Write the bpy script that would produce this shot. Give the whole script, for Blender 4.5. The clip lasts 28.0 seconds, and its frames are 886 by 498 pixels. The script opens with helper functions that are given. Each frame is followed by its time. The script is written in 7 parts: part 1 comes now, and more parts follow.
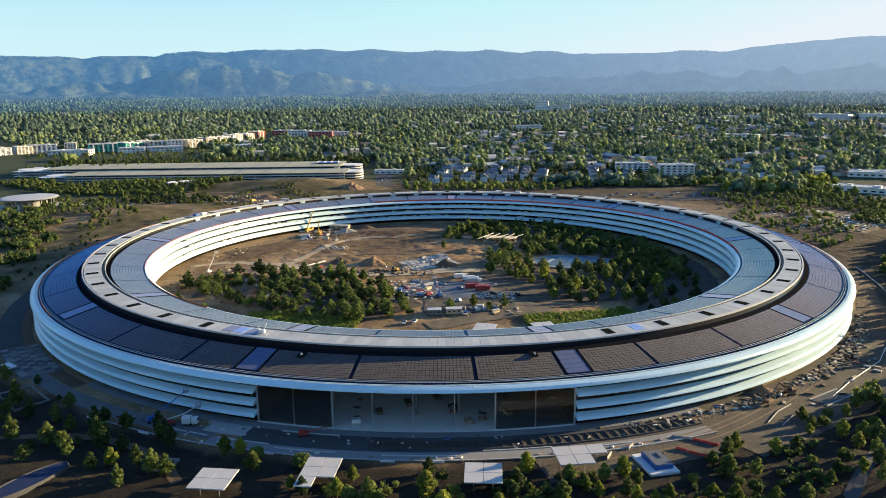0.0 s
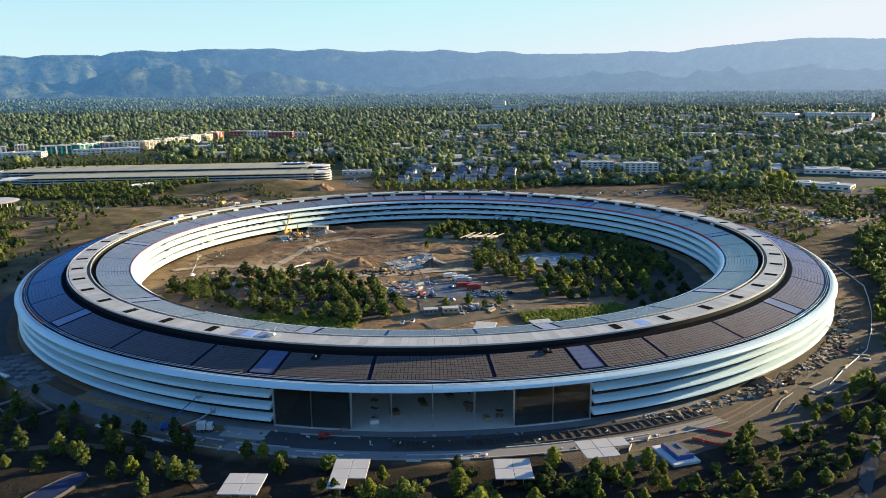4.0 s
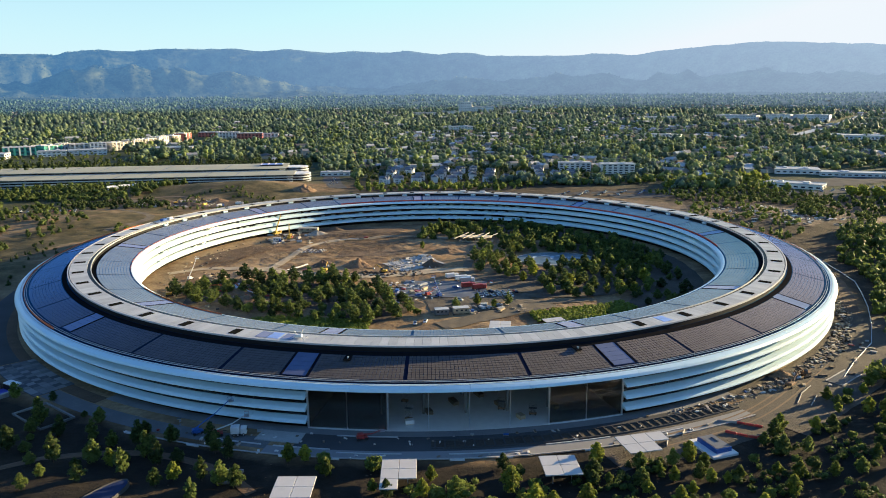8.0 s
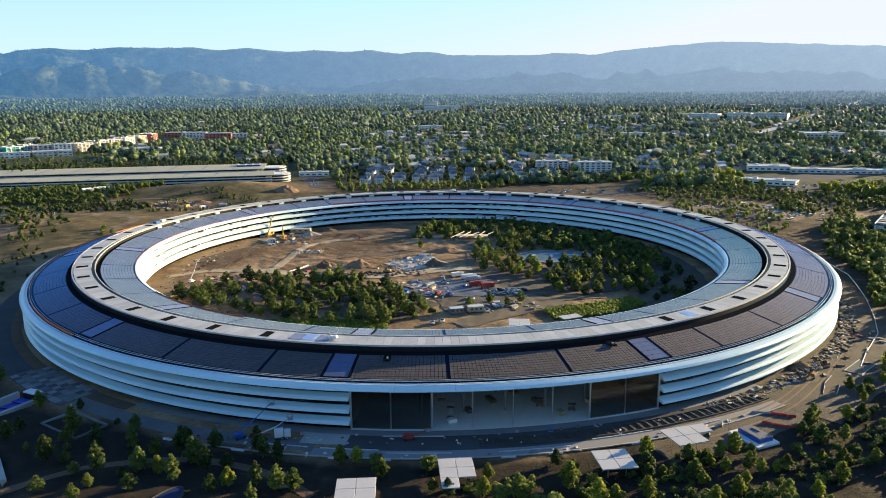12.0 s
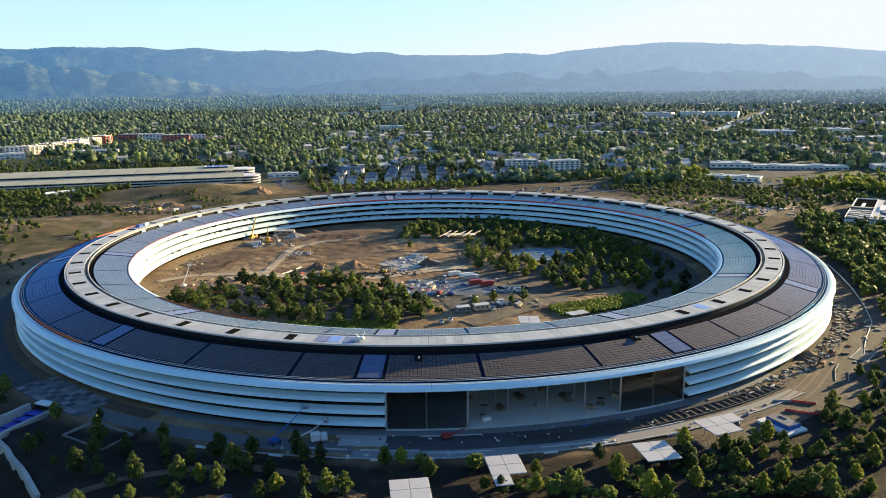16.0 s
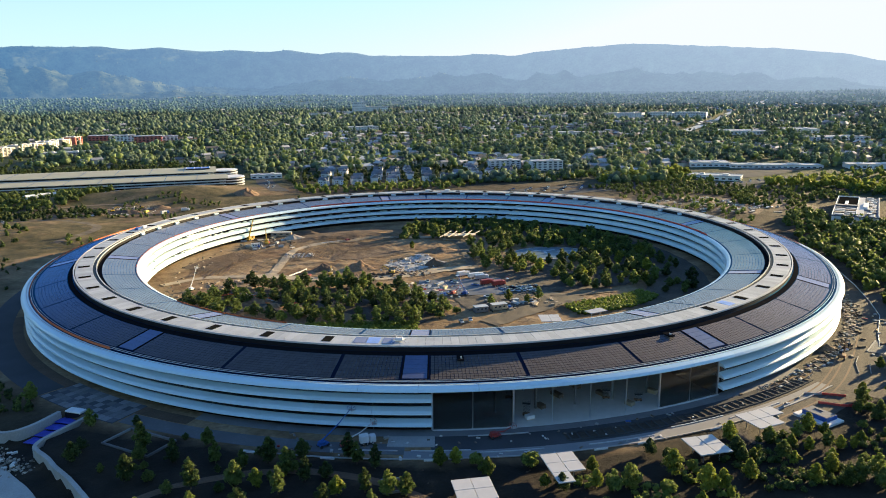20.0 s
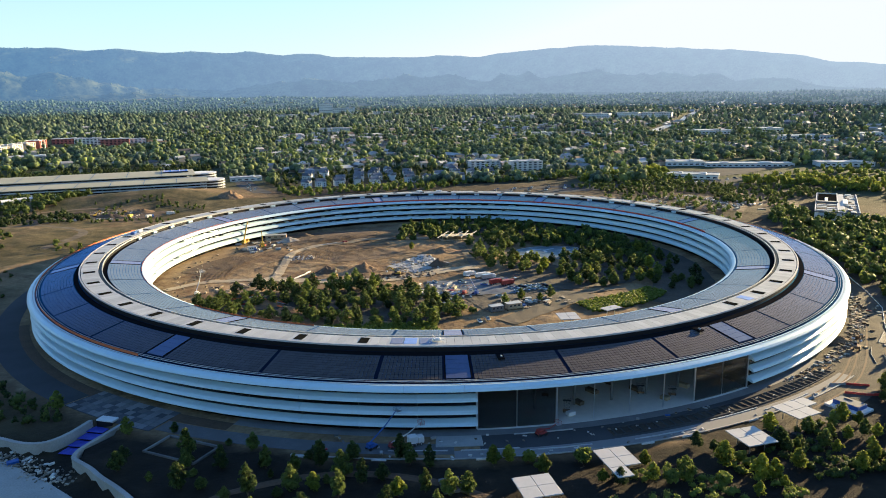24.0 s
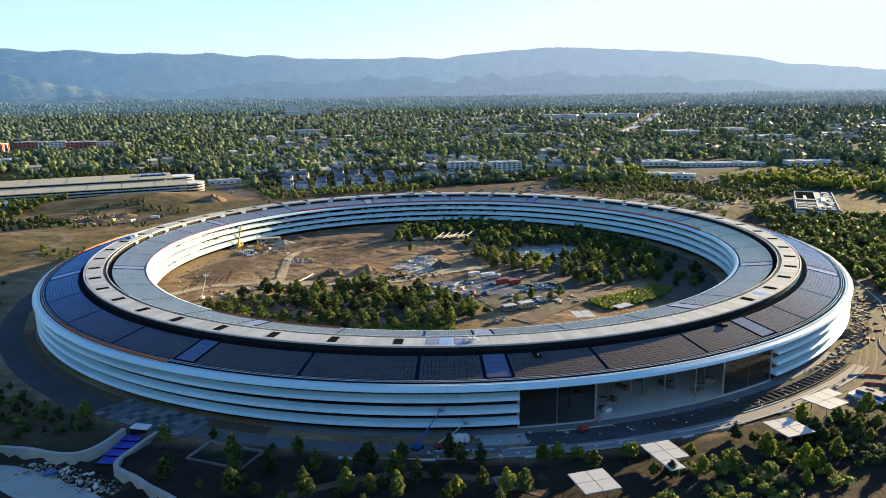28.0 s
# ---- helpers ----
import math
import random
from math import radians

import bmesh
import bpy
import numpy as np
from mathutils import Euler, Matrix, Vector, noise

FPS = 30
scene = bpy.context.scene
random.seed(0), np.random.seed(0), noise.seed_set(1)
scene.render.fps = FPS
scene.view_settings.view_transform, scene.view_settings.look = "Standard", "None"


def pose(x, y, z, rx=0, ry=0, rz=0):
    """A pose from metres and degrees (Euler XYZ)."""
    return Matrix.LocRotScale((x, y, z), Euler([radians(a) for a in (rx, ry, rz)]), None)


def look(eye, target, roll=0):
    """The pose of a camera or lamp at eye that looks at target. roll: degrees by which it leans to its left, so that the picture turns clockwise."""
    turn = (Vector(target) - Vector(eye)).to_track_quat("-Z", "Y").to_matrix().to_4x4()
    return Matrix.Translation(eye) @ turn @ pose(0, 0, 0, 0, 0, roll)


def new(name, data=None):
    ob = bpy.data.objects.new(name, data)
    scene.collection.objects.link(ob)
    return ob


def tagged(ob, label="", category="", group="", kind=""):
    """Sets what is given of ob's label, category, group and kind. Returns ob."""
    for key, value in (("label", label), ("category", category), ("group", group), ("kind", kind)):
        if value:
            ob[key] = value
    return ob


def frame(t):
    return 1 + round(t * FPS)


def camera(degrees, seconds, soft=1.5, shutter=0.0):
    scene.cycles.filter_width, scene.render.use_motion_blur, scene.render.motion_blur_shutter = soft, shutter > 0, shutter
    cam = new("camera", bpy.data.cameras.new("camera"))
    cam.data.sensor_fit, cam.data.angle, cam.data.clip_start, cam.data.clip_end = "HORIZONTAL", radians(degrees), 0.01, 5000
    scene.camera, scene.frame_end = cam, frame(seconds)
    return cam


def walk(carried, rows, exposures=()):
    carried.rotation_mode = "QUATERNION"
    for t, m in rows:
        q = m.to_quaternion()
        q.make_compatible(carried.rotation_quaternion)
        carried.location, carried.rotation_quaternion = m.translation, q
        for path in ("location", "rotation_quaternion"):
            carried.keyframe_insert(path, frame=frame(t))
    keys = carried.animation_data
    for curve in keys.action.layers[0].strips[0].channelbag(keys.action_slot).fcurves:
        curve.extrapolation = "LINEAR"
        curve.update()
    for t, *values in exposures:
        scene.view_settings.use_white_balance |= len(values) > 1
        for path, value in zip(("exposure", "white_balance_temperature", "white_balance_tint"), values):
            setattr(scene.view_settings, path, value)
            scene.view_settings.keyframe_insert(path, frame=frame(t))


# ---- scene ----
# camera: one slow orbit, seconds, eye, yaw, pitch, roll
cam = camera(63.31, 28.0, soft=0.95)
PATH = [
    (0.0, 20.61, -448.23, 110.82, 2.596, -12.298, -0.601),
    (0.5, 18.15, -448.99, 111.09, 2.085, -12.321, -0.590),
    (1.0, 15.36, -449.27, 111.32, 1.473, -12.340, -0.593),
    (1.5, 12.70, -449.39, 111.35, 1.021, -12.352, -0.596),
    (2.0, 9.90, -449.56, 111.33, 0.591, -12.346, -0.603),
    (2.5, 6.99, -449.81, 111.32, 0.184, -12.343, -0.621),
    (3.0, 4.35, -449.82, 111.30, -0.249, -12.350, -0.634),
    (3.5, 1.98, -449.90, 111.25, -0.703, -12.347, -0.634),
    (5.5, -9.11, -449.55, 110.93, -2.485, -12.295, -0.609),
    (6.0, -12.16, -449.60, 110.96, -2.902, -12.274, -0.590),
    (6.5, -15.44, -449.56, 110.93, -3.266, -12.264, -0.551),
    (7.0, -18.62, -449.47, 110.94, -3.552, -12.258, -0.510),
    (7.5, -21.92, -449.47, 110.94, -3.920, -12.255, -0.475),
    (8.0, -25.26, -449.36, 110.92, -4.280, -12.263, -0.445),
    (8.5, -28.67, -449.13, 110.93, -4.618, -12.258, -0.428),
    (9.0, -32.05, -449.04, 110.96, -4.973, -12.260, -0.428),
    (9.5, -35.44, -448.86, 111.02, -5.381, -12.260, -0.443),
    (10.0, -38.75, -448.60, 111.03, -5.746, -12.268, -0.459),
    (10.5, -42.13, -448.30, 111.06, -6.114, -12.276, -0.473),
    (11.0, -45.58, -447.93, 111.14, -6.552, -12.287, -0.489),
    (11.5, -49.02, -447.53, 111.14, -6.999, -12.324, -0.495),
    (12.0, -52.58, -447.15, 111.16, -7.508, -12.340, -0.500),
    (12.5, -56.15, -446.63, 111.13, -8.087, -12.358, -0.511),
    (14.5, -69.71, -444.57, 111.01, -10.053, -12.370, -0.610),
    (15.0, -72.73, -444.03, 110.99, -10.427, -12.366, -0.625),
    (15.5, -76.02, -443.25, 110.94, -10.920, -12.374, -0.642),
    (16.0, -79.21, -442.74, 110.97, -11.383, -12.375, -0.652),
    (16.5, -82.44, -442.11, 111.07, -11.849, -12.376, -0.655),
    (17.0, -85.78, -441.74, 111.21, -12.308, -12.368, -0.654),
    (17.5, -89.13, -441.33, 111.30, -12.756, -12.378, -0.643),
    (18.0, -92.16, -440.64, 111.25, -13.082, -12.368, -0.632),
    (18.5, -95.42, -439.79, 111.16, -13.215, -12.344, -0.621),
    (19.0, -98.57, -439.09, 111.11, -13.359, -12.336, -0.609),
    (19.5, -101.66, -438.14, 111.09, -13.710, -12.339, -0.605),
    (20.0, -104.97, -437.20, 111.04, -14.169, -12.347, -0.614),
    (20.5, -108.26, -436.43, 110.97, -14.574, -12.343, -0.622),
    (21.0, -111.59, -435.45, 110.87, -14.992, -12.302, -0.642),
    (21.5, -114.84, -434.54, 110.77, -15.315, -12.289, -0.666),
    (23.5, -127.66, -431.12, 110.81, -16.800, -12.278, -0.755),
    (24.0, -130.80, -430.33, 110.83, -17.212, -12.277, -0.760),
    (24.5, -134.03, -429.56, 110.88, -17.630, -12.252, -0.761),
    (25.0, -137.14, -428.76, 110.91, -18.035, -12.252, -0.761),
    (25.5, -140.06, -427.69, 110.97, -18.416, -12.256, -0.777),
    (26.0, -143.21, -426.65, 110.95, -18.817, -12.229, -0.810),
    (26.5, -146.34, -425.65, 110.92, -19.168, -12.206, -0.831),
    (27.0, -149.52, -424.68, 110.91, -19.514, -12.192, -0.836),
    (27.5, -152.60, -423.85, 110.92, -19.892, -12.177, -0.836),
    (28.0, -155.76, -423.04, 110.94, -20.274, -12.187, -0.826),
]


def aim(x, y, z, yaw, pitch, roll):
    a, p = radians(yaw), radians(pitch)
    ahead = Vector((-math.sin(a) * math.cos(p), math.cos(a) * math.cos(p), math.sin(p)))
    return look((x, y, z), Vector((x, y, z)) + ahead * 100, roll)


walk(cam, [(t, aim(*p)) for t, *p in PATH], [(0.0, 1.64, 5950, 10), (12.0, 1.74, 6000, 10), (28.0, 1.80, 6100, 10)])

# light: low warm sun ahead of the camera and to its right, clear sky
SUN_AZ, SUN_EL = 22.5, 11.3
world = bpy.data.worlds.new("world")
scene.world = world
world.use_nodes = True
sky = world.node_tree.nodes.new("ShaderNodeTexSky")
sky.sky_type = "NISHITA"
sky.sun_disc = False
sky.sun_elevation = radians(SUN_EL)
sky.sun_rotation = radians(90 - SUN_AZ)
sky.altitude = 60
sky.dust_density = 0.6
sky.ozone_density = 3.0
background = world.node_tree.nodes["Background"]
tint = world.node_tree.nodes.new("ShaderNodeMix")
tint.data_type, tint.blend_type = "RGBA", "MULTIPLY"
tint.inputs[0].default_value = 1.0
tint.inputs[7].default_value = (0.80, 0.98, 1.20, 1)
world.node_tree.links.new(sky.outputs[0], tint.inputs[6])
# thin haze evens the sky out, and keeps the glow round the sun low
haze = world.node_tree.nodes.new("ShaderNodeMix")
haze.data_type, haze.blend_type = "RGBA", "MIX"
haze.inputs[7].default_value = (3.0, 3.5, 3.3, 1)
ways, axes, low_sky = (world.node_tree.nodes.new("ShaderNode" + k) for k in ("TexCoord", "SeparateXYZ", "MapRange"))
world.node_tree.links.new(ways.outputs["Generated"], axes.inputs[0])
world.node_tree.links.new(axes.outputs["Z"], low_sky.inputs[0])
low_sky.inputs[1].default_value, low_sky.inputs[2].default_value, low_sky.inputs[3].default_value, low_sky.inputs[4].default_value = 0.0, 0.38, 0.66, 0.0
world.node_tree.links.new(low_sky.outputs[0], haze.inputs[0])
cap = world.node_tree.nodes.new("ShaderNodeMix")
cap.data_type, cap.blend_type = "RGBA", "DARKEN"
cap.inputs[0].default_value = 1.0
cap.inputs[7].default_value = (3.3, 3.36, 3.28, 1)
world.node_tree.links.new(tint.outputs[2], haze.inputs[6])
world.node_tree.links.new(haze.outputs[2], cap.inputs[6])
world.node_tree.links.new(cap.outputs[2], background.inputs[0])
background.inputs[1].default_value = 0.085
sun = new("sun", bpy.data.lights.new("sun", "SUN"))
sun.data.energy = 5.0
sun.data.color = (1.0, 0.74, 0.37)
sun.data.angle = radians(0.5)
to_sun = Vector((math.cos(radians(SUN_AZ)) * math.cos(radians(SUN_EL)), math.sin(radians(SUN_AZ)) * math.cos(radians(SUN_EL)), math.sin(radians(SUN_EL))))
sun.matrix_world = look((0, 0, 900), Vector((0, 0, 900)) - to_sun)



# ---- materials ----
def material(name, col, rough=0.7, metal=0.0, var=0.25, scale=0.4, fine=6.0, bump=0.0, col2=None, per_object=0.0, spec=0.5, island=0.0):
    """Base colour varied by a broad and a fine noise, in metres; optional relief and a difference from piece to piece."""
    m = bpy.data.materials.new(name)
    m.use_nodes = True
    nt, ln = m.node_tree.nodes, m.node_tree.links
    b = nt["Principled BSDF"]
    b.inputs["Roughness"].default_value = rough
    b.inputs["Metallic"].default_value = metal
    b.inputs["Specular IOR Level"].default_value = spec
    geo = nt.new("ShaderNodeNewGeometry")
    n1 = nt.new("ShaderNodeTexNoise")
    n1.inputs["Scale"].default_value = scale
    n1.inputs["Detail"].default_value = 5
    n2 = nt.new("ShaderNodeTexNoise")
    n2.inputs["Scale"].default_value = fine
    n2.inputs["Detail"].default_value = 3
    for n in (n1, n2):
        ln.new(geo.outputs["Position"], n.inputs["Vector"])
    add = nt.new("ShaderNodeMath")
    add.operation = "MULTIPLY_ADD"
    add.inputs[1].default_value = 0.45
    ln.new(n2.outputs["Fac"], add.inputs[0])
    half = nt.new("ShaderNodeMath")
    half.operation = "MULTIPLY"
    half.inputs[1].default_value = 0.6
    ln.new(n1.outputs["Fac"], half.inputs[0])
    ln.new(half.outputs[0], add.inputs[2])
    fac = add.outputs[0]
    if per_object or island:
        src = nt.new("ShaderNodeObjectInfo").outputs["Random"] if per_object else geo.outputs["Random Per Island"]
        k = nt.new("ShaderNodeMath")
        k.operation = "MULTIPLY_ADD"
        k.inputs[1].default_value = per_object or island
        ln.new(src, k.inputs[0])
        ln.new(fac, k.inputs[2])
        s = nt.new("ShaderNodeMath")
        s.operation = "SUBTRACT"
        s.inputs[1].default_value = (per_object or island) / 2
        ln.new(k.outputs[0], s.inputs[0])
        fac = s.outputs[0]
        if per_object and island:
            k2 = nt.new("ShaderNodeMath")
            k2.operation = "MULTIPLY_ADD"
            k2.inputs[1].default_value = island
            ln.new(geo.outputs["Random Per Island"], k2.inputs[0])
            ln.new(fac, k2.inputs[2])
            s2 = nt.new("ShaderNodeMath")
            s2.operation = "SUBTRACT"
            s2.inputs[1].default_value = island / 2
            ln.new(k2.outputs[0], s2.inputs[0])
            fac = s2.outputs[0]
    ramp = nt.new("ShaderNodeValToRGB")
    a = col2 or tuple(c * (1 - var) for c in col)
    z = col if col2 else tuple(min(1, c * (1 + var)) for c in col)
    ramp.color_ramp.elements[0].position, ramp.color_ramp.elements[1].position = 0.3, 0.75
    ramp.color_ramp.elements[0].color, ramp.color_ramp.elements[1].color = (*a, 1), (*z, 1)
    ln.new(fac, ramp.inputs[0])
    ln.new(ramp.outputs[0], b.inputs["Base Color"])
    if bump:
        bp = nt.new("ShaderNodeBump")
        bp.inputs["Strength"].default_value = 0.6
        bp.inputs["Distance"].default_value = bump
        ln.new(n2.outputs["Fac"], bp.inputs["Height"])
        ln.new(bp.outputs[0], b.inputs["Normal"])
    return m


def leafy(*args, **kw):
    """Foliage: as material(), and part of the light shines through the leaves."""
    m = material(*args, **kw)
    nt, ln = m.node_tree.nodes, m.node_tree.links
    b = nt["Principled BSDF"]
    tl, mix = nt.new("ShaderNodeBsdfTranslucent"), nt.new("ShaderNodeMixShader")
    ln.new(b.inputs["Base Color"].links[0].from_socket, tl.inputs[0])
    mix.inputs[0].default_value = 0.5
    ln.new(b.outputs[0], mix.inputs[1])
    ln.new(tl.outputs[0], mix.inputs[2])
    ln.new(mix.outputs[0], nt["Material Output"].inputs[0])
    return m


def coated(m, color, power_, most):
    """Glass with a blue anti-glare coat: glossier and bluer the flatter it is seen."""
    nt, ln = m.node_tree.nodes, m.node_tree.links
    g, mix, lw, bend, fac = (nt.new("ShaderNode" + k) for k in ("BsdfGlossy", "MixShader", "LayerWeight", "Math", "Math"))
    g.inputs[0].default_value = (*color, 1)
    g.inputs["Roughness"].default_value = 0.3
    lw.inputs[0].default_value = 0.5
    bend.operation, fac.operation = "POWER", "MULTIPLY"
    bend.inputs[1].default_value, fac.inputs[1].default_value = power_, most
    ln.new(lw.outputs["Facing"], bend.inputs[0])
    fac.use_clamp = True
    ln.new(bend.outputs[0], fac.inputs[0])
    ln.new(fac.outputs[0], mix.inputs[0])
    ln.new(nt["Principled BSDF"].outputs[0], mix.inputs[1])
    ln.new(g.outputs[0], mix.inputs[2])
    ln.new(mix.outputs[0], nt["Material Output"].inputs[0])


def glass(name, tint, see=0.75):
    m = bpy.data.materials.new(name)
    m.use_nodes = True
    nt, ln = m.node_tree.nodes, m.node_tree.links
    nt.remove(nt["Principled BSDF"])
    t, g, mix, lw, power, fr = (nt.new("ShaderNode" + k) for k in ("BsdfTransparent", "BsdfGlossy", "MixShader", "LayerWeight", "Math", "Math"))
    t.inputs[0].default_value = (*[c * see for c in tint], 1)
    g.inputs["Roughness"].default_value = 0.03
    lw.inputs[0].default_value = 0.5
    power.operation, fr.operation = "POWER", "MULTIPLY_ADD"
    power.inputs[1].default_value, fr.inputs[1].default_value, fr.inputs[2].default_value = 4.0, 0.9, 0.06
    ln.new(lw.outputs["Facing"], power.inputs[0])
    ln.new(power.outputs[0], fr.inputs[0])
    ln.new(fr.outputs[0], mix.inputs[0])
    ln.new(t.outputs[0], mix.inputs[1])
    ln.new(g.outputs[0], mix.inputs[2])
    ln.new(mix.outputs[0], nt["Material Output"].inputs[0])
    return m


M_FIN = material("white_coated_metal", (0.50, 0.635, 0.69), 0.3, var=0.06, scale=0.05, fine=0.8, per_object=0.25)
M_PALE = material("pale_canopy_panel", (0.43, 0.42, 0.41), 0.5, var=0.08, scale=0.3, fine=3, per_object=0.2)
M_RIM = material("pale_grey_panel", (0.37, 0.375, 0.37), 0.55, var=0.2, scale=0.15, fine=3, per_object=0.3)
M_ROOF = material("dark_roof_membrane", (0.009, 0.012, 0.026), 0.3, var=0.3, scale=0.3, fine=4, spec=0.0)
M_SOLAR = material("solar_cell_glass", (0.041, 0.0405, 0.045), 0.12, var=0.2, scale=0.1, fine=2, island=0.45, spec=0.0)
# a film of dust on the panels scatters low light
M_SOLAR.node_tree.nodes["Principled BSDF"].inputs["Sheen Weight"].default_value = 0.22
M_SOLAR.node_tree.nodes["Principled BSDF"].inputs["Sheen Roughness"].default_value = 0.5
M_SOLAR.node_tree.nodes["Principled BSDF"].inputs["Sheen Tint"].default_value = (1.0, 0.92, 0.84, 1)
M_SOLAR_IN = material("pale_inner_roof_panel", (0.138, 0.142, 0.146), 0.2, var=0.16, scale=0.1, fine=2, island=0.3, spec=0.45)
M_DARK = material("black_anodised_wall", (0.012, 0.012, 0.014), 0.5, var=0.3, spec=0.15)
M_VENT = material("dark_grille", (0.012, 0.012, 0.013), 0.8, spec=0.0)
coated(M_SOLAR, (0.13, 0.34, 0.80), 5.5, 1.2)
coated(M_ROOF, (0.08, 0.32, 0.68), 7.0, 1.0)
coated(M_SOLAR_IN, (0.16, 0.44, 0.85), 7.0, 0.7)
M_LOUVRE = material("olive_grey_louvre", (0.014, 0.014, 0.012), 0.9, var=0.3, spec=0.0)
M_LIGHTPANEL = material("frosted_skylight_panel", (0.055, 0.078, 0.155), 0.25, var=0.2, scale=0.2, fine=1.5, spec=0.15)
M_LIGHTPANEL.node_tree.nodes["Principled BSDF"].inputs["Sheen Weight"].default_value = 0.16
M_LIGHTPANEL.node_tree.nodes["Principled BSDF"].inputs["Sheen Roughness"].default_value = 0.4
coated(M_LIGHTPANEL, (0.06, 0.26, 0.9), 5.0, 0.7)
M_CORE = material("interior_wall", (0.16, 0.16, 0.17), 0.8)
M_SLAB = material("floor_slab_concrete", (0.32, 0.31, 0.29), 0.8)
M_LOBBY = material("pale_terrazzo", (0.60, 0.57, 0.53), 0.5, var=0.1)
M_GLASS = glass("facade_glass", (0.60, 0.68, 0.74), 0.55)
M_DOORGLASS = glass("tall_door_glass", (0.70, 0.72, 0.72), 0.85)
M_STEEL = material("brushed_steel", (0.55, 0.56, 0.58), 0.35, 0.8)
M_ORANGE = material("orange_safety_net", (0.55, 0.14, 0.05), 0.8, fine=20)
M_CONC = material("pale_concrete", (0.31, 0.30, 0.28), 0.85, var=0.25, scale=0.12, fine=2)
M_PAVE = material("grey_paving", (0.15, 0.147, 0.145), 0.85, var=0.3, scale=0.15, fine=2, per_object=0.6)
M_ASPH = material("asphalt", (0.066, 0.066, 0.068), 0.9, spec=0.1, var=0.3, scale=0.06, fine=3)
M_TRACK = material("worn_dark_track", (0.15, 0.10, 0.06), 0.95, var=0.3, scale=0.1, fine=1.5)
M_GRADED = material("fresh_graded_soil", (0.092, 0.055, 0.030), 0.95, var=0.35, scale=0.12, fine=1.2, bump=0.5)
# dark soil, also laid where it stands for shade in the courtyard
M_SOIL_SHADE = material("dark_soil_and_shade", (0.050, 0.038, 0.026), 0.95, var=0.5, scale=0.1, fine=1.2, bump=0.4)
M_PALEDUST = material("pale_dry_dust", (0.33, 0.26, 0.17), 0.95, var=0.4, scale=0.08, fine=1.5)
M_DUST = material("dusty_haul_road", (0.094, 0.074, 0.049), 0.95, var=0.45, scale=0.08, fine=1.5)
M_MUD = material("trampled_site_mud", (0.070, 0.056, 0.040), 0.95, var=0.45, scale=0.1, fine=1.5, bump=0.4)
M_BARK = material("bark", (0.10, 0.07, 0.045), 0.9, fine=12, bump=0.05)
M_LEAF = [leafy("foliage", c, 0.6, col2=d, scale=0.6, fine=4, per_object=0.45, island=0.3, spec=0.12) for c, d in (
    ((0.20, 0.245, 0.055), (0.046, 0.070, 0.024)), ((0.150, 0.19, 0.050), (0.034, 0.053, 0.022)), ((0.29, 0.315, 0.045), (0.075, 0.10, 0.025)))]
# lighter green that paints sunlight coming through the roadside trees
M_SUNNY = leafy("light_green_foliage", (0.34, 0.37, 0.06), 0.6, col2=(0.12, 0.15, 0.035), scale=0.2, fine=2, island=0.4, spec=0.12)
# suburb greens with raised darks, tinted to stand in for haze
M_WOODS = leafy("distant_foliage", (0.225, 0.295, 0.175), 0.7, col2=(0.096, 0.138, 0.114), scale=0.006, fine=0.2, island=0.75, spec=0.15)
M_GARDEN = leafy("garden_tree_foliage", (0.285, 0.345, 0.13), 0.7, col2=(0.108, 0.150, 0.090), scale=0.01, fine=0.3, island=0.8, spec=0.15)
M_HEDGE = leafy("bright_shrub_leaves", (0.22, 0.27, 0.035), 0.6, col2=(0.10, 0.135, 0.022), scale=0.4, fine=4, spec=0.25)
M_WHITE = material("white_paint", (0.62, 0.61, 0.59), 0.6, var=0.12, per_object=0.2)
M_BLUE = material("blue_paint", (0.02, 0.08, 0.28), 0.45, var=0.2)
M_RED = material("red_paint", (0.27, 0.032, 0.026), 0.45, var=0.2)
M_YELLOW = material("yellow_machine_paint", (0.45, 0.28, 0.03), 0.45, var=0.2)
M_RUBBER = material("tyre_rubber", (0.02, 0.02, 0.02), 0.9)
M_TIMBER = material("raw_timber", (0.36, 0.28, 0.18), 0.8, fine=8, per_object=0.5)
M_PALETIMBER = material("new_plywood", (0.52, 0.45, 0.34), 0.8, fine=5, var=0.2)
M_PLASTER = [material("facade_plaster", c, 0.85, scale=0.05, fine=1) for c in ((0.50, 0.46, 0.39), (0.42, 0.37, 0.30), (0.42, 0.13, 0.10), (0.06, 0.30, 0.26), (0.55, 0.56, 0.58), (0.68, 0.66, 0.62))]
M_ROOFING = material("grey_roofing", (0.42, 0.41, 0.40), 0.85, col2=(0.06, 0.055, 0.055), scale=0.05, fine=1, island=1.1)
M_WINDOW = material("dark_window_glass", (0.03, 0.035, 0.045), 0.12)
M_ROOFTAN = material("tan_parking_deck", (0.30, 0.295, 0.225), 0.85, var=0.15, scale=0.03, fine=0.6)


# ---- mesh helpers ----
def mesh(name, verts, faces, mats):
    me = bpy.data.meshes.new(name)
    me.from_pydata([tuple(v) for v in verts], [], [tuple(f) for f in faces])
    for m in mats if isinstance(mats, (list, tuple)) else [mats]:
        me.materials.append(m)
    me.update()
    return me


def link(name, me, parent=None, m=None, label=""):
    ob = new(name, me)
    if parent is not None:
        ob.parent = parent
    if m is not None:
        ob.matrix_basis = m
    if label:
        ob["label"] = label
    return ob


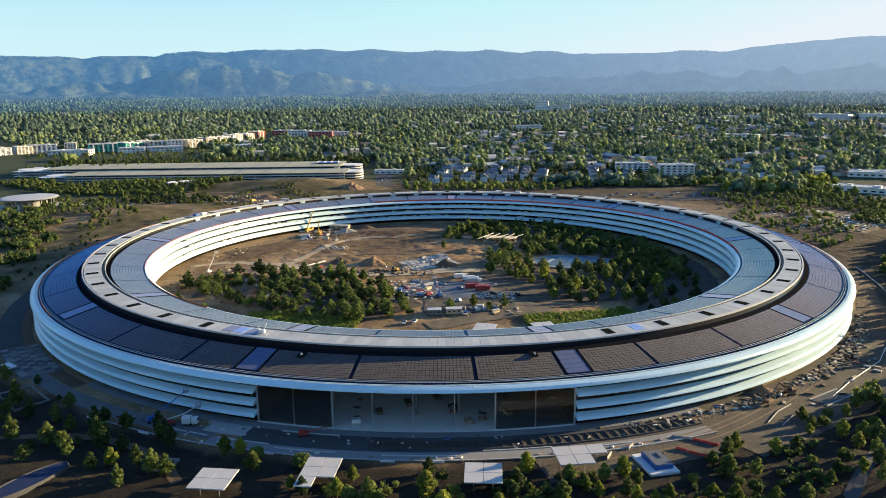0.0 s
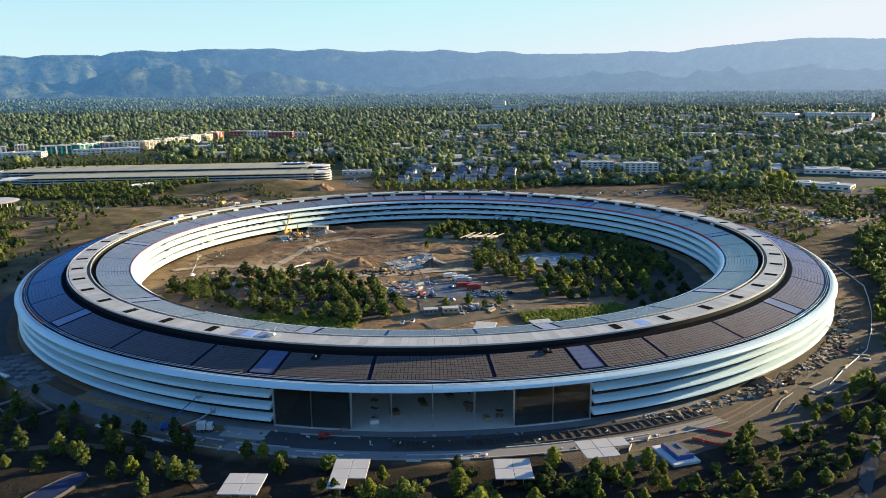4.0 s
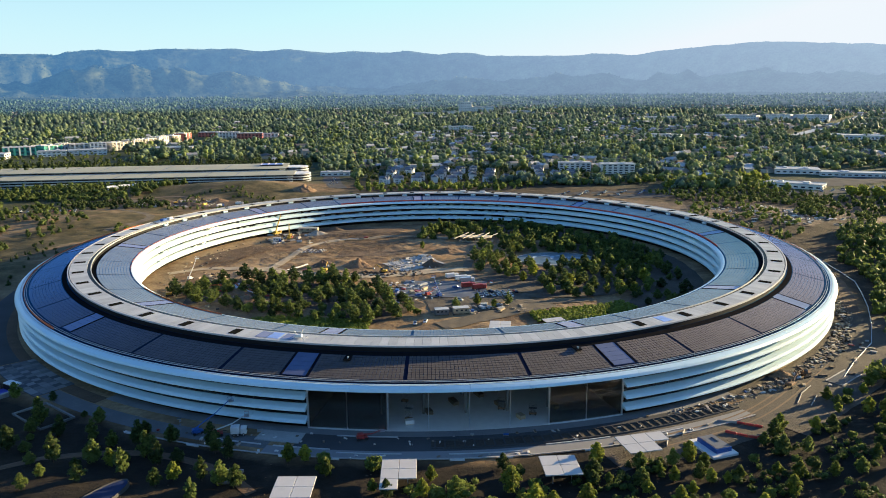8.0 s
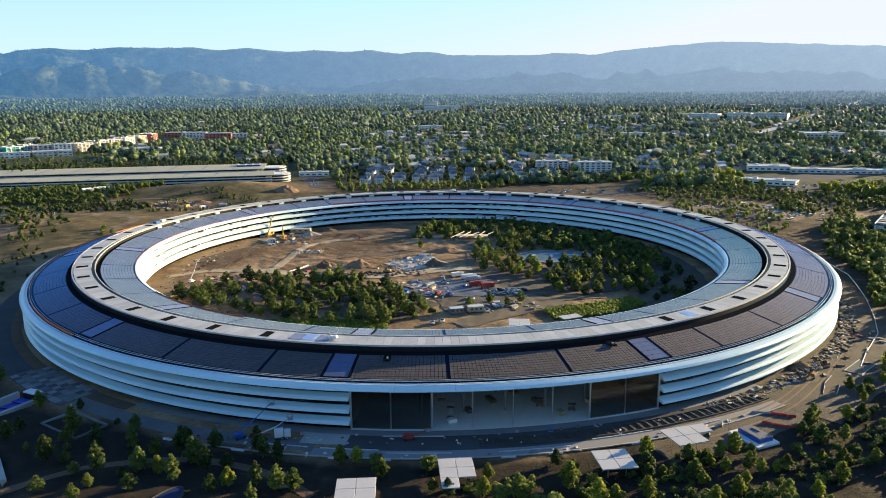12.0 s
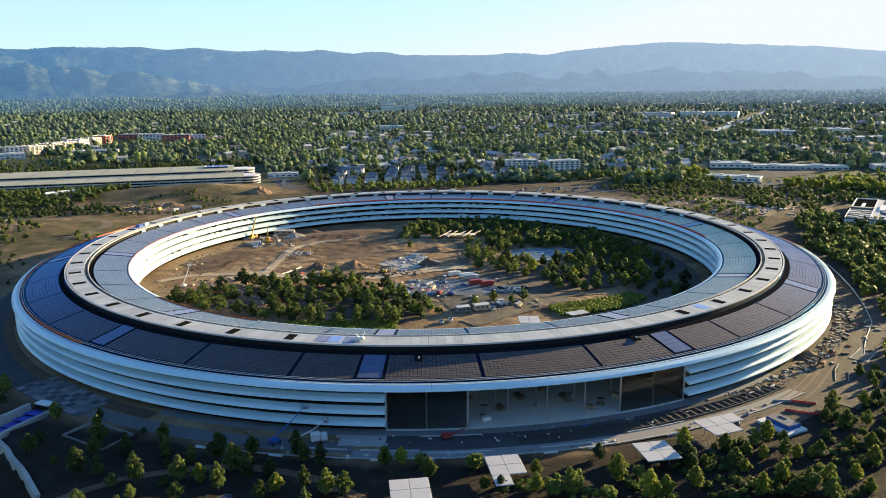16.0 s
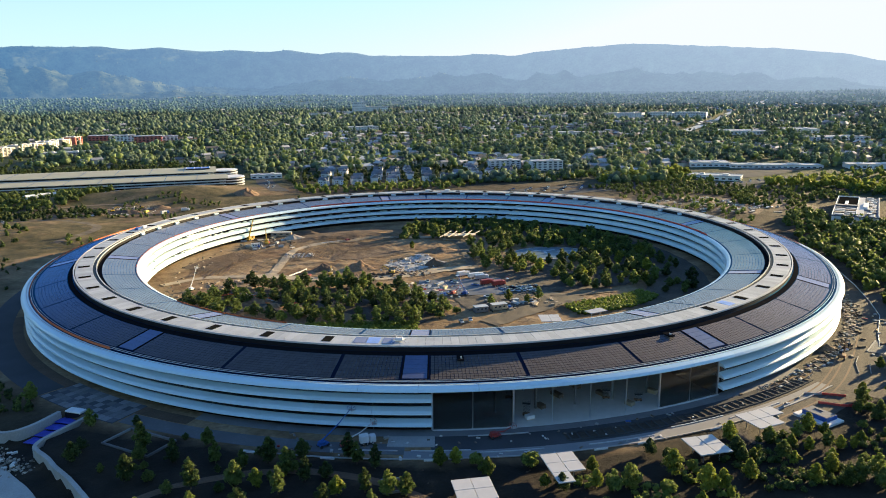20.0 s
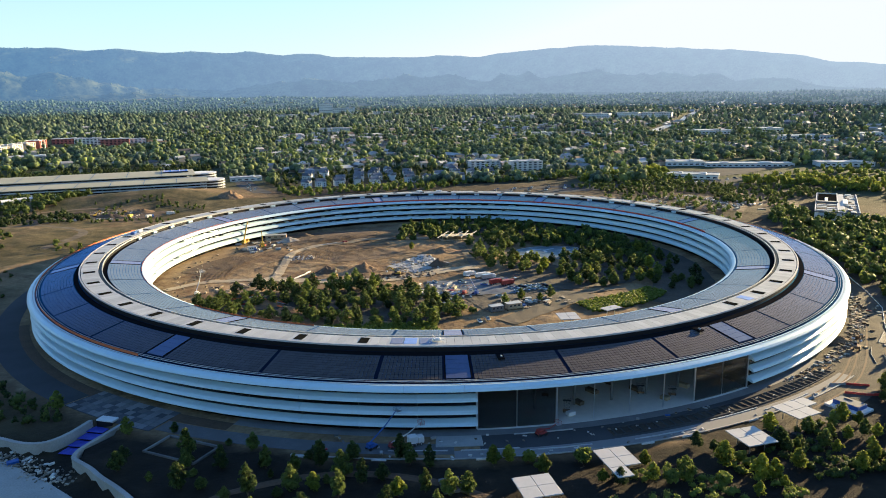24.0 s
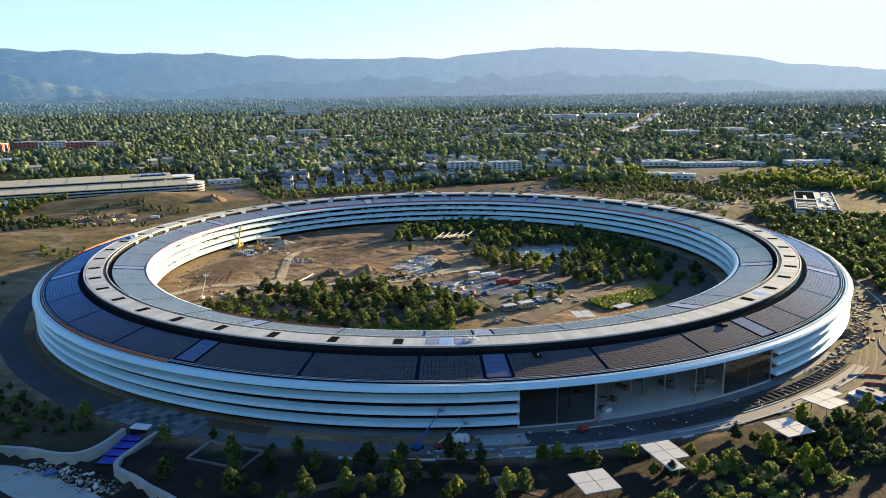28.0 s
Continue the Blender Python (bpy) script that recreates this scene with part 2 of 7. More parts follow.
def part(name, bm, mat, parent, label="", m=None):
    me = bpy.data.meshes.new(name)
    bm.to_mesh(me)
    bm.free()
    me.materials.append(mat)
    return link(name, me, parent, m, label)


def box(bm, size, at=(0, 0, 0), rot=(0, 0, 0), bevel=0.0, taper=1.0):
    """A box with its own middle at 'at'; bevelled edges and a narrower top on request."""
    out = bmesh.ops.create_cube(bm, size=1.0)["verts"]
    for v in out:
        k = taper if v.co.z > 0 else 1
        v.co = Vector((v.co.x * size[0] * k, v.co.y * size[1] * k, v.co.z * size[2]))
    if bevel:
        es = list({e for v in out for e in v.link_edges})
        fs = bmesh.ops.bevel(bm, geom=es, offset=bevel, segments=1, affect="EDGES")
        out = list({v for f in fs["faces"] for v in f.verts} | {v for v in out if v.is_valid})
    bmesh.ops.transform(bm, matrix=pose(*at, *rot), verts=out)
    return bm


def tube(bm, a, b, r, n=8, r2=None):
    a, b = Vector(a), Vector(b)
    m = Matrix.Translation((a + b) / 2) @ (b - a).to_track_quat("Z", "Y").to_matrix().to_4x4()
    bmesh.ops.create_cone(bm, cap_ends=True, segments=n, radius1=r, radius2=r if r2 is None else r2, depth=(b - a).length, matrix=m)
    return bm


def boxes(*args):
    bm = bmesh.new()
    for a in args:
        box(bm, *a)
    return bm


def sweep(prof, a0, a1, n, closed=True):
    """Vertices and faces of a profile (radius, height) swept round the ring from a0 to a1 degrees."""
    k = len(prof)
    vs, fs = [], []
    for i in range(n + 1):
        a = radians(a0 + (a1 - a0) * i / n)
        c, s = math.cos(a), math.sin(a)
        vs += [(r * c, r * s, z) for r, z in prof]
    for i in range(n):
        for j in range(k if closed else k - 1):
            p, q = i * k + j, i * k + (j + 1) % k
            fs.append((p, p + k, q + k, q))
    if closed:
        fs += [tuple(range(k)), tuple(range(n * k + k - 1, n * k - 1, -1))]
    return vs, fs


def spin(deg, z=0.0):
    return pose(0, 0, z, 0, 0, deg)


def polar(r, deg, z=0.0):
    return Vector((r * math.cos(radians(deg)), r * math.sin(radians(deg)), z))


def thing(name, label, category, at=(0, 0, 0), rz=0.0, group="", kind=""):
    ob = new(name)
    ob.empty_display_size = 0.5
    ob.matrix_basis = pose(*at, 0, 0, rz)
    return tagged(ob, label, category, group, kind)



# ---- the ring building ----
ring = thing("ring_office_building", "vast white ring-shaped office building with dark solar roof", "building")
ENTRY0, ENTRY1 = -103.9, -76.1
# levels of the white fins on the outer and the inner side
FINS_OUT, FINS_IN = (2.3, 6.6, 10.95), (2.4, 7.0, 11.7)
GAP = 0.02
fin_out = [(226.0, 1.8), (226.7, 1.75), (228.6, 1.08), (229.4, 0.5), (229.5, 0.2), (229.4, 0.03), (229.2, 0), (226.0, 0.5)]
fin_in = [(177.1, 3.0), (175.8, 2.85), (174.8, 2.2), (174.2, 0.9), (174.1, 0.2), (174.3, 0), (177.1, 0.3)]
fascia_out = [(226.6, 16.55), (228.4, 16.35), (229.5, 15.85), (230.05, 15.15), (230.1, 14.9), (229.8, 14.75), (226.0, 14.95)]
fascia_in = [(177.0, 18.25), (175.4, 18.05), (174.2, 17.5), (173.75, 16.85), (173.7, 16.5), (174.0, 16.35), (177.4, 16.5)]
STEP = 5.0
me_fin_out = mesh("canopy_fin", *sweep(fin_out, 0, STEP - GAP, 4), M_FIN)
me_fin_in = mesh("canopy_fin", *sweep(fin_in, 0, STEP - GAP, 4), M_FIN)
me_fascia_out = mesh("roof_fascia", *sweep(fascia_out, 0, STEP - GAP, 4), M_FIN)
me_fascia_in = mesh("roof_fascia", *sweep(fascia_in, 0, STEP - GAP, 4), M_FIN)
me_band_out = mesh("window_band", *sweep([(226.2, -0.4), (226.2, 3.0), (226.14, 3.0), (226.14, -0.4)], 0, STEP - 0.01, 4), M_GLASS)
me_band_in = mesh("window_band", *sweep([(177.2, 0), (177.2, 2.9), (177.26, 2.9), (177.26, 0)], 0, STEP - 0.01, 4), M_GLASS)
fascias = [link("roof_fascia", me_fascia_out, ring, spin(i * STEP)) for i in range(72)]
fascias += [link("roof_fascia", me_fascia_in, ring, spin(i * STEP)) for i in range(72)]


def around(a0, a1, step):
    n = max(1, round((a1 - a0) / step))
    return [(a0 + (a1 - a0) * i / n, (a1 - a0) / n) for i in range(n)]


span_out = around(ENTRY1, ENTRY0 + 360, STEP)
w_out = span_out[0][1]
me_fin_out = mesh("canopy_fin", *sweep(fin_out, 0, w_out - GAP, 4), M_FIN)
for z in FINS_OUT:
    for a, w in span_out:
        link("canopy_fin", me_fin_out, ring, spin(a, z))
for z in (0.25, 4.1, 8.4, 12.7):
    for a, w in span_out:
        link("window_band", me_band_out, ring, spin(a, z - 0.05))
# the courtyard side: some fins are still missing, over bare window squares
rnd = random.Random(4)
low = [(177.1, 2.5), (175.8, 2.4), (174.8, 1.9), (174.2, 0.85), (174.1, 0.2), (174.3, 0), (177.1, 0.3)]
me_fin_low = mesh("canopy_fin", *sweep(low, 0, STEP - GAP, 4), M_FIN)
me_fin_fill = mesh("fin_infill", *sweep([(177.1, 2.55), (176.2, 2.55), (175.9, 2.8), (176.0, 3.1), (177.1, 3.1)], 0, 0.98, 1), M_FIN)
for z in FINS_IN:
    for i in range(72):
        a = i * STEP
        if 50 <= a < 125:
            link("canopy_fin", me_fin_low, ring, spin(a, z))
            for k in range(5):
                if rnd.random() < 0.45:
                    link("fin_infill", me_fin_fill, ring, spin(a + k, z))
        elif 130 <= a < 175 and rnd.random() < 0.4:
            link("canopy_fin", me_fin_low, ring, spin(a, z))
            for k in range(5):
                if rnd.random() < 0.7:
                    link("fin_infill", me_fin_fill, ring, spin(a + k, z))
        else:
            link("canopy_fin", me_fin_in, ring, spin(a, z))
for z in (0.0, 4.4, 9.1, 13.7):
    for i in range(72):
        link("window_band", me_band_in, ring, spin(i * STEP, z - 0.05))
# floors and the dark core behind the glass, open at the entrance hall
for z in (0.0, 4.0, 8.3, 12.6):
    link("floor_slab", mesh("floor_slab", *sweep([(177.6, z - 0.35), (177.6, z + 0.1), (226.0, z + 0.1), (226.0, z - 0.35)], ENTRY1 + 0.2, ENTRY0 + 359.8, 140), M_SLAB), ring)
link("core_wall", mesh("core_wall", *sweep([(219, 0.1), (219, 14.6), (186, 15), (186, 0.1)], ENTRY1 + 0.2, ENTRY0 + 359.8, 140), M_CORE), ring)
# roof, in two slopes with the raised walkway ring between them
roof_prof = [(228.0, 16.2), (224.0, 16.8), (207.0, 20.15), (206.2, 20.2), (190.8, 20.2), (176.0, 18.15), (176.0, 16.6), (190.0, 16.4), (226.0, 15.1), (228.0, 15.6)]
link("roof", mesh("roof", *sweep(roof_prof, 0, 360, 288), M_ROOF), ring)
link("clerestory_wall", mesh("clerestory_wall", *sweep([(206.1, 20.1), (206.1, 22.0), (205.7, 22.0), (205.7, 20.1)], 0, 360, 240), M_DARK), ring)
link("clerestory_wall", mesh("clerestory_wall", *sweep([(195.6, 20.1), (195.6, 22.0), (195.2, 22.0), (195.2, 20.1)], 0, 360, 240), M_DARK), ring)
link("curb_rail", mesh("curb_rail", *sweep([(195.0, 21.85), (195.0, 22.45), (195.45, 22.45), (195.45, 21.85)], 0, 360, 240), M_RIM), ring)
link("curb_rail", mesh("curb_rail", *sweep([(205.7, 21.95), (205.7, 22.62), (206.3, 22.58), (206.3, 21.95)], 0, 360, 240), M_PALE), ring)
# flat black rings that paint the dark of the deep recess beside the walkway
link("recess_dark_strip", mesh("recess_dark_strip", *sweep([(206.7, 20.2), (208.9, 19.8), (208.9, 19.9), (206.7, 20.3)], 0, 360, 240), M_VENT), ring, label="black strip for the dark recess below the walkway")
link("recess_dark_strip", mesh("recess_dark_strip", *sweep([(192.9, 20.1), (195.1, 20.1), (195.1, 20.28), (192.9, 20.28)], 0, 360, 240), M_VENT), ring, label="black strip for the dark recess below the walkway")
# walkway panels with a dark louvre at every second one
me_rim = mesh("walkway_panel", *sweep([(197.0, 22.05), (197.0, 22.5), (205.3, 22.5), (205.3, 22.05)], 0, 0.85, 1), M_RIM)
me_rim_gap = mesh("walkway_gutter", *sweep([(195.8, 21.95), (195.8, 22.15), (196.9, 22.15), (196.9, 21.95)], 0, 360, 240), M_DARK)
link("walkway_gutter", me_rim_gap, ring)
me_vent_frame = mesh("roof_louvre", *sweep([(198.5, 22.51), (198.5, 22.60), (204.2, 22.60), (204.2, 22.51)], 0.08, 1.08, 2), M_LOUVRE)
for i in range(103):
    a = -69.6 - 0.45 + i * 3.495
    for k in range(4):
        link("walkway_panel", me_rim, ring, spin(a + 0.45 + k * 0.8737))
    if i % 2 == 0 and not -109 < (a + 180) % 360 - 180 < -72:
        link("roof_louvre", me_vent_frame, ring, spin(a), "dark louvred roof vent")
# bays of the solar roof, divided by skylight panels and dark gutters
SKYL = (-135.4, -105.4, -75.4, -44.8, 0.0, 45.0, 90.0, 135.0, 180.0)
LINES = [-166.8, -156.4, -145.8, -123.2, -112.6, -95.5, -84.6, -67.7, -57.4, -31.0, -19.5, -9.5, 11.2, 22.5, 33.7, 56.2, 67.5, 78.7, 102.1, 112.5, 121.6, 146.2, 157.5, 168.7]
HALF = 1.2


def slab_patch(r0, r1, z0, z1, a0, a1, lift, thick):
    """A thin plate on the sloping roof between two radii and two bearings."""
    vs, fs = sweep([(r0, z0 + lift), (r1, z1 + lift), (r1, z1 + lift - thick), (r0, z0 + lift - thick)], a0, a1, max(1, round((a1 - a0) / 1.2)))
    return vs, fs


def z_outer(r):
    return 20.15 - (r - 207.0) * (3.35 / 17)


def z_inner(r):
    return 18.15 + (r - 176.0) * (2.05 / 14.8)


def field(a0, a1, r0, r1, zf, rows, width):
    """A field of solar panels, each a thin plate with open joints round it."""
    mid = (r0 + r1) / 2
    cols = max(1, int(radians(a1 - a0) * mid / width))
    vs, fs = [], []
    dr = (r1 - r0) / rows
    for i in range(cols):
        b0, b1 = a0 + (a1 - a0) * (i + 0.06) / cols, a0 + (a1 - a0) * (i + 0.94) / cols
        for j in range(rows):
            ra, rb = r0 + dr * (j + 0.06), r0 + dr * (j + 0.94)
            base = len(vs)
            for lift in (0.03, 0.13):
                for b, r in ((b0, ra), (b1, ra), (b1, rb), (b0, rb)):
                    v = polar(r, b, zf(r) + lift)
                    vs.append(v)
            fs += [tuple(base + k for k in q) for q in ((4, 7, 6, 5), (0, 1, 5, 4), (1, 2, 6, 5), (2, 3, 7, 6), (3, 0, 4, 7))]
    fs = [f[::-1] for f in fs]
    return vs, fs


edges = sorted([(c - HALF, "sky0", c) for c in SKYL] + [(c + HALF, "sky1", c) for c in SKYL] + [(a, "line", a) for a in LINES])
edges.append((edges[0][0] + 360, edges[0][1], edges[0][2]))
for (a, ka, ca), (b, kb, cb) in zip(edges, edges[1:]):
    if ka == "sky0":
        for r0, r1, zf in ((209.0, 223.2, z_outer), (177.2, 192.6, z_inner)):
            for k in range(5):
                ra, rb_ = r0 + (r1 - r0) * k / 5 + 0.06, r0 + (r1 - r0) * (k + 1) / 5 - 0.06
                vs, fs = slab_patch(ra, rb_, zf(ra), zf(rb_), a + 0.12, b - 0.12, 0.17, 0.14)
                link("skylight_panel", mesh("skylight_panel", vs, fs, M_LIGHTPANEL), ring, label="pale frosted skylight panel of the roof")
            for e in (a + 0.03, b - 0.03):
                vs, fs = slab_patch(r0, r1, zf(r0), zf(r1), e - 0.05, e + 0.05, 0.30, 0.28)
                link("skylight_kerb", mesh("skylight_kerb", vs, fs, M_VENT), ring, label="black kerb beside the skylight")
        continue
    for r0, r1, zf, rows in ((209.2, 223.8, z_outer, 10), (176.8, 192.8, z_inner, 11)):
        vs, fs = field(a + 0.17, b - 0.17, r0, r1, zf, rows, 1.3)
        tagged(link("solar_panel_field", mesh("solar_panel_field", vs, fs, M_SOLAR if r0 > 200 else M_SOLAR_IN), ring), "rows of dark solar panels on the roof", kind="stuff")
# entrance hall: floor, back walls, tall glass, slim posts
M_HALLWALL = material("tan_unfinished_wall", (0.30, 0.245, 0.195), 0.8, var=0.25, scale=0.2, fine=2)
hall = thing("entrance_hall", "four-storey glazed entrance hall with pale floor", "entrance")
link("hall_floor", mesh("hall_floor", *sweep([(184, 0.0), (184, 0.12), (227.6, 0.12), (227.6, 0.0)], ENTRY0, ENTRY1, 24), M_LOBBY), hall)
link("hall_wall", mesh("hall_wall", *sweep([(186, 0), (186, 15), (226, 15), (226, 0)], ENTRY1 + 0.05, ENTRY1 + 0.3, 1), M_HALLWALL), hall)
link("hall_wall", mesh("hall_wall", *sweep([(186, 0), (186, 15), (226, 15), (226, 0)], ENTRY0 - 0.3, ENTRY0 - 0.05, 1), M_HALLWALL), hall)
link("hall_ceiling", mesh("hall_ceiling", *sweep([(186, 15.3), (186, 16.2), (226, 14.9), (226, 14.7)], ENTRY0, ENTRY1, 24), M_HALLWALL), hall)
me_pane = mesh("glass_pane", *sweep([(226.6, 0.15), (226.6, 14.7), (226.5, 14.7), (226.5, 0.15)], 0.03, 3.37, 2), M_DOORGLASS)
for a in (ENTRY0, ENTRY0 + 3.45, -83.0, -79.55):
    link("glass_pane", me_pane, hall, spin(a))
me_pane_in = mesh("glass_pane", *sweep([(184.6, 0.15), (184.6, 16.3), (184.5, 16.3), (184.5, 0.15)], 0.03, 3.43, 2), M_DOORGLASS)
for i in range(8):
    link("glass_pane", me_pane_in, hall, spin(ENTRY0 + 3.475 * i))
for a, w in ((ENTRY0, 0.7), (-96.95, 0.55), (-93.5, 0.28), (-90, 0.28), (-86.5, 0.28), (-83.05, 0.55), (ENTRY1, 0.7), (-100.4, 0.25), (-79.6, 0.25)):
    link("door_post", mesh("door_post", *[x for x in sweep([(226.1, 0.1), (226.1, 14.8), (226.1 + w, 14.8), (226.1 + w, 0.1)], a - w / 8.2, a + w / 8.2, 1)], M_STEEL), hall, label="slim steel post of the tall doors")
for a in (-98, -94, -86, -82, -90):
    for r in (214, 198):
        bm = bmesh.new()
        tube(bm, polar(r, a, 0.1), polar(r, a, 15.2), 0.45, 12)
        part("column", bm, M_PAVE, hall)

# thin rails along the outer gutter of the roof
for r, z, mt in ((224.7, 16.95, M_RIM), (225.5, 16.8, M_STEEL), (227.4, 16.55, M_RIM)):
    link("gutter_rail", mesh("gutter_rail", *sweep([(r, z), (r + 0.16, z), (r + 0.16, z + 0.18), (r, z + 0.18)], 0, 360, 240), mt), ring)



def inside(x, y, poly):
    hit = False
    for (x0, y0), (x1, y1) in zip(poly, poly[1:] + poly[:1]):
        if (y0 > y) != (y1 > y) and x < (x1 - x0) * (y - y0) / (y1 - y0) + x0:
            hit = not hit
    return hit


# ---- ground, from the courtyard to the horizon ----
# the mound at (188, -206) is made up, to throw shade down the slope
MOUNDS = ((-190, 405, 80, 55, 11), (-330, 200, 90, 60, 7), (-262, 60, 30, 70, 3.5), (-120, -262, 28, 18, 3), (-40, 125, 60, 28, 2.5), (-55, 22, 13, 8, 2), (-1, 30, 12, 7, 2.5),
          (95, 120, 45, 30, 3), (310, 120, 60, 60, 3), (-90, -70, 50, 20, 2), (-340, 398, 120, 26, 5), (188, -206, 26, 22, 7), (150, -262, 30, 20, 5))


CUT = [(-262, -150), (-240, -159), (-217, -171), (-208, -176), (-199, -183), (-192, -185), (-186, -181), (-180, -172), (-176, -174), (-171, -181), (-176, -188), (-180, -194), (-181, -198), (-180, -201), (-175, -208), (-171, -215), (-165, -224), (-156, -240), (-170, -268), (-262, -268)]


def land(x, y):
    r = math.hypot(x, y)
    if x < -155 and -268 < y < -150 and inside(x, y, CUT):
        return -2.8 + 0.25 * noise.noise(Vector((x / 4, y / 4, 3)))
    near = min(1, max(0, (abs(r - 202) - 46) / 25))
    h = 0.9 * noise.noise(Vector((x / 60, y / 60, 3))) + 0.35 * noise.noise(Vector((x / 14, y / 14, 7)))
    if r < 420:
        h += 0.5 * noise.noise(Vector((x / 5.5, y / 5.5, 2))) + 0.3 * abs(noise.noise(Vector((x / 11, y / 5, 12))))
    for cx, cy, sx, sy, hh in MOUNDS:
        h += hh * math.exp(-((x - cx) / sx) ** 2 - ((y - cy) / sy) ** 2)
    return h * near * (1 if r < 900 else max(0, 1 - (r - 900) / 300)) + 0.018 * max(0, r - 450) + 0.05 * min(600, max(0, r - 2900)) * (1 + 0.45 * noise.noise(Vector((x / 330, y / 330, 13))))


def ground_material():
    m = bpy.data.materials.new("dry_earth_and_grass")
    m.use_nodes = True
    nt, ln = m.node_tree.nodes, m.node_tree.links
    b = nt["Principled BSDF"]
    b.inputs["Roughness"].default_value = 0.95
    b.inputs["Specular IOR Level"].default_value = 0.15
    geo = nt.new("ShaderNodeNewGeometry")

    def nz(scale, detail=6, rough=0.6):
        n = nt.new("ShaderNodeTexNoise")
        n.inputs["Scale"].default_value, n.inputs["Detail"].default_value, n.inputs["Roughness"].default_value = scale, detail, rough
        ln.new(geo.outputs["Position"], n.inputs["Vector"])
        return n.outputs["Fac"]

    def ramp(fac, *stops):
        r = nt.new("ShaderNodeValToRGB")
        while len(r.color_ramp.elements) < len(stops):
            r.color_ramp.elements.new(0.5)
        for e, (p, c) in zip(r.color_ramp.elements, stops):
            e.position, e.color = p, (*c, 1)
        ln.new(fac, r.inputs[0])
        return r.outputs[0]

    def mixed(fac, a, c):
        x = nt.new("ShaderNodeMix")
        x.data_type = "RGBA"
        ln.new(fac, x.inputs[0])
        ln.new(a, x.inputs[6])
        ln.new(c, x.inputs[7])
        return x.outputs[2]

    earth = ramp(nz(0.02), (0.34, (0.10, 0.062, 0.034)), (0.5, (0.235, 0.152, 0.080)), (0.68, (0.38, 0.272, 0.158)))
    fine = ramp(nz(0.5, 4), (0.3, (0.10, 0.065, 0.034)), (0.7, (0.43, 0.315, 0.18)))
    half = nt.new("ShaderNodeValue")
    half.outputs[0].default_value = 0.4
    soil = mixed(half.outputs[0], earth, fine)
    # damp, freshly turned patches in the bare earth
    dark = ramp(nz(0.09, 6), (0.4, (0.085, 0.050, 0.028)), (0.65, (0.20, 0.122, 0.066)))
    cut = nt.new("ShaderNodeMapRange")
    cut.inputs[1].default_value, cut.inputs[2].default_value, cut.inputs[4].default_value = 0.47, 0.58, 0.85
    ln.new(nz(0.024, 9, 0.68), cut.inputs[0])
    soil = mixed(cut.outputs[0], soil, dark)
    # dry grass on the slopes outside
    grass = ramp(nz(0.06, 9, 0.72), (0.32, (0.034, 0.031, 0.015)), (0.5, (0.082, 0.068, 0.032)), (0.7, (0.175, 0.132, 0.066)))
    patch = nt.new("ShaderNodeMapRange")
    patch.inputs[1].default_value, patch.inputs[2].default_value = 0.40, 0.50
    ln.new(nz(0.011, 5), patch.inputs[0])
    outside = nt.new("ShaderNodeMapRange")
    outside.inputs[1].default_value, outside.inputs[2].default_value = 240, 270
    span = nt.new("ShaderNodeVectorMath")
    span.operation = "LENGTH"
    ln.new(geo.outputs["Position"], span.inputs[0])
    ln.new(span.outputs["Value"], outside.inputs[0])
    grassy = nt.new("ShaderNodeMath")
    grassy.operation = "MULTIPLY"
    ln.new(patch.outputs[0], grassy.inputs[0])
    ln.new(outside.outputs[0], grassy.inputs[1])
    soil = mixed(grassy.outputs[0], soil, grass)
    # dark planted soil outside the ring on the near side, painted darker for shade
    shade_soil = ramp(nz(0.09, 6), (0.3, (0.012, 0.010, 0.008)), (0.6, (0.025, 0.020, 0.014)), (0.78, (0.075, 0.053, 0.032)))
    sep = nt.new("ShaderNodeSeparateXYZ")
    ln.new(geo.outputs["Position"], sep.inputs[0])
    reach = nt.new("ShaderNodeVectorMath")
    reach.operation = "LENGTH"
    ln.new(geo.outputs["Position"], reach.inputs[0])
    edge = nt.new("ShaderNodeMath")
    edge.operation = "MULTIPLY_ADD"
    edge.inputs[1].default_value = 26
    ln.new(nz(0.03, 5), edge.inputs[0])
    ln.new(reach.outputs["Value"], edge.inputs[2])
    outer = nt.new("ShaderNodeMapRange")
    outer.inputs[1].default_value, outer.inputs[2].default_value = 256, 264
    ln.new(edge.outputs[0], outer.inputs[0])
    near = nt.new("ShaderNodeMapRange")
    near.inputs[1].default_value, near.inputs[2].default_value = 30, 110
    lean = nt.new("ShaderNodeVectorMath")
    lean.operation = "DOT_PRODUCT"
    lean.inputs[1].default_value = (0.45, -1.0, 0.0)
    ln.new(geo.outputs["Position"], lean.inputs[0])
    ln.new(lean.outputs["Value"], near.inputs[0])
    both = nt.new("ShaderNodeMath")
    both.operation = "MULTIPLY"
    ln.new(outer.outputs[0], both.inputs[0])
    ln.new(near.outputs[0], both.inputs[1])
    soil = mixed(both.outputs[0], soil, shade_soil)
    # brown disturbed ground on the sunny side outside the ring
    turned = ramp(nz(0.07, 7, 0.7), (0.35, (0.026, 0.019, 0.013)), (0.55, (0.06, 0.043, 0.028)), (0.75, (0.14, 0.10, 0.062)))
    side = nt.new("ShaderNodeVectorMath")
    side.operation = "DOT_PRODUCT"
    side.inputs[1].default_value = (1.0, 0.5, 0.0)
    ln.new(geo.outputs["Position"], side.inputs[0])
    sunny = nt.new("ShaderNodeMapRange")
    sunny.inputs[1].default_value, sunny.inputs[2].default_value, sunny.inputs[4].default_value = 60, 160, 0.85
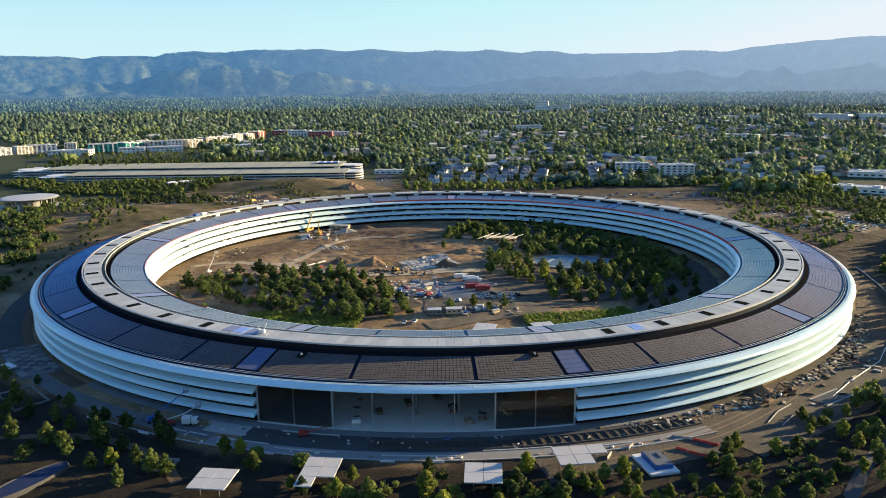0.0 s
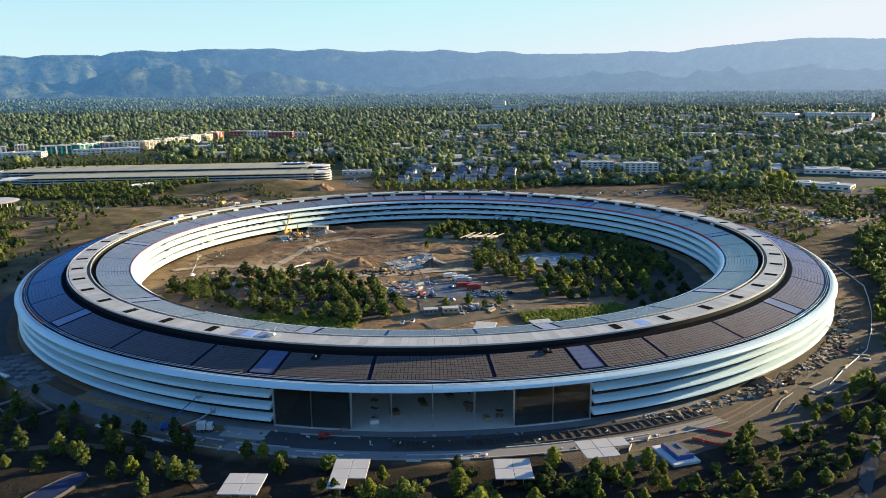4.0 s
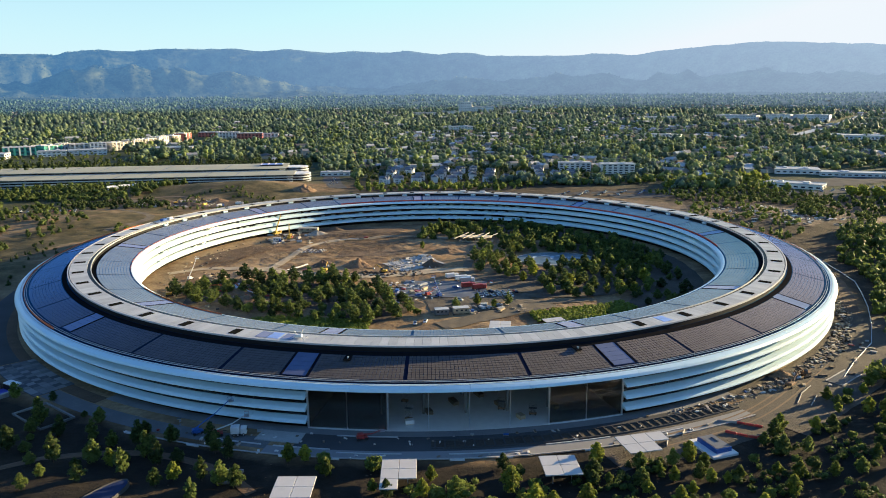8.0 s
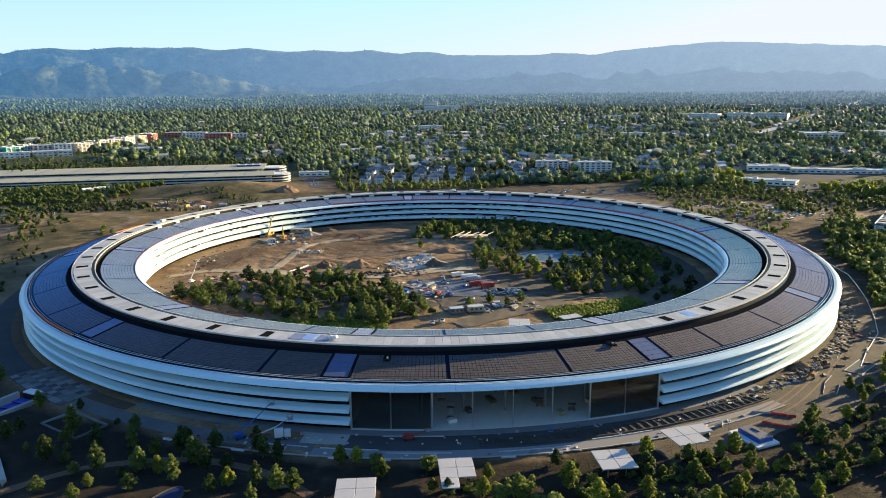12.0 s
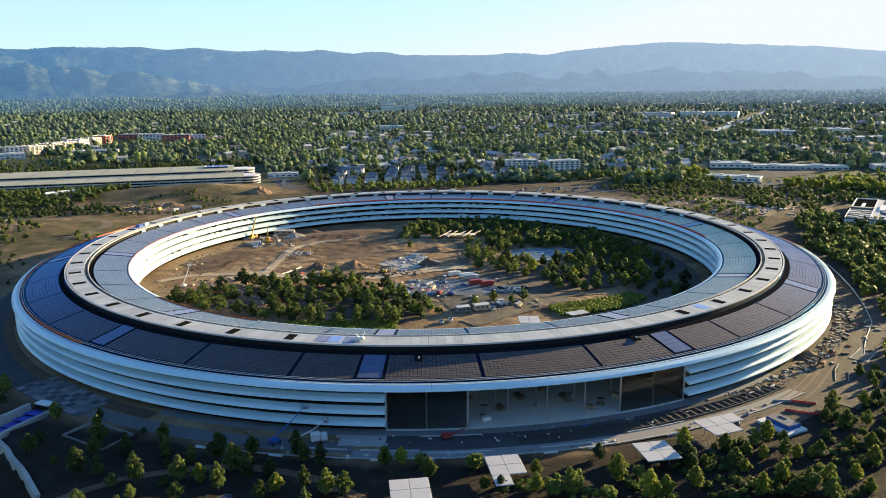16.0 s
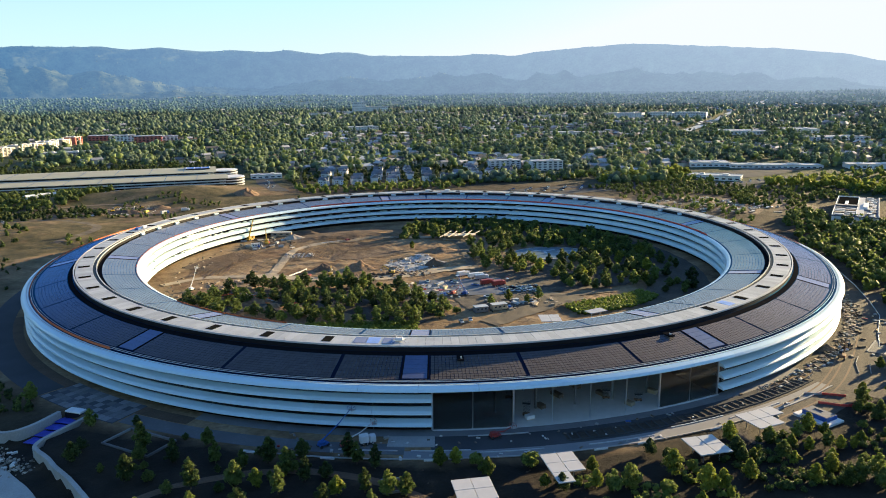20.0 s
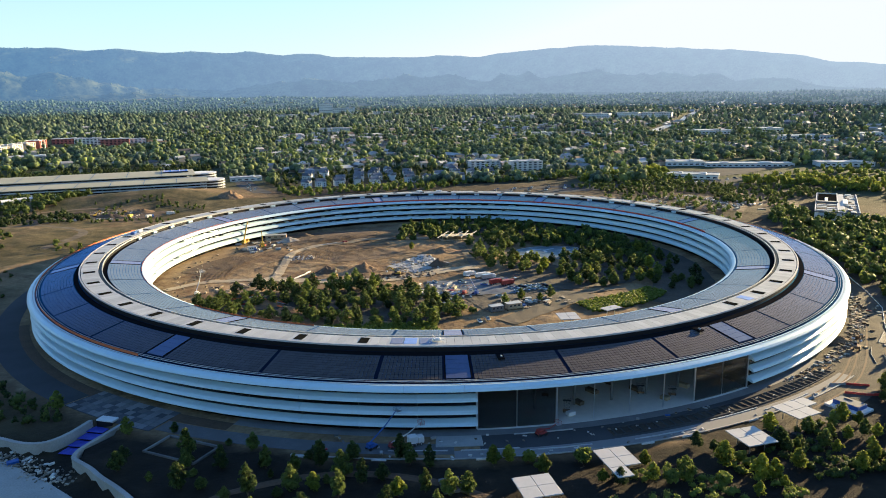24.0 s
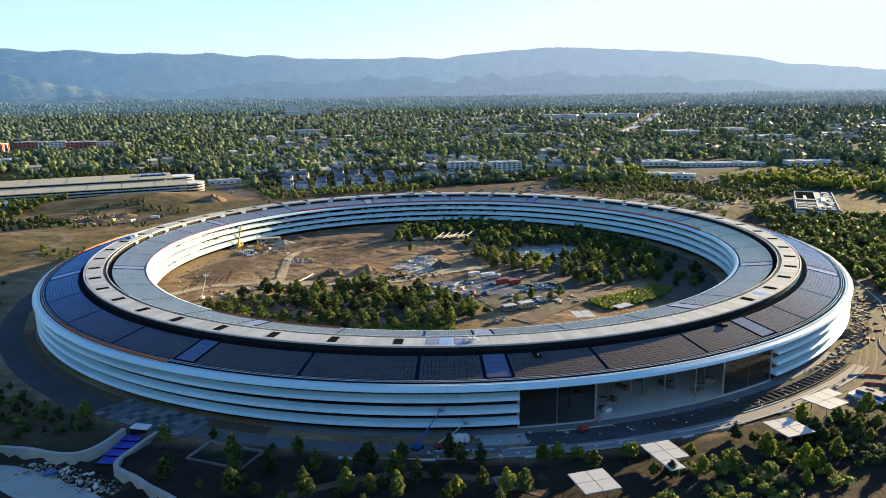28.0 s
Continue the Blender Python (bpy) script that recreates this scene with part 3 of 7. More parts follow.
    ln.new(side.outputs["Value"], sunny.inputs[0])
    where = nt.new("ShaderNodeMath")
    where.operation = "MULTIPLY"
    ln.new(outer.outputs[0], where.inputs[0])
    ln.new(sunny.outputs[0], where.inputs[1])
    soil = mixed(where.outputs[0], soil, turned)
    far = ramp(nz(0.012, 8, 0.7), (0.35, (0.035, 0.05, 0.02)), (0.6, (0.05, 0.06, 0.032)), (0.72, (0.085, 0.085, 0.06)))
    dist = nt.new("ShaderNodeVectorMath")
    dist.operation = "LENGTH"
    ln.new(geo.outputs["Position"], dist.inputs[0])
    rng = nt.new("ShaderNodeMapRange")
    rng.inputs[1].default_value, rng.inputs[2].default_value = 430, 560
    ln.new(dist.outputs["Value"], rng.inputs[0])
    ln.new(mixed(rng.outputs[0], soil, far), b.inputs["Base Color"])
    bp = nt.new("ShaderNodeBump")
    bp.inputs["Strength"].default_value, bp.inputs["Distance"].default_value = 0.8, 0.8
    ln.new(nz(0.22, 9, 0.7), bp.inputs["Height"])
    ln.new(bp.outputs[0], b.inputs["Normal"])
    return m


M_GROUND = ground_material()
radii = [0.5] + [2 * i for i in range(1, 90)] + [4 * i for i in range(45, 57)] + [226 + 2.5 * i for i in range(1, 28)] + [4 * i for i in range(75, 150)] + [600 * 1.06 ** i for i in range(1, 36)] + [4900]
radii = [r for r in radii if r <= 4900]
NA = 480
vs, fs = [], []
for r in radii:
    for i in range(NA):
        x, y = r * math.cos(2 * math.pi * i / NA), r * math.sin(2 * math.pi * i / NA)
        vs.append((x, y, land(x, y)))
for j in range(len(radii) - 1):
    for i in range(NA):
        p, q = j * NA + i, j * NA + (i + 1) % NA
        fs.append((p, p + NA, q + NA, q))
fs.append(tuple(range(NA)))
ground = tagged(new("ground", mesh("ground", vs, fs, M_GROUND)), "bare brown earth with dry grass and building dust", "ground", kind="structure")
for poly in ground.data.polygons:
    poly.use_smooth = True


# ---- the hills on the horizon ----
RIDGE = ((-20, 120), (10, 130), (24, 165), (35.8, 212), (40.5, 257), (42.2, 257), (44.4, 308), (48.2, 346), (50.3, 362), (58.4, 403), (60.2, 413), (65.9, 385), (70.2, 348), (72.5, 368), (74.3, 353), (79.2, 355), (81.7, 359), (83.2, 380), (84.6, 382), (85.6, 368), (87.4, 382), (88.7, 402), (90.5, 381), (93.1, 398), (93.8, 387), (95.7, 385), (98.6, 408), (100.9, 390), (102.7, 409), (107.3, 404), (109.8, 395), (110.4, 384), (113.3, 389), (114.9, 377), (115.4, 359), (117.4, 357), (120.0, 351), (120.6, 333), (121.6, 349), (124.9, 345), (128, 352), (150, 330), (200, 200))


def crest(a):
    for (a0, h0), (a1, h1) in zip(RIDGE, RIDGE[1:]):
        if a0 <= a <= a1:
            k = (a - a0) / (a1 - a0)
            return h0 + (h1 - h0) * k + 4 * noise.noise(Vector((a * 0.7, 0, 3))) + 6 * noise.noise(Vector((a * 1.7, 5, 3))) + 5 * noise.noise(Vector((a * 5, 2, 3)))
    return 150


def hill_material(name, dark, light, dry, curve):
    m = bpy.data.materials.new(name)
    m.use_nodes = True
    nt, ln = m.node_tree.nodes, m.node_tree.links
    b = nt["Principled BSDF"]
    b.inputs["Roughness"].default_value = 1.0
    b.inputs["Specular IOR Level"].default_value = 0.0
    geo = nt.new("ShaderNodeNewGeometry")
    picks = []
    # woods in two depths of green, broken by dry meadows
    for scale, detail, stops in ((0.012, 10, ((0.40, dark), (0.68, light))), (0.0042, 7, ((0.58, (0.0, 0.0, 0.0)), (0.72, (dry, dry, dry))))):
        n = nt.new("ShaderNodeTexNoise")
        n.inputs["Scale"].default_value, n.inputs["Detail"].default_value, n.inputs["Roughness"].default_value = scale, detail, 0.75
        ln.new(geo.outputs["Position"], n.inputs["Vector"])
        r = nt.new("ShaderNodeValToRGB")
        for e, (p, c) in zip(r.color_ramp.elements, stops):
            e.position, e.color = p, (*c, 1)
        ln.new(n.outputs["Fac"], r.inputs[0])
        picks.append(r.outputs[0])
    meadow = nt.new("ShaderNodeMix")
    meadow.data_type = "RGBA"
    ln.new(picks[1], meadow.inputs[0])
    ln.new(picks[0], meadow.inputs[6])
    meadow.inputs[7].default_value = (0.17, 0.16, 0.08, 1)
    ln.new(meadow.outputs[2], b.inputs["Base Color"])
    # haze painted as a glow on the slopes, growing with distance and towards the sun
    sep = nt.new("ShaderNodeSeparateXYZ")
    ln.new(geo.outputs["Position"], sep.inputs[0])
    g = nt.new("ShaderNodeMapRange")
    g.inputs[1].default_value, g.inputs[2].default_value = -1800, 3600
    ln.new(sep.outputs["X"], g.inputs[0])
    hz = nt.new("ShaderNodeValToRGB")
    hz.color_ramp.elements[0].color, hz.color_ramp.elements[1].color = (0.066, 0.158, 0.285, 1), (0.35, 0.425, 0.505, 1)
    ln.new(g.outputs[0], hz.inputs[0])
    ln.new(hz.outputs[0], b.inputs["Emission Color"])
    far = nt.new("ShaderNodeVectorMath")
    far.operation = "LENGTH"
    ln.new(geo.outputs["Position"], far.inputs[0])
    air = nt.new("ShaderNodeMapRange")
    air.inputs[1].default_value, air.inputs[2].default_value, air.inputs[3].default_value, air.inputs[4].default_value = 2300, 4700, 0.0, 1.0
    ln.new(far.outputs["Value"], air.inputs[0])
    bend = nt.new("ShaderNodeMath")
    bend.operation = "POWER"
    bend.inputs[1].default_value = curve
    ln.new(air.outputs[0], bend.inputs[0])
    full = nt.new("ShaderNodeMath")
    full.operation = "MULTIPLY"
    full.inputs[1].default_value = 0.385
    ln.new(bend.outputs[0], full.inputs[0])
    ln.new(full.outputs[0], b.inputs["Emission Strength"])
    return m


A0, A1, NAZ = -20, 200, 1000
# ranges one behind the other: distance, breadth, height against the crest, wavelength
RANGES = ((3520, 170, 0.16, 620), (3840, 230, 0.30, 900), (4240, 240, 0.52, 1100), (4700, 230, 1.0, 0))


def spur(u, v, seed):
    return 1 - 2 * abs(noise.noise(Vector((u, v, seed))))


def hill(a, r, top):
    """Height of the hills at a bearing and a distance: ranges with spurs that run down towards the valley."""
    x, y = r * math.cos(radians(a)), r * math.sin(radians(a))
    low = land(x, y) - 3 + min(1, (r - 2900) / 150) * (5 + 5 * noise.noise(Vector((x / 35, y / 35, 6))))
    h = low
    for k, (r0, w, part_h, wave) in enumerate(RANGES):
        lift = 1.0 if not wave else 0.80 + 0.55 * noise.noise(Vector((x / wave, y / wave, 11 * k)))
        d = (r - r0) / w
        h = max(h, top * part_h * lift * max(0, 1 - abs(d) ** 1.5 * (0.75 if d < 0 else 0.5)))
    u = radians(a) * 4200
    bend = 120 * noise.noise(Vector((u / 600, r / 600, 4)))
    folds = 46 * spur((u + bend) / 330, r / 900, 1) + 24 * spur((u - bend) / 140, r / 380, 5) + 9 * noise.noise(Vector((u / 45, r / 60, 8))) - 22
    return h + (0.12 if r > 4610 else 1.0) * min(1, max(0, h - low) / 70) * folds


prof = [2900 + 1990 * i / 79 for i in range(80)]
vs, fs = [], []
for i in range(NAZ + 1):
    a = A0 + (A1 - A0) * i / NAZ
    top = sum(crest(min(199.9, max(-19.9, a + d))) for d in (-0.35, 0, 0.35)) / 3
    for r in prof:
        vs.append((r * math.cos(radians(a)), r * math.sin(radians(a)), hill(a, r, top)))
K = len(prof)
for i in range(NAZ):
    for j in range(K - 1):
        p = i * K + j
        fs.append((p, p + 1, p + K + 1, p + K))
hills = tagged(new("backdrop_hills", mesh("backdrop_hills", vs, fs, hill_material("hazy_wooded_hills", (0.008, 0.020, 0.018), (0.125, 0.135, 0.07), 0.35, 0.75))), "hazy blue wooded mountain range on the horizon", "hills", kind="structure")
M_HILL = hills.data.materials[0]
# far foliage with the same distance haze painted into its emission
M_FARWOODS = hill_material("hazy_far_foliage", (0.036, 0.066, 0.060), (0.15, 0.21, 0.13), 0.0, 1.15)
for poly in hills.data.polygons:
    poly.use_smooth = True



# bare quarry faces in the foothills
M_QUARRY = material("bare_ochre_rock", (0.50, 0.40, 0.28), 0.95, var=0.3, scale=0.02, fine=0.2)
for a0, a1, r0, r1 in ((97.35, 98.55, 3500, 3570), (95.2, 96.0, 3520, 3575)):
    n = 8
    vs, fs = [], []
    for i in range(n + 1):
        for j in range(n + 1):
            k = i / n
            a, r = a0 + (a1 - a0) * k, r0 + (r1 - r0) * j / n * (0.4 + 0.6 * math.sin(math.pi * (0.1 + 0.8 * k))) + 20 * k
            vs.append((r * math.cos(radians(a)), r * math.sin(radians(a)), hill(a, r, crest(a)) + 5))
    for i in range(n):
        for j in range(n):
            p = i * (n + 1) + j
            fs.append((p, p + 1, p + n + 2, p + n + 1))
    tagged(new("backdrop_quarry", mesh("backdrop_quarry", vs, fs, M_QUARRY)), "bare ochre quarry face on the hillside", "hillside", kind="structure")


# ---- trees ----
ICO = bmesh.new()
bmesh.ops.create_icosphere(ICO, subdivisions=1, radius=1.0)
ICO_V = np.array([v.co[:] for v in ICO.verts])
ICO_F = np.array([[v.index for v in f.verts] for f in ICO.faces])
ICO.free()
rng = np.random.default_rng(11)


OCT = bmesh.new()
bmesh.ops.create_cone(OCT, cap_ends=False, segments=4, radius1=1, radius2=0, depth=1.2, matrix=pose(0, 0, 0.6))
bmesh.ops.create_cone(OCT, cap_ends=False, segments=4, radius1=0, radius2=1, depth=0.7, matrix=pose(0, 0, -0.35))
bmesh.ops.remove_doubles(OCT, verts=OCT.verts, dist=0.01)
OCT_V = np.array([v.co[:] for v in OCT.verts])
OCT_F = np.array([[v.index for v in f.verts] for f in OCT.faces])
OCT.free()


def specks(centres, radii, rough=0.45):
    """The farthest tree crowns: eight rough faces each."""
    centres, radii = np.asarray(centres, float), np.asarray(radii, float)
    n = len(centres)
    v = OCT_V[None] * radii[:, None, None] * (1 + rough * (rng.random((n, len(OCT_V), 1)) * 2 - 1)) + centres[:, None]
    f = OCT_F[None] + (np.arange(n) * len(OCT_V))[:, None, None]
    return v.reshape(-1, 3), f.reshape(-1, 3)


def blobs(centres, radii, flat=0.85, rough=0.35):
    """Rough lumps, one for each centre, as one array of vertices and triangles."""
    centres, radii = np.asarray(centres, float), np.asarray(radii, float)
    n = len(centres)
    r = radii[:, None, None] * (1 + rough * (rng.random((n, len(ICO_V), 1)) * 2 - 1))
    v = ICO_V[None] * r
    a = rng.random(n) * 6.283
    c, s = np.cos(a)[:, None], np.sin(a)[:, None]
    v = np.stack([v[..., 0] * c - v[..., 1] * s, v[..., 0] * s + v[..., 1] * c, v[..., 2] * flat], -1) + centres[:, None]
    f = ICO_F[None] + (np.arange(n) * len(ICO_V))[:, None, None]
    return v.reshape(-1, 3), f.reshape(-1, 3)


def leaves(centres, radii, count, size, flat=0.85):
    """Many small leaf sprays set at random over the lumps of a crown."""
    centres, radii = np.asarray(centres, float), np.asarray(radii, float)
    pick = rng.choice(len(centres), count, p=radii ** 2 / (radii ** 2).sum())
    d = rng.normal(size=(count, 3))
    d /= np.linalg.norm(d, axis=1)[:, None]
    d[:, 2] = np.where(d[:, 2] < -0.5, -d[:, 2], d[:, 2])
    p = centres[pick] + d * radii[pick][:, None] * (0.72 + 0.56 * rng.random((count, 1))) * np.array([1, 1, flat])
    nrm = d + rng.normal(size=(count, 3)) * 0.55
    nrm /= np.linalg.norm(nrm, axis=1)[:, None]
    u = np.cross(nrm, rng.normal(size=(count, 3)))
    u /= np.linalg.norm(u, axis=1)[:, None]
    w = np.cross(nrm, u)
    s = size * (0.6 + 0.8 * rng.random((count, 1)))
    v = np.stack([p - u * s, p + w * s * 0.7 - nrm * s * 0.2, p + u * s, p - w * s * 0.7 - nrm * s * 0.2], 1).reshape(-1, 3)
    b = np.arange(count)[:, None] * 4
    return v, np.concatenate([b + [[0, 1, 2]], b + [[0, 2, 3]]])


def fuse(*pairs):
    vs, fs, k = [], [], 0
    for v, f in pairs:
        vs.append(v)
        fs.append(f + k)
        k += len(v)
    return np.concatenate(vs), np.concatenate(fs)


def quick(name, v, f, mats):
    me = bpy.data.meshes.new(name)
    n = len(f)
    me.vertices.add(len(v))
    me.vertices.foreach_set("co", np.ascontiguousarray(v, dtype=np.float32).ravel())
    me.loops.add(n * 3)
    me.loops.foreach_set("vertex_index", np.ascontiguousarray(f, dtype=np.int32).ravel())
    me.polygons.add(n)
    me.polygons.foreach_set("loop_start", np.arange(n, dtype=np.int32) * 3)
    me.polygons.foreach_set("loop_total", np.full(n, 3, dtype=np.int32))
    me.update(calc_edges=True)
    me.validate()
    for m in mats if isinstance(mats, (list, tuple)) else [mats]:
        me.materials.append(m)
    return me


def lobes(h, r, form):
    """Lumps that make up a crown: round, upright or loose."""
    out = []
    if form == "cone":
        for k in range(6):
            z = h * (0.16 + 0.78 * k / 5)
            rr = r * (1.05 - 0.85 * k / 5)
            out.append(((rng.normal() * 0.15 * r, rng.normal() * 0.15 * r, z), rr * 0.75))
    elif form == "oval":
        # a spindle of many small clumps, broad below and pointed above
        for k in range(22):
            z = (k + 0.5) / 22
            q = r * (0.35 + 1.5 * z if z < 0.38 else 1.5 * (1 - z) + 0.02) * (0.5 + 0.5 * rng.random())
            a = k * 2.4 + rng.random()
            out.append(((q * math.cos(a), q * math.sin(a), h * (0.14 + 0.8 * z)), r * (0.36 - 0.16 * z) * (0.75 + 0.5 * rng.random())))
        out.append(((0, 0, h * 0.45), r * 0.45))
    else:
        n = 15 if form == "round" else 11
        out.append(((0, 0, h * 0.5), r * 0.75))
        for k in range(n):
            a = k * 2.4 + rng.random()
            q = r * (0.55 + 0.2 * rng.random())
            z = h * (0.24 + 0.56 * rng.random())
            out.append(((q * math.cos(a), q * math.sin(a), z), r * (0.24 + 0.2 * rng.random())))
    return [c for c, _ in out], [q for _, q in out]


def trunk(h, r):
    bm = bmesh.new()
    tube(bm, (0, 0, -0.6), (0.1, 0.05, h * 0.55), 0.2, 6, 0.11)
    for k in range(4):
        a = k * 1.7 + 0.4
        tube(bm, (0.05, 0, h * (0.25 + 0.06 * k)), (r * 0.5 * math.cos(a), r * 0.5 * math.sin(a), h * (0.55 + 0.06 * k)), 0.1, 5, 0.04)
    return bm


TREES = []
for k, (h, r, form, leaf) in enumerate(((7.8, 2.9, "oval", 0), (7.2, 2.7, "oval", 2), (9.0, 2.5, "oval", 0), (6.4, 2.7, "oval", 1), (9.5, 3.5, "oval", 1), (5.4, 2.1, "oval", 2), (8.2, 2.2, "oval", 1), (4.2, 2.2, "round", 0))):
    c, q = lobes(h, r, form)
    # a dense crown for the trees in front, a lighter one for those in the courtyard
    v, f = fuse(blobs(c, np.array(q) * 0.55, 0.9), leaves(c, q, 1200, 0.31, 0.95))
    crown = quick("crown", v, f, M_LEAF[leaf])
    v, f = fuse(blobs(c, np.array(q) * 0.6, 0.9), leaves(c, q, 420, 0.48, 0.95))
    crown2 = quick("crown", v, f, M_LEAF[leaf])
    bm = trunk(h, r)
    tm = bpy.data.meshes.new("trunk")
    bm.to_mesh(tm)
    bm.free()
    tm.materials.append(M_BARK)
    TREES.append((tm, crown, crown2))
LABELS = ("broad round tree with olive-green leaves", "small yellow-green leafy tree", "upright dark green tree with pointed crown", "loose spreading tree with dark leaves",
          "tall full-crowned dark green oak tree", "young thin yellow-green tree", "slender upright dark evergreen tree", "low round bushy green shrub tree")


def plant(x, y, k, s, group, rz=0.0, wide=1.0):
    ob = new("tree")
    ob.empty_display_size = 0.5
    ob.matrix_basis = Matrix.LocRotScale((x, y, land(x, y)), Euler((0, 0, rz)), (s * wide, s * wide, s / wide ** 0.8))
    tagged(ob, LABELS[k], "tree", group)
    link("trunk", TREES[k][0], ob)
    link("crown", TREES[k][1 if math.hypot(x, y) > 200 else 2], ob)
    return ob


def scatter(poly, gap, r, ok=lambda x, y: True, most=10 ** 6):
    """Spots inside a plan outline, no two nearer than the gap."""
    xs, ys = [p[0] for p in poly], [p[1] for p in poly]
    area = (max(xs) - min(xs)) * (max(ys) - min(ys))
    got, cells = [], {}
    for _ in range(int(area / gap ** 2 * 5)):
        x, y = r.uniform(min(xs), max(xs)), r.uniform(min(ys), max(ys))
        key = (int(x // gap), int(y // gap))
        if any(math.hypot(x - a, y - b) < gap for i in (-1, 0, 1) for j in (-1, 0, 1) for a, b in cells.get((key[0] + i, key[1] + j), ())):
            continue
        if inside(x, y, poly) and ok(x, y):
            cells.setdefault(key, []).append((x, y))
            got.append((x, y))
            if len(got) >= most:
                break
    return got


r5 = random.Random(21)
SLOPE = [(-124, -224), (-108, -228), (-103, -236), (-98, -242), (-98, -227), (-92, -242), (-106, -249), (-90, -253), (-116, -229), (-149, -228), (-137, -218), (-147, -216), (-167, -186), (-193, -157), (-167, -212),
         (-118, -239), (-112, -242), (-130, -239), (-77, -240), (-82, -236), (-82, -253), (-76, -256), (-71, -258), (-108, -222), (-94, -257), (-84, -232), (-82, -265), (-127, -210), (-147, -210)]
FRONT = [(-58, -244), (-53, -244), (-47, -246), (-46, -254), (-32, -252), (-32, -264), (-15, -259), (-18, -268), (-14, -271), (-28, -267), (7, -254), (11, -258), (7, -267), (14, -266), (17, -277), (12, -277)]
GROVE = [(36, -253), (48, -257), (31, -266), (36, -265), (45, -267), (58, -257), (64, -255), (67, -259), (55, -266), (63, -265), (65, -268), (70, -268), (52, -262), (83, -258), (92, -247), (98, -242), (27, -275), (51, -286),
         (60, -289), (132, -216), (142, -213), (121, -237), (114, -239), (95, -253), (96, -259), (92, -267), (85, -276), (73, -288), (140, -237), (125, -255), (163, -204), (139, -251), (102, -238), (96, -248), (103, -253),
         (133, -221), (131, -247), (145, -230), (132, -255), (103, -267), (111, -267)]
for spots, name, kinds in ((SLOPE, "trees on the shaded slope", (3, 6, 2, 0, 6, 5)), (FRONT, "trees by the front canopies", (0, 1, 3, 7, 5)), (GROVE, "trees of the front grove", (0, 1, 5, 3, 7, 1))):
    for x, y in spots:
        if math.hypot(x - 75, y + 254) < 7:
            continue
        plant(x, y, r5.choice(kinds), r5.uniform(0.8, 1.25) * (0.85 if name.endswith("grove") else 1), name, r5.uniform(0, 6.28))
for poly, gap, n in (([(30, -262), (75, -255), (100, -262), (75, -285), (40, -285)], 7.5, 16), ([(120, -225), (165, -200), (178, -215), (150, -262), (118, -262)], 8.5, 18), ([(-10, -268), (16, -262), (20, -285), (-10, -285)], 7.5, 8)):
    for x, y in scatter(poly, gap, r5, lambda x, y: all(math.hypot(x - a, y - b) > 4.5 for a, b in GROVE + FRONT + [(75, -252)]) and math.hypot(x - 75, y + 254) > 9, n):
        plant(x, y, r5.choice((0, 1, 5, 3, 7)), r5.uniform(0.65, 1.05), "trees of the front grove", r5.uniform(0, 6.28))
for x, y in scatter([(-152, -186), (-118, -214), (-98, -236), (-108, -264), (-150, -252), (-168, -206)], 8.0, r5, lambda x, y: not inside(x, y, CUT) and math.hypot(x + 149, y + 203) > 12 and math.hypot(x + 108, y + 266) > 13, 18):
    plant(x, y, r5.choice((2, 3, 6, 4)), r5.uniform(0.4, 0.7), "trees on the shaded slope", r5.uniform(0, 6.28), 1.2)
WOOD_R = [(-2, 98), (22, 140), (60, 158), (100, 132), (142, 92), (155, 40), (150, -10), (118, -69), (68, -76), (33, -34), (28, 15), (44, 43), (30, 80)]
for k in range(46):
    p = polar(r5.uniform(128, 158), r5.uniform(-40, 28))
    plant(p.x, p.y, r5.choice((0, 4, 6, 3)), r5.uniform(0.6, 1.1), "trees round the courtyard pond", r5.uniform(0, 6.28), 1.15)
WOOD_L = [(-149, -52), (-125, -14), (-63, -28), (-46, -26), (-24, -64), (-8, -98), (-40, -112), (-60, -108), (-95, -92)]


BACK = []


POND_BANK = [(26, -20), (48, -30), (66, -48), (58, -80), (34, -52)]


def off_pond(x, y):
    return ((x - 85) / 30) ** 2 + ((y - 18) / 21) ** 2 > 1 and math.hypot(x - 40, y - 80) > 19


for x, y in scatter(WOOD_R, 6.8, r5, lambda x, y: off_pond(x, y) and not inside(x, y, POND_BANK) and math.hypot(x, y) < 158, 200):
    if y < 0 or (x < 70 and y < 60):
        plant(x, y, r5.choice((0, 4, 6, 3, 0, 1)), r5.uniform(0.8, 1.35), "trees round the courtyard pond", r5.uniform(0, 6.28), 1.12)
    else:
        BACK.append((x, y))
for x, y in scatter(WOOD_L, 6.3, r5, lambda x, y: math.hypot(x + 105, y + 64) > 12 and math.hypot(x + 112, y + 38) > 9, 122):
    plant(x, y, r5.choice((0, 4, 3, 7, 2, 7)), r5.uniform(0.75, 1.35), "trees in the courtyard by the haul road", r5.uniform(0, 6.28), r5.uniform(1.0, 1.25))
for x, y in ((20, -85), (28, -92), (8, -92), (36, -88), (-2, 62), (-140, -80), (-120, -95)):
    plant(x, y, r5.choice((0, 1, 4)), r5.uniform(0.7, 1.0), "trees in the courtyard by the haul road", r5.uniform(0, 6.28))


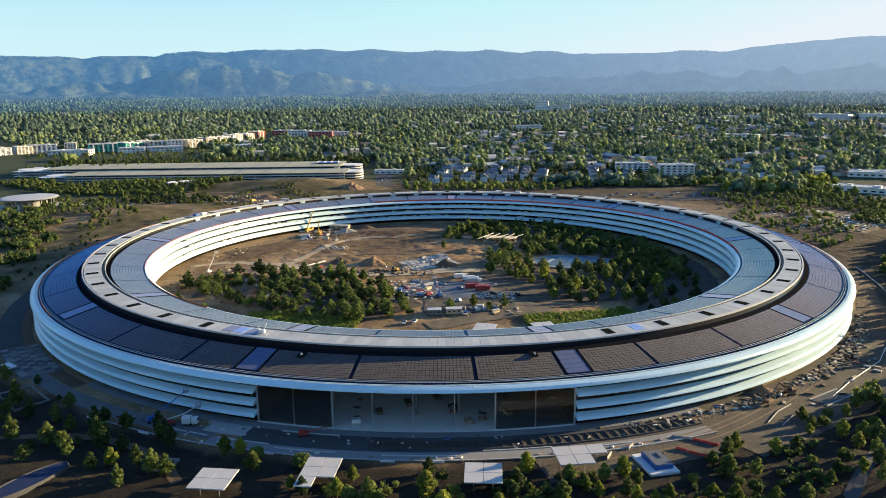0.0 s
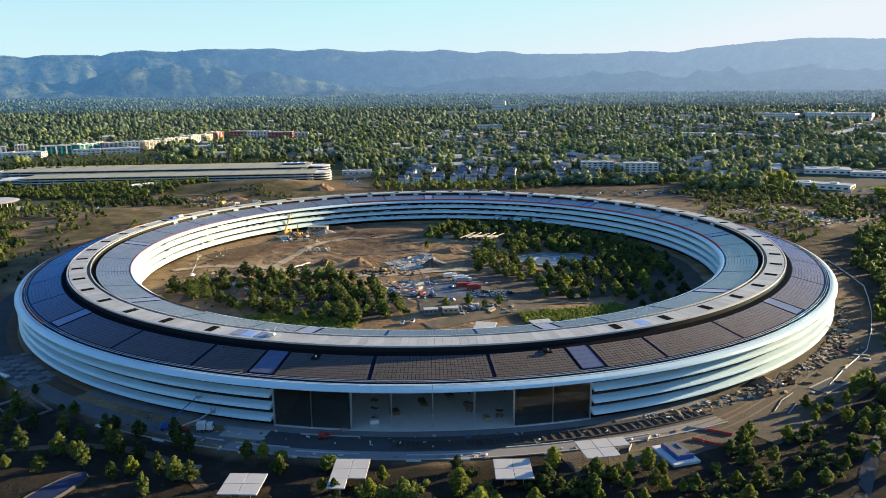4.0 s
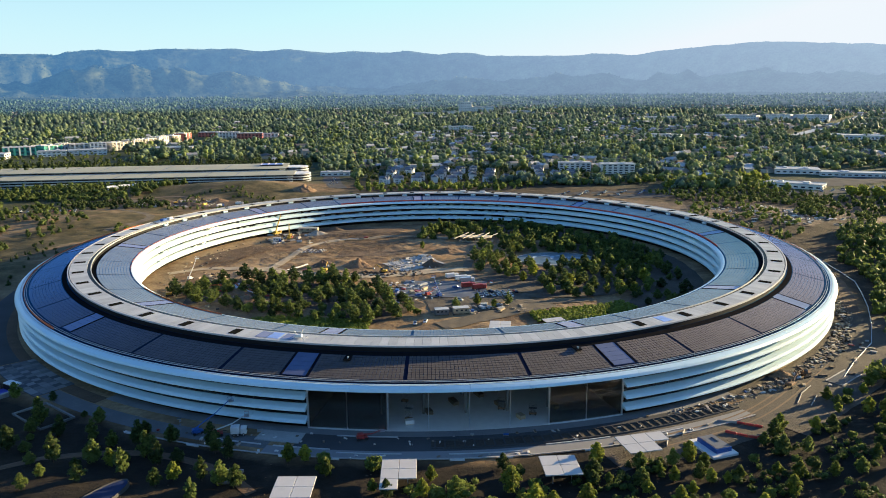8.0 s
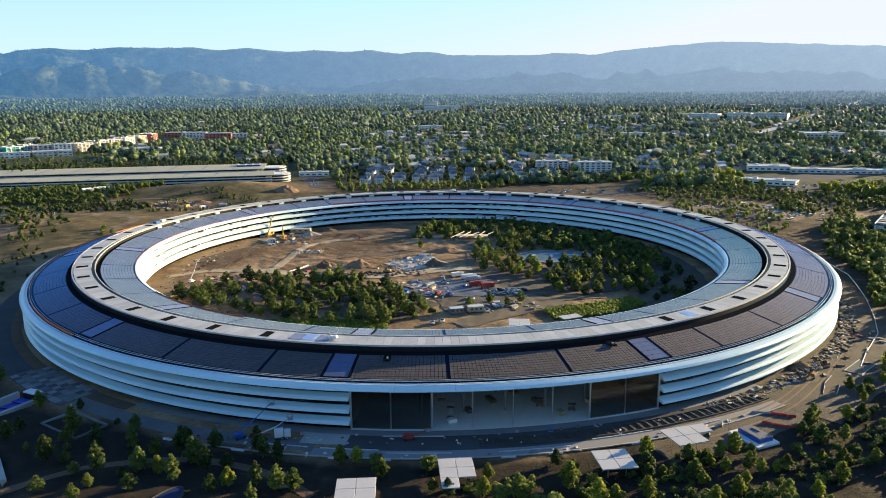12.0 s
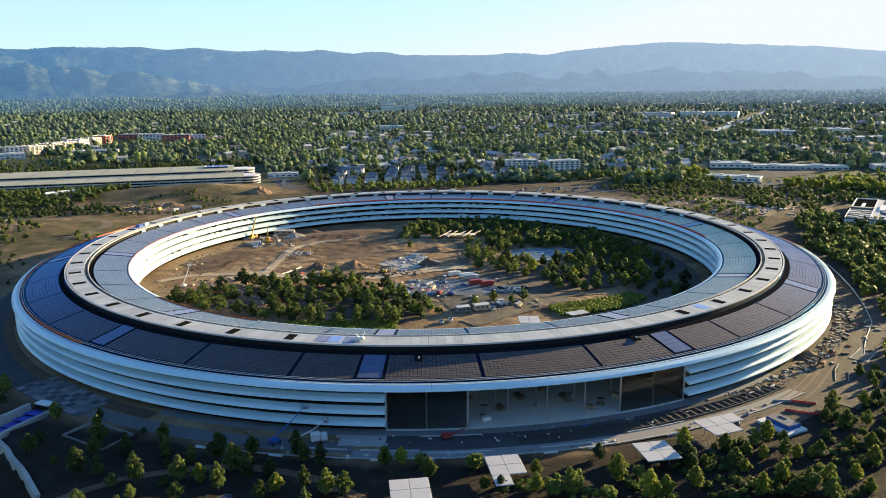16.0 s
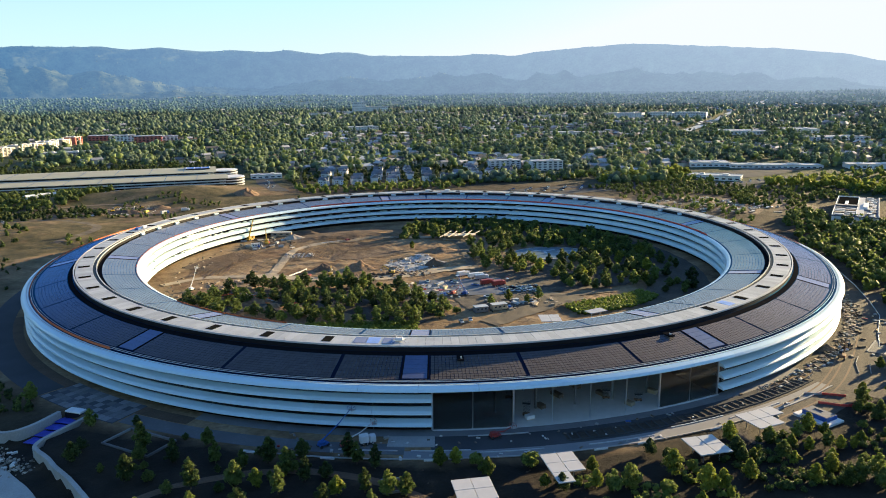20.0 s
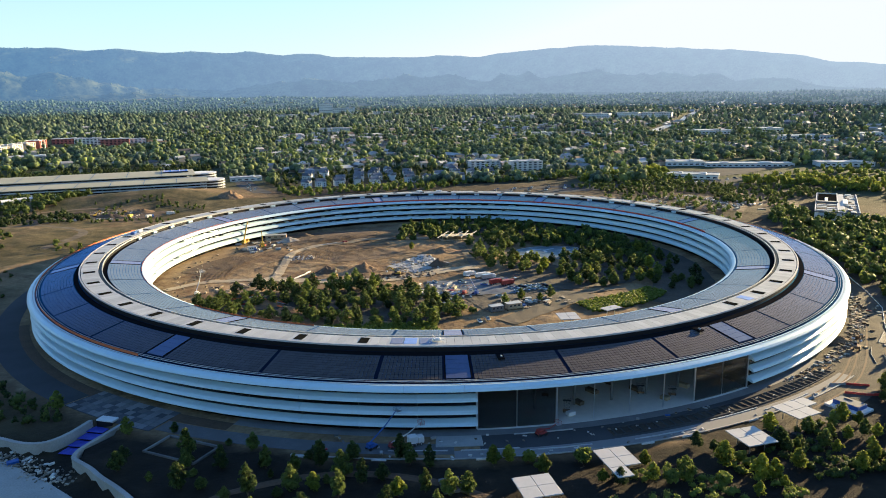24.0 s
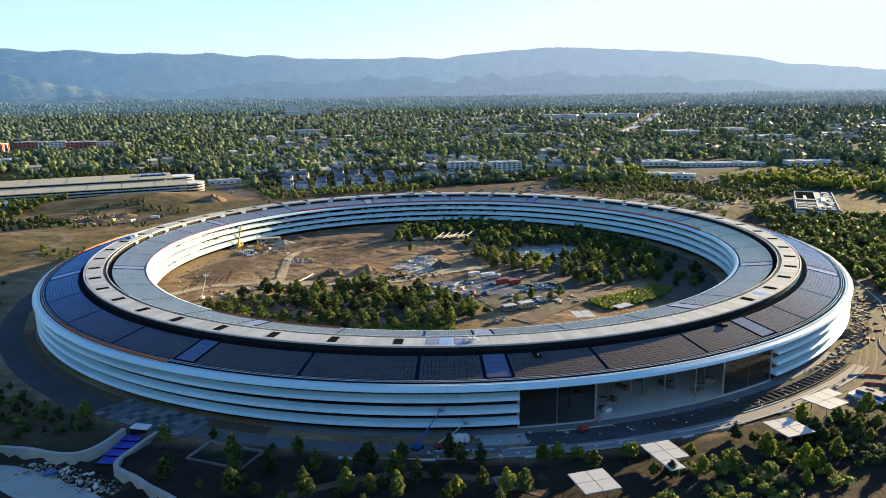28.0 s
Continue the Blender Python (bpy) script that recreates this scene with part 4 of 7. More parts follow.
def woods(name, label, spots, size, mat, leafs=46, kind_cone=0.25):
    """Many middle-distance trees in one mesh: lumps with leaf sprays on short trunks."""
    out = []
    for x, y in spots:
        s = size * r5.uniform(0.7, 1.25)
        c, q = lobes(s, s * (0.27 if r5.random() < kind_cone else 0.42), "cone" if r5.random() < kind_cone else "loose")
        c, q = c[:6], q[:6]
        c = np.array(c) + (x, y, land(x, y) - 0.15 * s)
        out += [blobs(c, np.array(q) * 0.95, 0.9, 0.3), leaves(c, q, leafs, size * 0.085, 0.95)]
    v, f = fuse(*out)
    return tagged(new(name, quick(name, v, f, mat)), label, "trees", kind="stuff")


woods("courtyard_wood", "dense dark trees behind the courtyard pond", BACK, 10.0, M_LEAF[0], 260, 0.3)
# shrubs along the inner foot of the ring
for poly in ([(-94, -96), (-60, -102), (-38, -107), (-36, -121), (-60, -119), (-96, -108)], [(44, -103), (70, -97), (99, -86), (103, -99), (76, -114), (47, -118)]):
    pts = scatter(poly, 1.75, r5)
    c = [(x, y, land(x, y) + 0.8) for x, y in pts]
    v, f = fuse(blobs(c, [1.3] * len(c), 0.8), leaves(c, [1.4] * len(c), len(c) * 26, 0.32))
    tagged(new("shrub_bed", quick("shrub_bed", v, f, M_HEDGE)), "dense bed of bright yellow-green shrubs", "shrubs", kind="stuff")
# low bushes under the front grove and round the canopies
for poly in ([(26, -258), (62, -254), (70, -262), (100, -250), (126, -232), (134, -245), (110, -280), (60, -292), (30, -288)], [(-50, -264), (16, -258), (20, -288), (-40, -288)]):
    pts = scatter(poly, 2.6, r5, lambda x, y: noise.noise(Vector((x / 11, y / 11, 3))) > 0.05 and math.hypot(x - 75, y + 251) > 9)
    c = [(x + r5.uniform(-1, 1), y + r5.uniform(-1, 1), land(x, y) + r5.uniform(0.5, 1.6)) for x, y in pts for _ in range(2)]
    q = [r5.uniform(0.7, 1.4) for _ in c]
    v, f = fuse(blobs(c, np.array(q) * 0.8, 0.85), leaves(c, q, len(c) * 26, 0.30))
    tagged(new("grove_bushes", quick("grove_bushes", v, f, M_LEAF[0])), "low olive-green bushes under the grove trees", "bushes", kind="stuff")
# woods outside the ring
def tufted(x, y):
    return noise.noise(Vector((x / 26, y / 26, 6))) > 0.02


LEFT_A = [(-437, 190), (-393, 185), (-345, 150), (-290, 60), (-272, -10), (-245, -80), (-225, -110), (-260, -140), (-330, -60), (-400, 60)]
LEFT_B = [(-560, 400), (-540, 445), (-480, 395), (-300, 440), (-275, 445), (-265, 424), (-307, 350), (-330, 330), (-441, 335)]
LEFT_C = [(-262, 169), (-224, 160), (-212, 129), (-240, 125)]
RIGHT_A = [(318, 65), (355, 100), (395, 30), (440, -40), (391, -120), (300, -160), (215, -190), (197, -150), (228, -105), (252, -72), (270, -12)]
RIGHT_B = [(448, 262), (470, 278), (520, 258), (552, 212), (570, 180), (566, 110), (540, 100), (536, 150), (522, 186), (496, 228), (470, 250)]
RIGHT_G = [(480, 292), (640, 330), (720, 330), (700, 200), (590, 170), (560, 225), (530, 268)]
RIGHT_F = [(296, 372), (320, 398), (380, 410), (440, 408), (440, 392), (360, 372)]
RIGHT_C = [(290, 250), (359, 235), (379, 194), (437, 265), (374, 338), (260, 330)]
RIGHT_D = [(150, -200), (175, -185), (260, -170), (260, -240), (170, -250)]
woods("tree_belt", "dark trees on the bank beside the ring building", scatter(LEFT_A, 6.5, r5, tufted), 8.5, M_LEAF[0])
woods("tree_belt", "young trees planted before the long car park", scatter(LEFT_B, 6.6, r5), 9.5, M_LEAF[1])
woods("tree_belt", "clump of young trees on the dirt slope", scatter(LEFT_C, 8, r5), 6.5, M_LEAF[0])
woods("tree_belt", "thick olive-green woodland beside the ring building", scatter(RIGHT_A, 7.2, r5), 10.5, M_LEAF[0])
woods("tree_belt", "row of tall bright roadside trees", scatter(RIGHT_B, 8.0, r5), 13, M_SUNNY, 260)
RIGHT_H = [(560, 130), (590, 170), (740, 200), (740, 60), (560, -40), (440, -40), (470, 30), (540, 60)]
RIGHT_K = [(335, 160), (380, 230), (440, 252), (500, 215), (520, 165), (470, 150), (430, 165), (370, 105)]
woods("tree_belt", "young trees on the dirt beyond the site fence", scatter(RIGHT_K, 6.5, r5, lambda x, y: noise.noise(Vector((x / 24, y / 24, 8))) > -0.12), 7.5, M_LEAF[0], 70)
woods("tree_belt", "mixed trees beyond the parking lot", scatter(RIGHT_H, 12, r5), 11, M_LEAF[0], 100)
woods("tree_belt", "mixed trees between the low commercial buildings", scatter(RIGHT_G, 11.5, r5, tufted), 10, M_LEAF[0], 120)
woods("tree_belt", "group of tall bright trees by the service road", scatter(RIGHT_F, 9, r5), 14, M_SUNNY, 260)
woods("tree_belt", "young trees along the far site fence", scatter(RIGHT_C, 6.2, r5), 7, M_LEAF[0])
LEFT_D = [(-450, 300), (-420, 150), (-350, 40), (-300, 60), (-280, 180), (-330, 240), (-360, 330)]
LEFT_F = [(-300, 300), (-250, 250), (-215, 215), (-170, 270), (-140, 330), (-180, 372), (-260, 370)]
woods("tree_belt", "dark shrubby clumps on the dirt slope", scatter(LEFT_F, 5.5, r5, lambda x, y: noise.noise(Vector((x / 22, y / 22, 2))) > 0.15), 4.5, M_LEAF[1], 40)
woods("tree_belt", "scattered young trees on the dry slope", scatter(LEFT_D, 6.5, r5, tufted), 7.0, M_LEAF[1])
LEFT_E = [(-300, -150), (-215, -130), (-190, -165), (-215, -165), (-235, -210), (-300, -230)]
woods("tree_belt", "dark trees on the shaded bank", scatter(LEFT_E, 10, r5), 7, M_LEAF[1])
woods("tree_belt", "scattered trees on the dark slope by the road", scatter(RIGHT_D, 9, r5), 8, M_LEAF[0])
RIGHT_E = [(248, 40), (300, 80), (330, 150), (320, 240), (262, 250), (240, 150)]
woods("tree_belt", "shrubby trees between parked cars and dirt", scatter(RIGHT_E, 6.5, r5, tufted), 6.5, M_LEAF[0])
BEHIND = [(-60, 378), (60, 372), (125, 372), (150, 405), (221, 400), (300, 405), (330, 350), (400, 300), (430, 330), (420, 420), (400, 450), (300, 452), (220, 440), (100, 425), (-20, 420), (-70, 430)]
woods("tree_belt", "low shrubs and young trees on the dirt behind the ring", scatter([(-70, 264), (60, 262), (140, 226), (190, 250), (110, 340), (-70, 345)], 5.5, r5, tufted), 4.5, M_LEAF[0], 40)
woods("tree_belt", "belt of bright bushy trees behind the ring", scatter(BEHIND, 9.5, r5), 10, M_LEAF[0])
woods("tree_belt", "tall dark trees close behind the long car park", scatter([(-600, 520), (-140, 600), (-150, 690), (-600, 650)], 10, r5), 15, M_LEAF[1], 60, 0.6)
woods("tree_belt", "low trees between the shops and flats", scatter([(-740, 705), (-440, 705), (-380, 830), (-430, 915), (-560, 840), (-740, 740)], 17, r5), 8, M_LEAF[1], 50)
woods("tree_belt", "low trees before the red office building", scatter([(-480, 1090), (-270, 1090), (-270, 1170), (-480, 1210)], 22, r5), 8, M_LEAF[1], 40)
woods("tree_belt", "dark trees between the town houses", scatter([(-70, 466), (60, 450), (230, 455), (260, 590), (-70, 600)], 11.5, r5), 9.0, M_LEAF[1], 60)
LEFT_I = [(-345, 305), (-300, 330), (-262, 322), (-246, 290), (-290, 262), (-340, 268)]
woods("tree_belt", "clumps of dark young trees on the dirt slope", scatter(LEFT_I, 6.8, r5, lambda x, y: noise.noise(Vector((x / 18, y / 18, 5))) > -0.15), 8.0, M_LEAF[1])
LEFT_G = [(-262, -118), (-228, -110), (-203, -148), (-190, -168), (-206, -170), (-235, -158), (-262, -148)]
woods("tree_belt", "dark low bushes on the bank above the tunnel", scatter(LEFT_G, 4.6, r5, lambda x, y: not inside(x, y, CUT) and math.hypot(x, y) > 249), 4.5, M_LEAF[1], 60)
LEFT_H = [(-330, -110), (-252, -70), (-253, 60), (-290, 120), (-400, 100), (-390, -60)]
woods("tree_belt", "scattered dry shrubs on the grass beside the road", scatter(LEFT_H, 7.5, r5, tufted), 4.0, M_LEAF[1], 40)
# the wooded suburb out to the hills
KEEP_OUT = [(-620, -125, 500, 705), (-730, -440, 700, 890), (-480, -270, 1090, 1205), (280, 740, 20, 335), (380, 490, 290, 352)]


def clear(x, y):
    return not any(x0 < x < x1 and y0 < y < y1 for x0, x1, y0, y1 in KEEP_OUT)


def wedge(r0, r1, n, r, az0=24, az1=133):
    out = []
    while len(out) < n:
        q, a = math.sqrt(r.uniform(r0 * r0, r1 * r1)), radians(r.uniform(az0, az1))
        x, y = q * math.cos(a), q * math.sin(a)
        dens = 0.5 + 0.9 * noise.noise(Vector((x / 170, y / 170, 9)))
        if r.random() < 0.3 + dens and clear(x, y):
            out.append((x, y))
    return out



# ---- suburb: buildings, then the trees between them ----
KEEP_OUT += [(-480, -180, 180, 345), (400, 600, 200, 330), (-60, 235, 440, 575), (-620, -100, 340, 560), (-470, -380, 190, 310), (130, 300, 290, 400), (200, 345, 20, 330), (330, 470, 20, 160), (390, 640, 330, 470), (-130, -70, 400, 560), (-430, -350, 900, 990), (-480, -270, 1180, 1320)]


def block(name, label, category, at, size, rz, wall, storeys, bays, roof=M_ROOFING, depth_bays=3, group="", parapet=0.5):
    """A flat-roofed building: walls, roof slab with parapet, a roof unit, and a window for every bay and storey."""
    ob = thing(name, label, category, at, rz, group)
    sx, sy, sz = size
    part("wall", boxes(((sx, sy, sz), (0, 0, sz / 2))), wall, ob)
    part("roof", boxes(((sx + 0.8, sy + 0.8, 0.5), (0, 0, sz + 0.25)), ((sx + 0.8, 0.4, parapet), (0, sy / 2, sz + 0.5 + parapet / 2)), ((sx + 0.8, 0.4, parapet), (0, -sy / 2, sz + 0.5 + parapet / 2))), roof, ob)
    part("roof_unit", boxes(((sx * 0.12, sy * 0.25, 1.8), (sx * 0.2, 0, sz + 1.4), (0, 0, 0), 0.15)), M_WHITE, ob)
    part("roof_unit", boxes(((sx * 0.08, sy * 0.2, 1.4), (-sx * 0.25, sy * 0.1, sz + 1.2), (0, 0, 0), 0.15)), M_WHITE, ob)
    if storeys > 5:
        for i in range(bays + 1):
            part("facade_bay", boxes(((sx / bays * 0.30, 1.4, sz + (1.4 if i % 3 == 1 else 0.2)), (-sx / 2 + sx * i / bays, -sy / 2 + 0.1, sz / 2))), M_PLASTER[5] if i % 2 else wall, ob)
    h = sz / storeys
    wx, wy = sx / bays * 0.55, sy / depth_bays * 0.55
    me = bpy.data.meshes.new("window")
    bm = boxes(((wx, 0.16, h * (0.2 if at[1] > 1350 else 0.5 if storeys > 2 else 0.3)), (0, 0, 0)))
    bm.to_mesh(me)
    bm.free()
    me.materials.append(M_WINDOW)
    me2 = bpy.data.meshes.new("window")
    bm = boxes(((0.16, wy, h * 0.5), (0, 0, 0)))
    bm.to_mesh(me2)
    bm.free()
    me2.materials.append(M_WINDOW)
    for k in range(storeys):
        z = h * (k + 0.5)
        for i in range(bays):
            link("window", me, ob, pose(-sx / 2 + sx * (i + 0.5) / bays, -sy / 2, z))
        for j in range(0 if at[1] > 1350 else depth_bays):
            link("window", me2, ob, pose(sx / 2, -sy / 2 + sy * (j + 0.5) / depth_bays, z))
    return ob


# long car park with two roof decks
deck = thing("parking_structure", "long low car park with pale tan roof decks", "car park", (-330, 484, 0), 3.5)
for k, (y, z, x0, x1, w) in enumerate(((-14, 12.6, -172, 185, 51), (50, 15.5, -222, 172, 74))):
    part("roof_deck", boxes(((x1 - x0, w, 0.7), ((x0 + x1) / 2, y, z))), M_ROOFTAN, deck, "pale tan concrete deck")
    for s in range(4):
        zz = z - 3.2 * (s + 1)
        if zz > 0:
            part("floor_deck", boxes(((x1 - x0 - 6, w - 3, 0.5), ((x0 + x1) / 2, y, zz)), ((x1 - x0 - 5, 0.35, 1.2), ((x0 + x1) / 2, y - w / 2 + 1.2, zz + 0.6)), ((0.35, w - 2, 1.2), (x1 - 3, y, zz + 0.6))), M_PLASTER[4], deck, "white parapet deck")
    part("core_wall", boxes(((x1 - x0 - 20, w - 16, z - 1), ((x0 + x1) / 2, y + 4, z / 2))), M_DARK, deck)
    for i in range(20):
        part("pillar", boxes(((0.8, 0.8, z - 0.4), (x0 + 6 + i * (x1 - x0 - 12) / 19, y - w / 2 + 2.2, z / 2 - 0.2))), M_CONC, deck)
    for i in range(9):
        part("deck_joint", boxes(((0.5, w, 0.06), (x0 + (i + 1) * (x1 - x0) / 10, y, z + 0.39))), M_ROOF, deck)
for y, z, x0 in ((-12, 11.6, 178), (48, 14.2, 172), (-16, 10.6, -196), (40, 13.6, -262)):
    for s in range(4):
        bm = bmesh.new()
        bmesh.ops.create_cone(bm, cap_ends=True, segments=28, radius1=17, radius2=17, depth=1.2, matrix=pose(x0 + 10, y + 2, z - 3.2 * s))
        part("rounded_end_deck", bm, M_PLASTER[4], deck, "rounded white end deck")
    bm = bmesh.new()
    bmesh.ops.create_cone(bm, cap_ends=True, segments=28, radius1=15.5, radius2=15.5, depth=z, matrix=pose(x0 + 9, y + 2, z / 2))
    part("ramp_core", bm, M_DARK, deck)
part("solar_rack", boxes(((30, 20, 0.4), (150, 58, 17.4)), ((30, 0.3, 1.4), (150, 48.5, 16.6))), M_SOLAR, deck)
for i in range(4):
    part("rack_frame", boxes(((0.8, 21, 0.8), (136 + i * 9.4, 58, 17.7))), M_WHITE, deck)
for s in range(3):
    part("end_deck", boxes(((34, 44, 0.9), (-186, -16, 10.4 - s * 3.2), (0, 0, 0), 0.3)), M_PLASTER[4], deck, "white open end deck")
    part("end_deck", boxes(((44, 60, 0.9), (-240, 42, 13.4 - s * 3.2), (0, 0, 0), 0.3)), M_PLASTER[4], deck, "white open end deck")
# round pavilion with a disc roof on a glass drum
theatre = thing("round_glass_pavilion", "round pavilion with pale disc roof on glass drum", "pavilion", (-427, 250, land(-427, 250)))
for nm, r1, r2, z0, z1, mt in (("disc_roof", 26, 27, 9.4, 10.2, M_PALE), ("disc_roof_edge", 27, 24, 10.2, 10.8, M_PALE), ("roof_crown", 24, 10, 10.8, 11.5, M_PALE), ("glass_drum", 22, 22, 0.5, 9.4, M_DOORGLASS), ("inner_core", 9, 9, 0.4, 9.4, M_LOBBY), ("plinth", 36, 35, -2.5, 0.4, M_CONC)):
    bm = bmesh.new()
    bmesh.ops.create_cone(bm, cap_ends=True, segments=64, radius1=r1, radius2=r2, depth=z1 - z0, matrix=pose(0, 0, (z0 + z1) / 2))
    part(nm, bm, mt, theatre)
for k in range(24):
    p = polar(22.1, k * 15)
    part("glass_post", boxes(((0.2, 0.5, 8.9), (p.x, p.y, 4.95), (0, 0, k * 15))), M_STEEL, theatre)
M_SOILROOF = material("brown_roof_gravel", (0.16, 0.125, 0.10), 0.9, var=0.4, scale=0.3, fine=2)
M_SHED = material("grey_metal_roofing", (0.085, 0.095, 0.115), 0.7, var=0.3, scale=0.08, fine=1)
# blocks of flats and offices that stand out of the trees
rb = random.Random(8)
FLATS_WEST = (
    (-805, 769, 34, 26, 19, 6, 4, 52, "white six-storey block of flats"),
    (-781, 801, 24, 24, 20, 6, 0, 52, "cream six-storey block of flats"),
    (-763, 832, 46, 26, 20, 6, 4, 26, "white six-storey block of flats behind trees"),
    (-726, 860, 18, 26, 22, 6, 0, 26, "cream end block of flats"),
    (-661, 853, 48, 30, 21, 6, 3, 28, "green sheeted block of flats under construction"),
    (-631, 888, 34, 34, 21, 6, 3, 62, "bright green sheeted block of flats under construction"))
FLATS_EAST = (
    (-613, 919, 22, 24, 22, 6, 4, 48, "grey block of flats beside the green one"),
    (-583, 908, 30, 26, 22, 6, 0, 25, "cream six-storey block of flats"),
    (-553, 915, 26, 26, 24, 6, 5, 25, "white six-storey block of flats"),
    (-531, 943, 30, 26, 22, 6, 0, 55, "cream six-storey block of flats"),
    (-513, 978, 26, 26, 24, 6, 0, 60, "cream six-storey block of flats with raised end"),
    (-502, 1021, 30, 26, 22, 6, 1, 68, "tan six-storey block of flats"),
    (-491, 1067, 30, 26, 23, 6, 5, 72, "white six-storey block of flats"),
    (-479, 1113, 30, 26, 22, 6, 1, 75, "tan six-storey block of flats"),
    (-468, 1160, 26, 26, 24, 6, 2, 75, "red and white block of flats"))
SHOPS_WEST = (
    (-683, 785, 66, 36, 9, 2, 5, 12, "low white commercial building"),
    (-600, 838, 44, 30, 9, 2, 5, 20, "low white commercial building"),
    (-550, 862, 60, 34, 9, 2, 4, 22, "low white commercial building"),
    (-98, 545, 40, 16, 5, 1, 5, 2, "low service building with flat white roof"),
    (-430, 935, 80, 34, 6, 2, 1, 8, "low tan commercial building"),
    (-330, 1195, 54, 30, 13, 4, 2, 5, "dark red office building"),
    (-385, 1225, 50, 30, 13, 4, 5, 5, "pale office building beside the red one"),
    (-430, 1270, 60, 30, 11, 3, 2, 5, "small red-brown office building"),
    (-295, 1240, 40, 26, 9, 3, 5, 5, "small pale office building"))
SHOPS_EAST = (
    (442, 344, 62, 26, 6, 1, 5, -42, "white low warehouse with pale roof"),
    (512, 462, 54, 38, 6, 1, 4, -25, "pale low commercial building with flat roof"),
    (580, 410, 118, 26, 5, 1, 4, -25, "long low commercial building with grey flat roof"),
    (690, 352, 70, 30, 6, 1, 4, -25, "pale low commercial building"),
    (408, 86, 34, 121, 8, 1, 4, -45, "long low commercial building with grey roof"),
    (286, 513, 44, 22, 13, 4, 5, -8, "white four-storey building among trees"),
    (235, 545, 44, 20, 12, 4, 4, -8, "grey four-storey building among trees"))
FAR_SOUTH = (
    (280, 2395, 52, 44, 40, 4, 5, -8, "large white hospital block far off"),
    (345, 2375, 84, 50, 24, 3, 5, -8, "white hospital wing far off"),
    (110, 2230, 120, 40, 9, 2, 5, -8, "long white low building far off"),
    (210, 2330, 100, 40, 9, 2, 5, -8, "long white low building far off"),
    (470, 2310, 100, 40, 9, 2, 5, -8, "long white low building far off"),
    (990, 1600, 110, 50, 17, 3, 4, -40, "long white office block far off"),
    (1085, 1550, 70, 50, 19, 3, 5, -40, "long white office block far off"),
    (1155, 1500, 90, 50, 19, 3, 4, -40, "long white office block far off"))
FAR_EAST = (
    (158, 1425, 90, 36, 9, 2, 5, -5, "pale school building far off"),
    (806, 1745, 110, 36, 8, 2, 5, -20, "long pale warehouse far off"),
    (905, 935, 110, 60, 8, 1, 4, -30, "long pale warehouse far off"),
    (1036, 908, 74, 50, 9, 1, 5, -30, "white warehouse far off"),
    (966, 724, 112, 40, 7, 1, 4, -12, "long pale warehouse far off"),
    (1110, 700, 80, 40, 7, 1, 5, -12, "white warehouse far off"),
    (560, 1080, 90, 30, 7, 2, 5, -30, "long pale warehouse far off"))
for x, y, sx, sy, h, st, wall, rz, label in FLATS_WEST + FLATS_EAST + SHOPS_WEST + SHOPS_EAST + FAR_SOUTH + FAR_EAST:
    shed = block("commercial_building" if st < 4 else "office_block", label, "building", (x, y, land(x, y) - 0.5), (sx, sy, h * (0.66 if st > 5 else 1 if st > 3 else 0.95)), rz, M_PLASTER[wall], st, max(4, int(sx / 7)), roof=M_SHED if x == 408 else M_PALE)
    if x == 408:
        top = h * 0.95 + 0.5
        for j in range(6):
            part("roof_bay", boxes(((15.5, 8.6, 0.5), (-7.6, 6 + j * 9.2, top + 0.3))), M_LOUVRE, shed, "olive-grey roof bay")
        part("roof_bar", boxes(((18, 7, 1.6), (-8, -4, top + 0.8))), M_SHED, shed)
        for j in range(9):
            part("roof_bay", boxes(((7.5, 4.4, 0.6), (-12 + 8.2 * (j % 2), -12 - 5 * j, top + 0.3))), (M_SOILROOF, M_RIM, M_PALE)[j % 3], shed, "brown and pale roof bay")
        part("roof_strip", boxes(((5, 118, 0.4), (3.4, 0, top + 0.25))), M_PALE, shed, "pale roof walkway")
        for j in range(26):
            w = rb.uniform(2.5, 8)
            part("roof_unit", boxes(((w, rb.uniform(1.5, 4), rb.uniform(0.6, 1.8)), (11.2 + rb.uniform(-0.4, 0.4) * (9 - w), -56 + j * 4.5, top + 0.6), (0, 0, 0), 0.08)), (M_WHITE, M_SOILROOF, M_RIM)[j % 3], shed)
        for x0 in (-16.8, 0.6, 16.9):
            part("roof_kerb", boxes(((0.6, 120, 1.0), (x0, 0, top + 0.5))), M_WHITE, shed)
        part("roof_kerb", boxes(((17, 0.6, 1.0), (-8, 60.2, top + 0.5))), M_WHITE, shed)
    KEEP_OUT.append((x - sx * 0.4, x + sx * 0.4, y - sx * 0.45 - (44 if y < 600 else 46 if y < 1300 else 100), y + sx * 0.3))


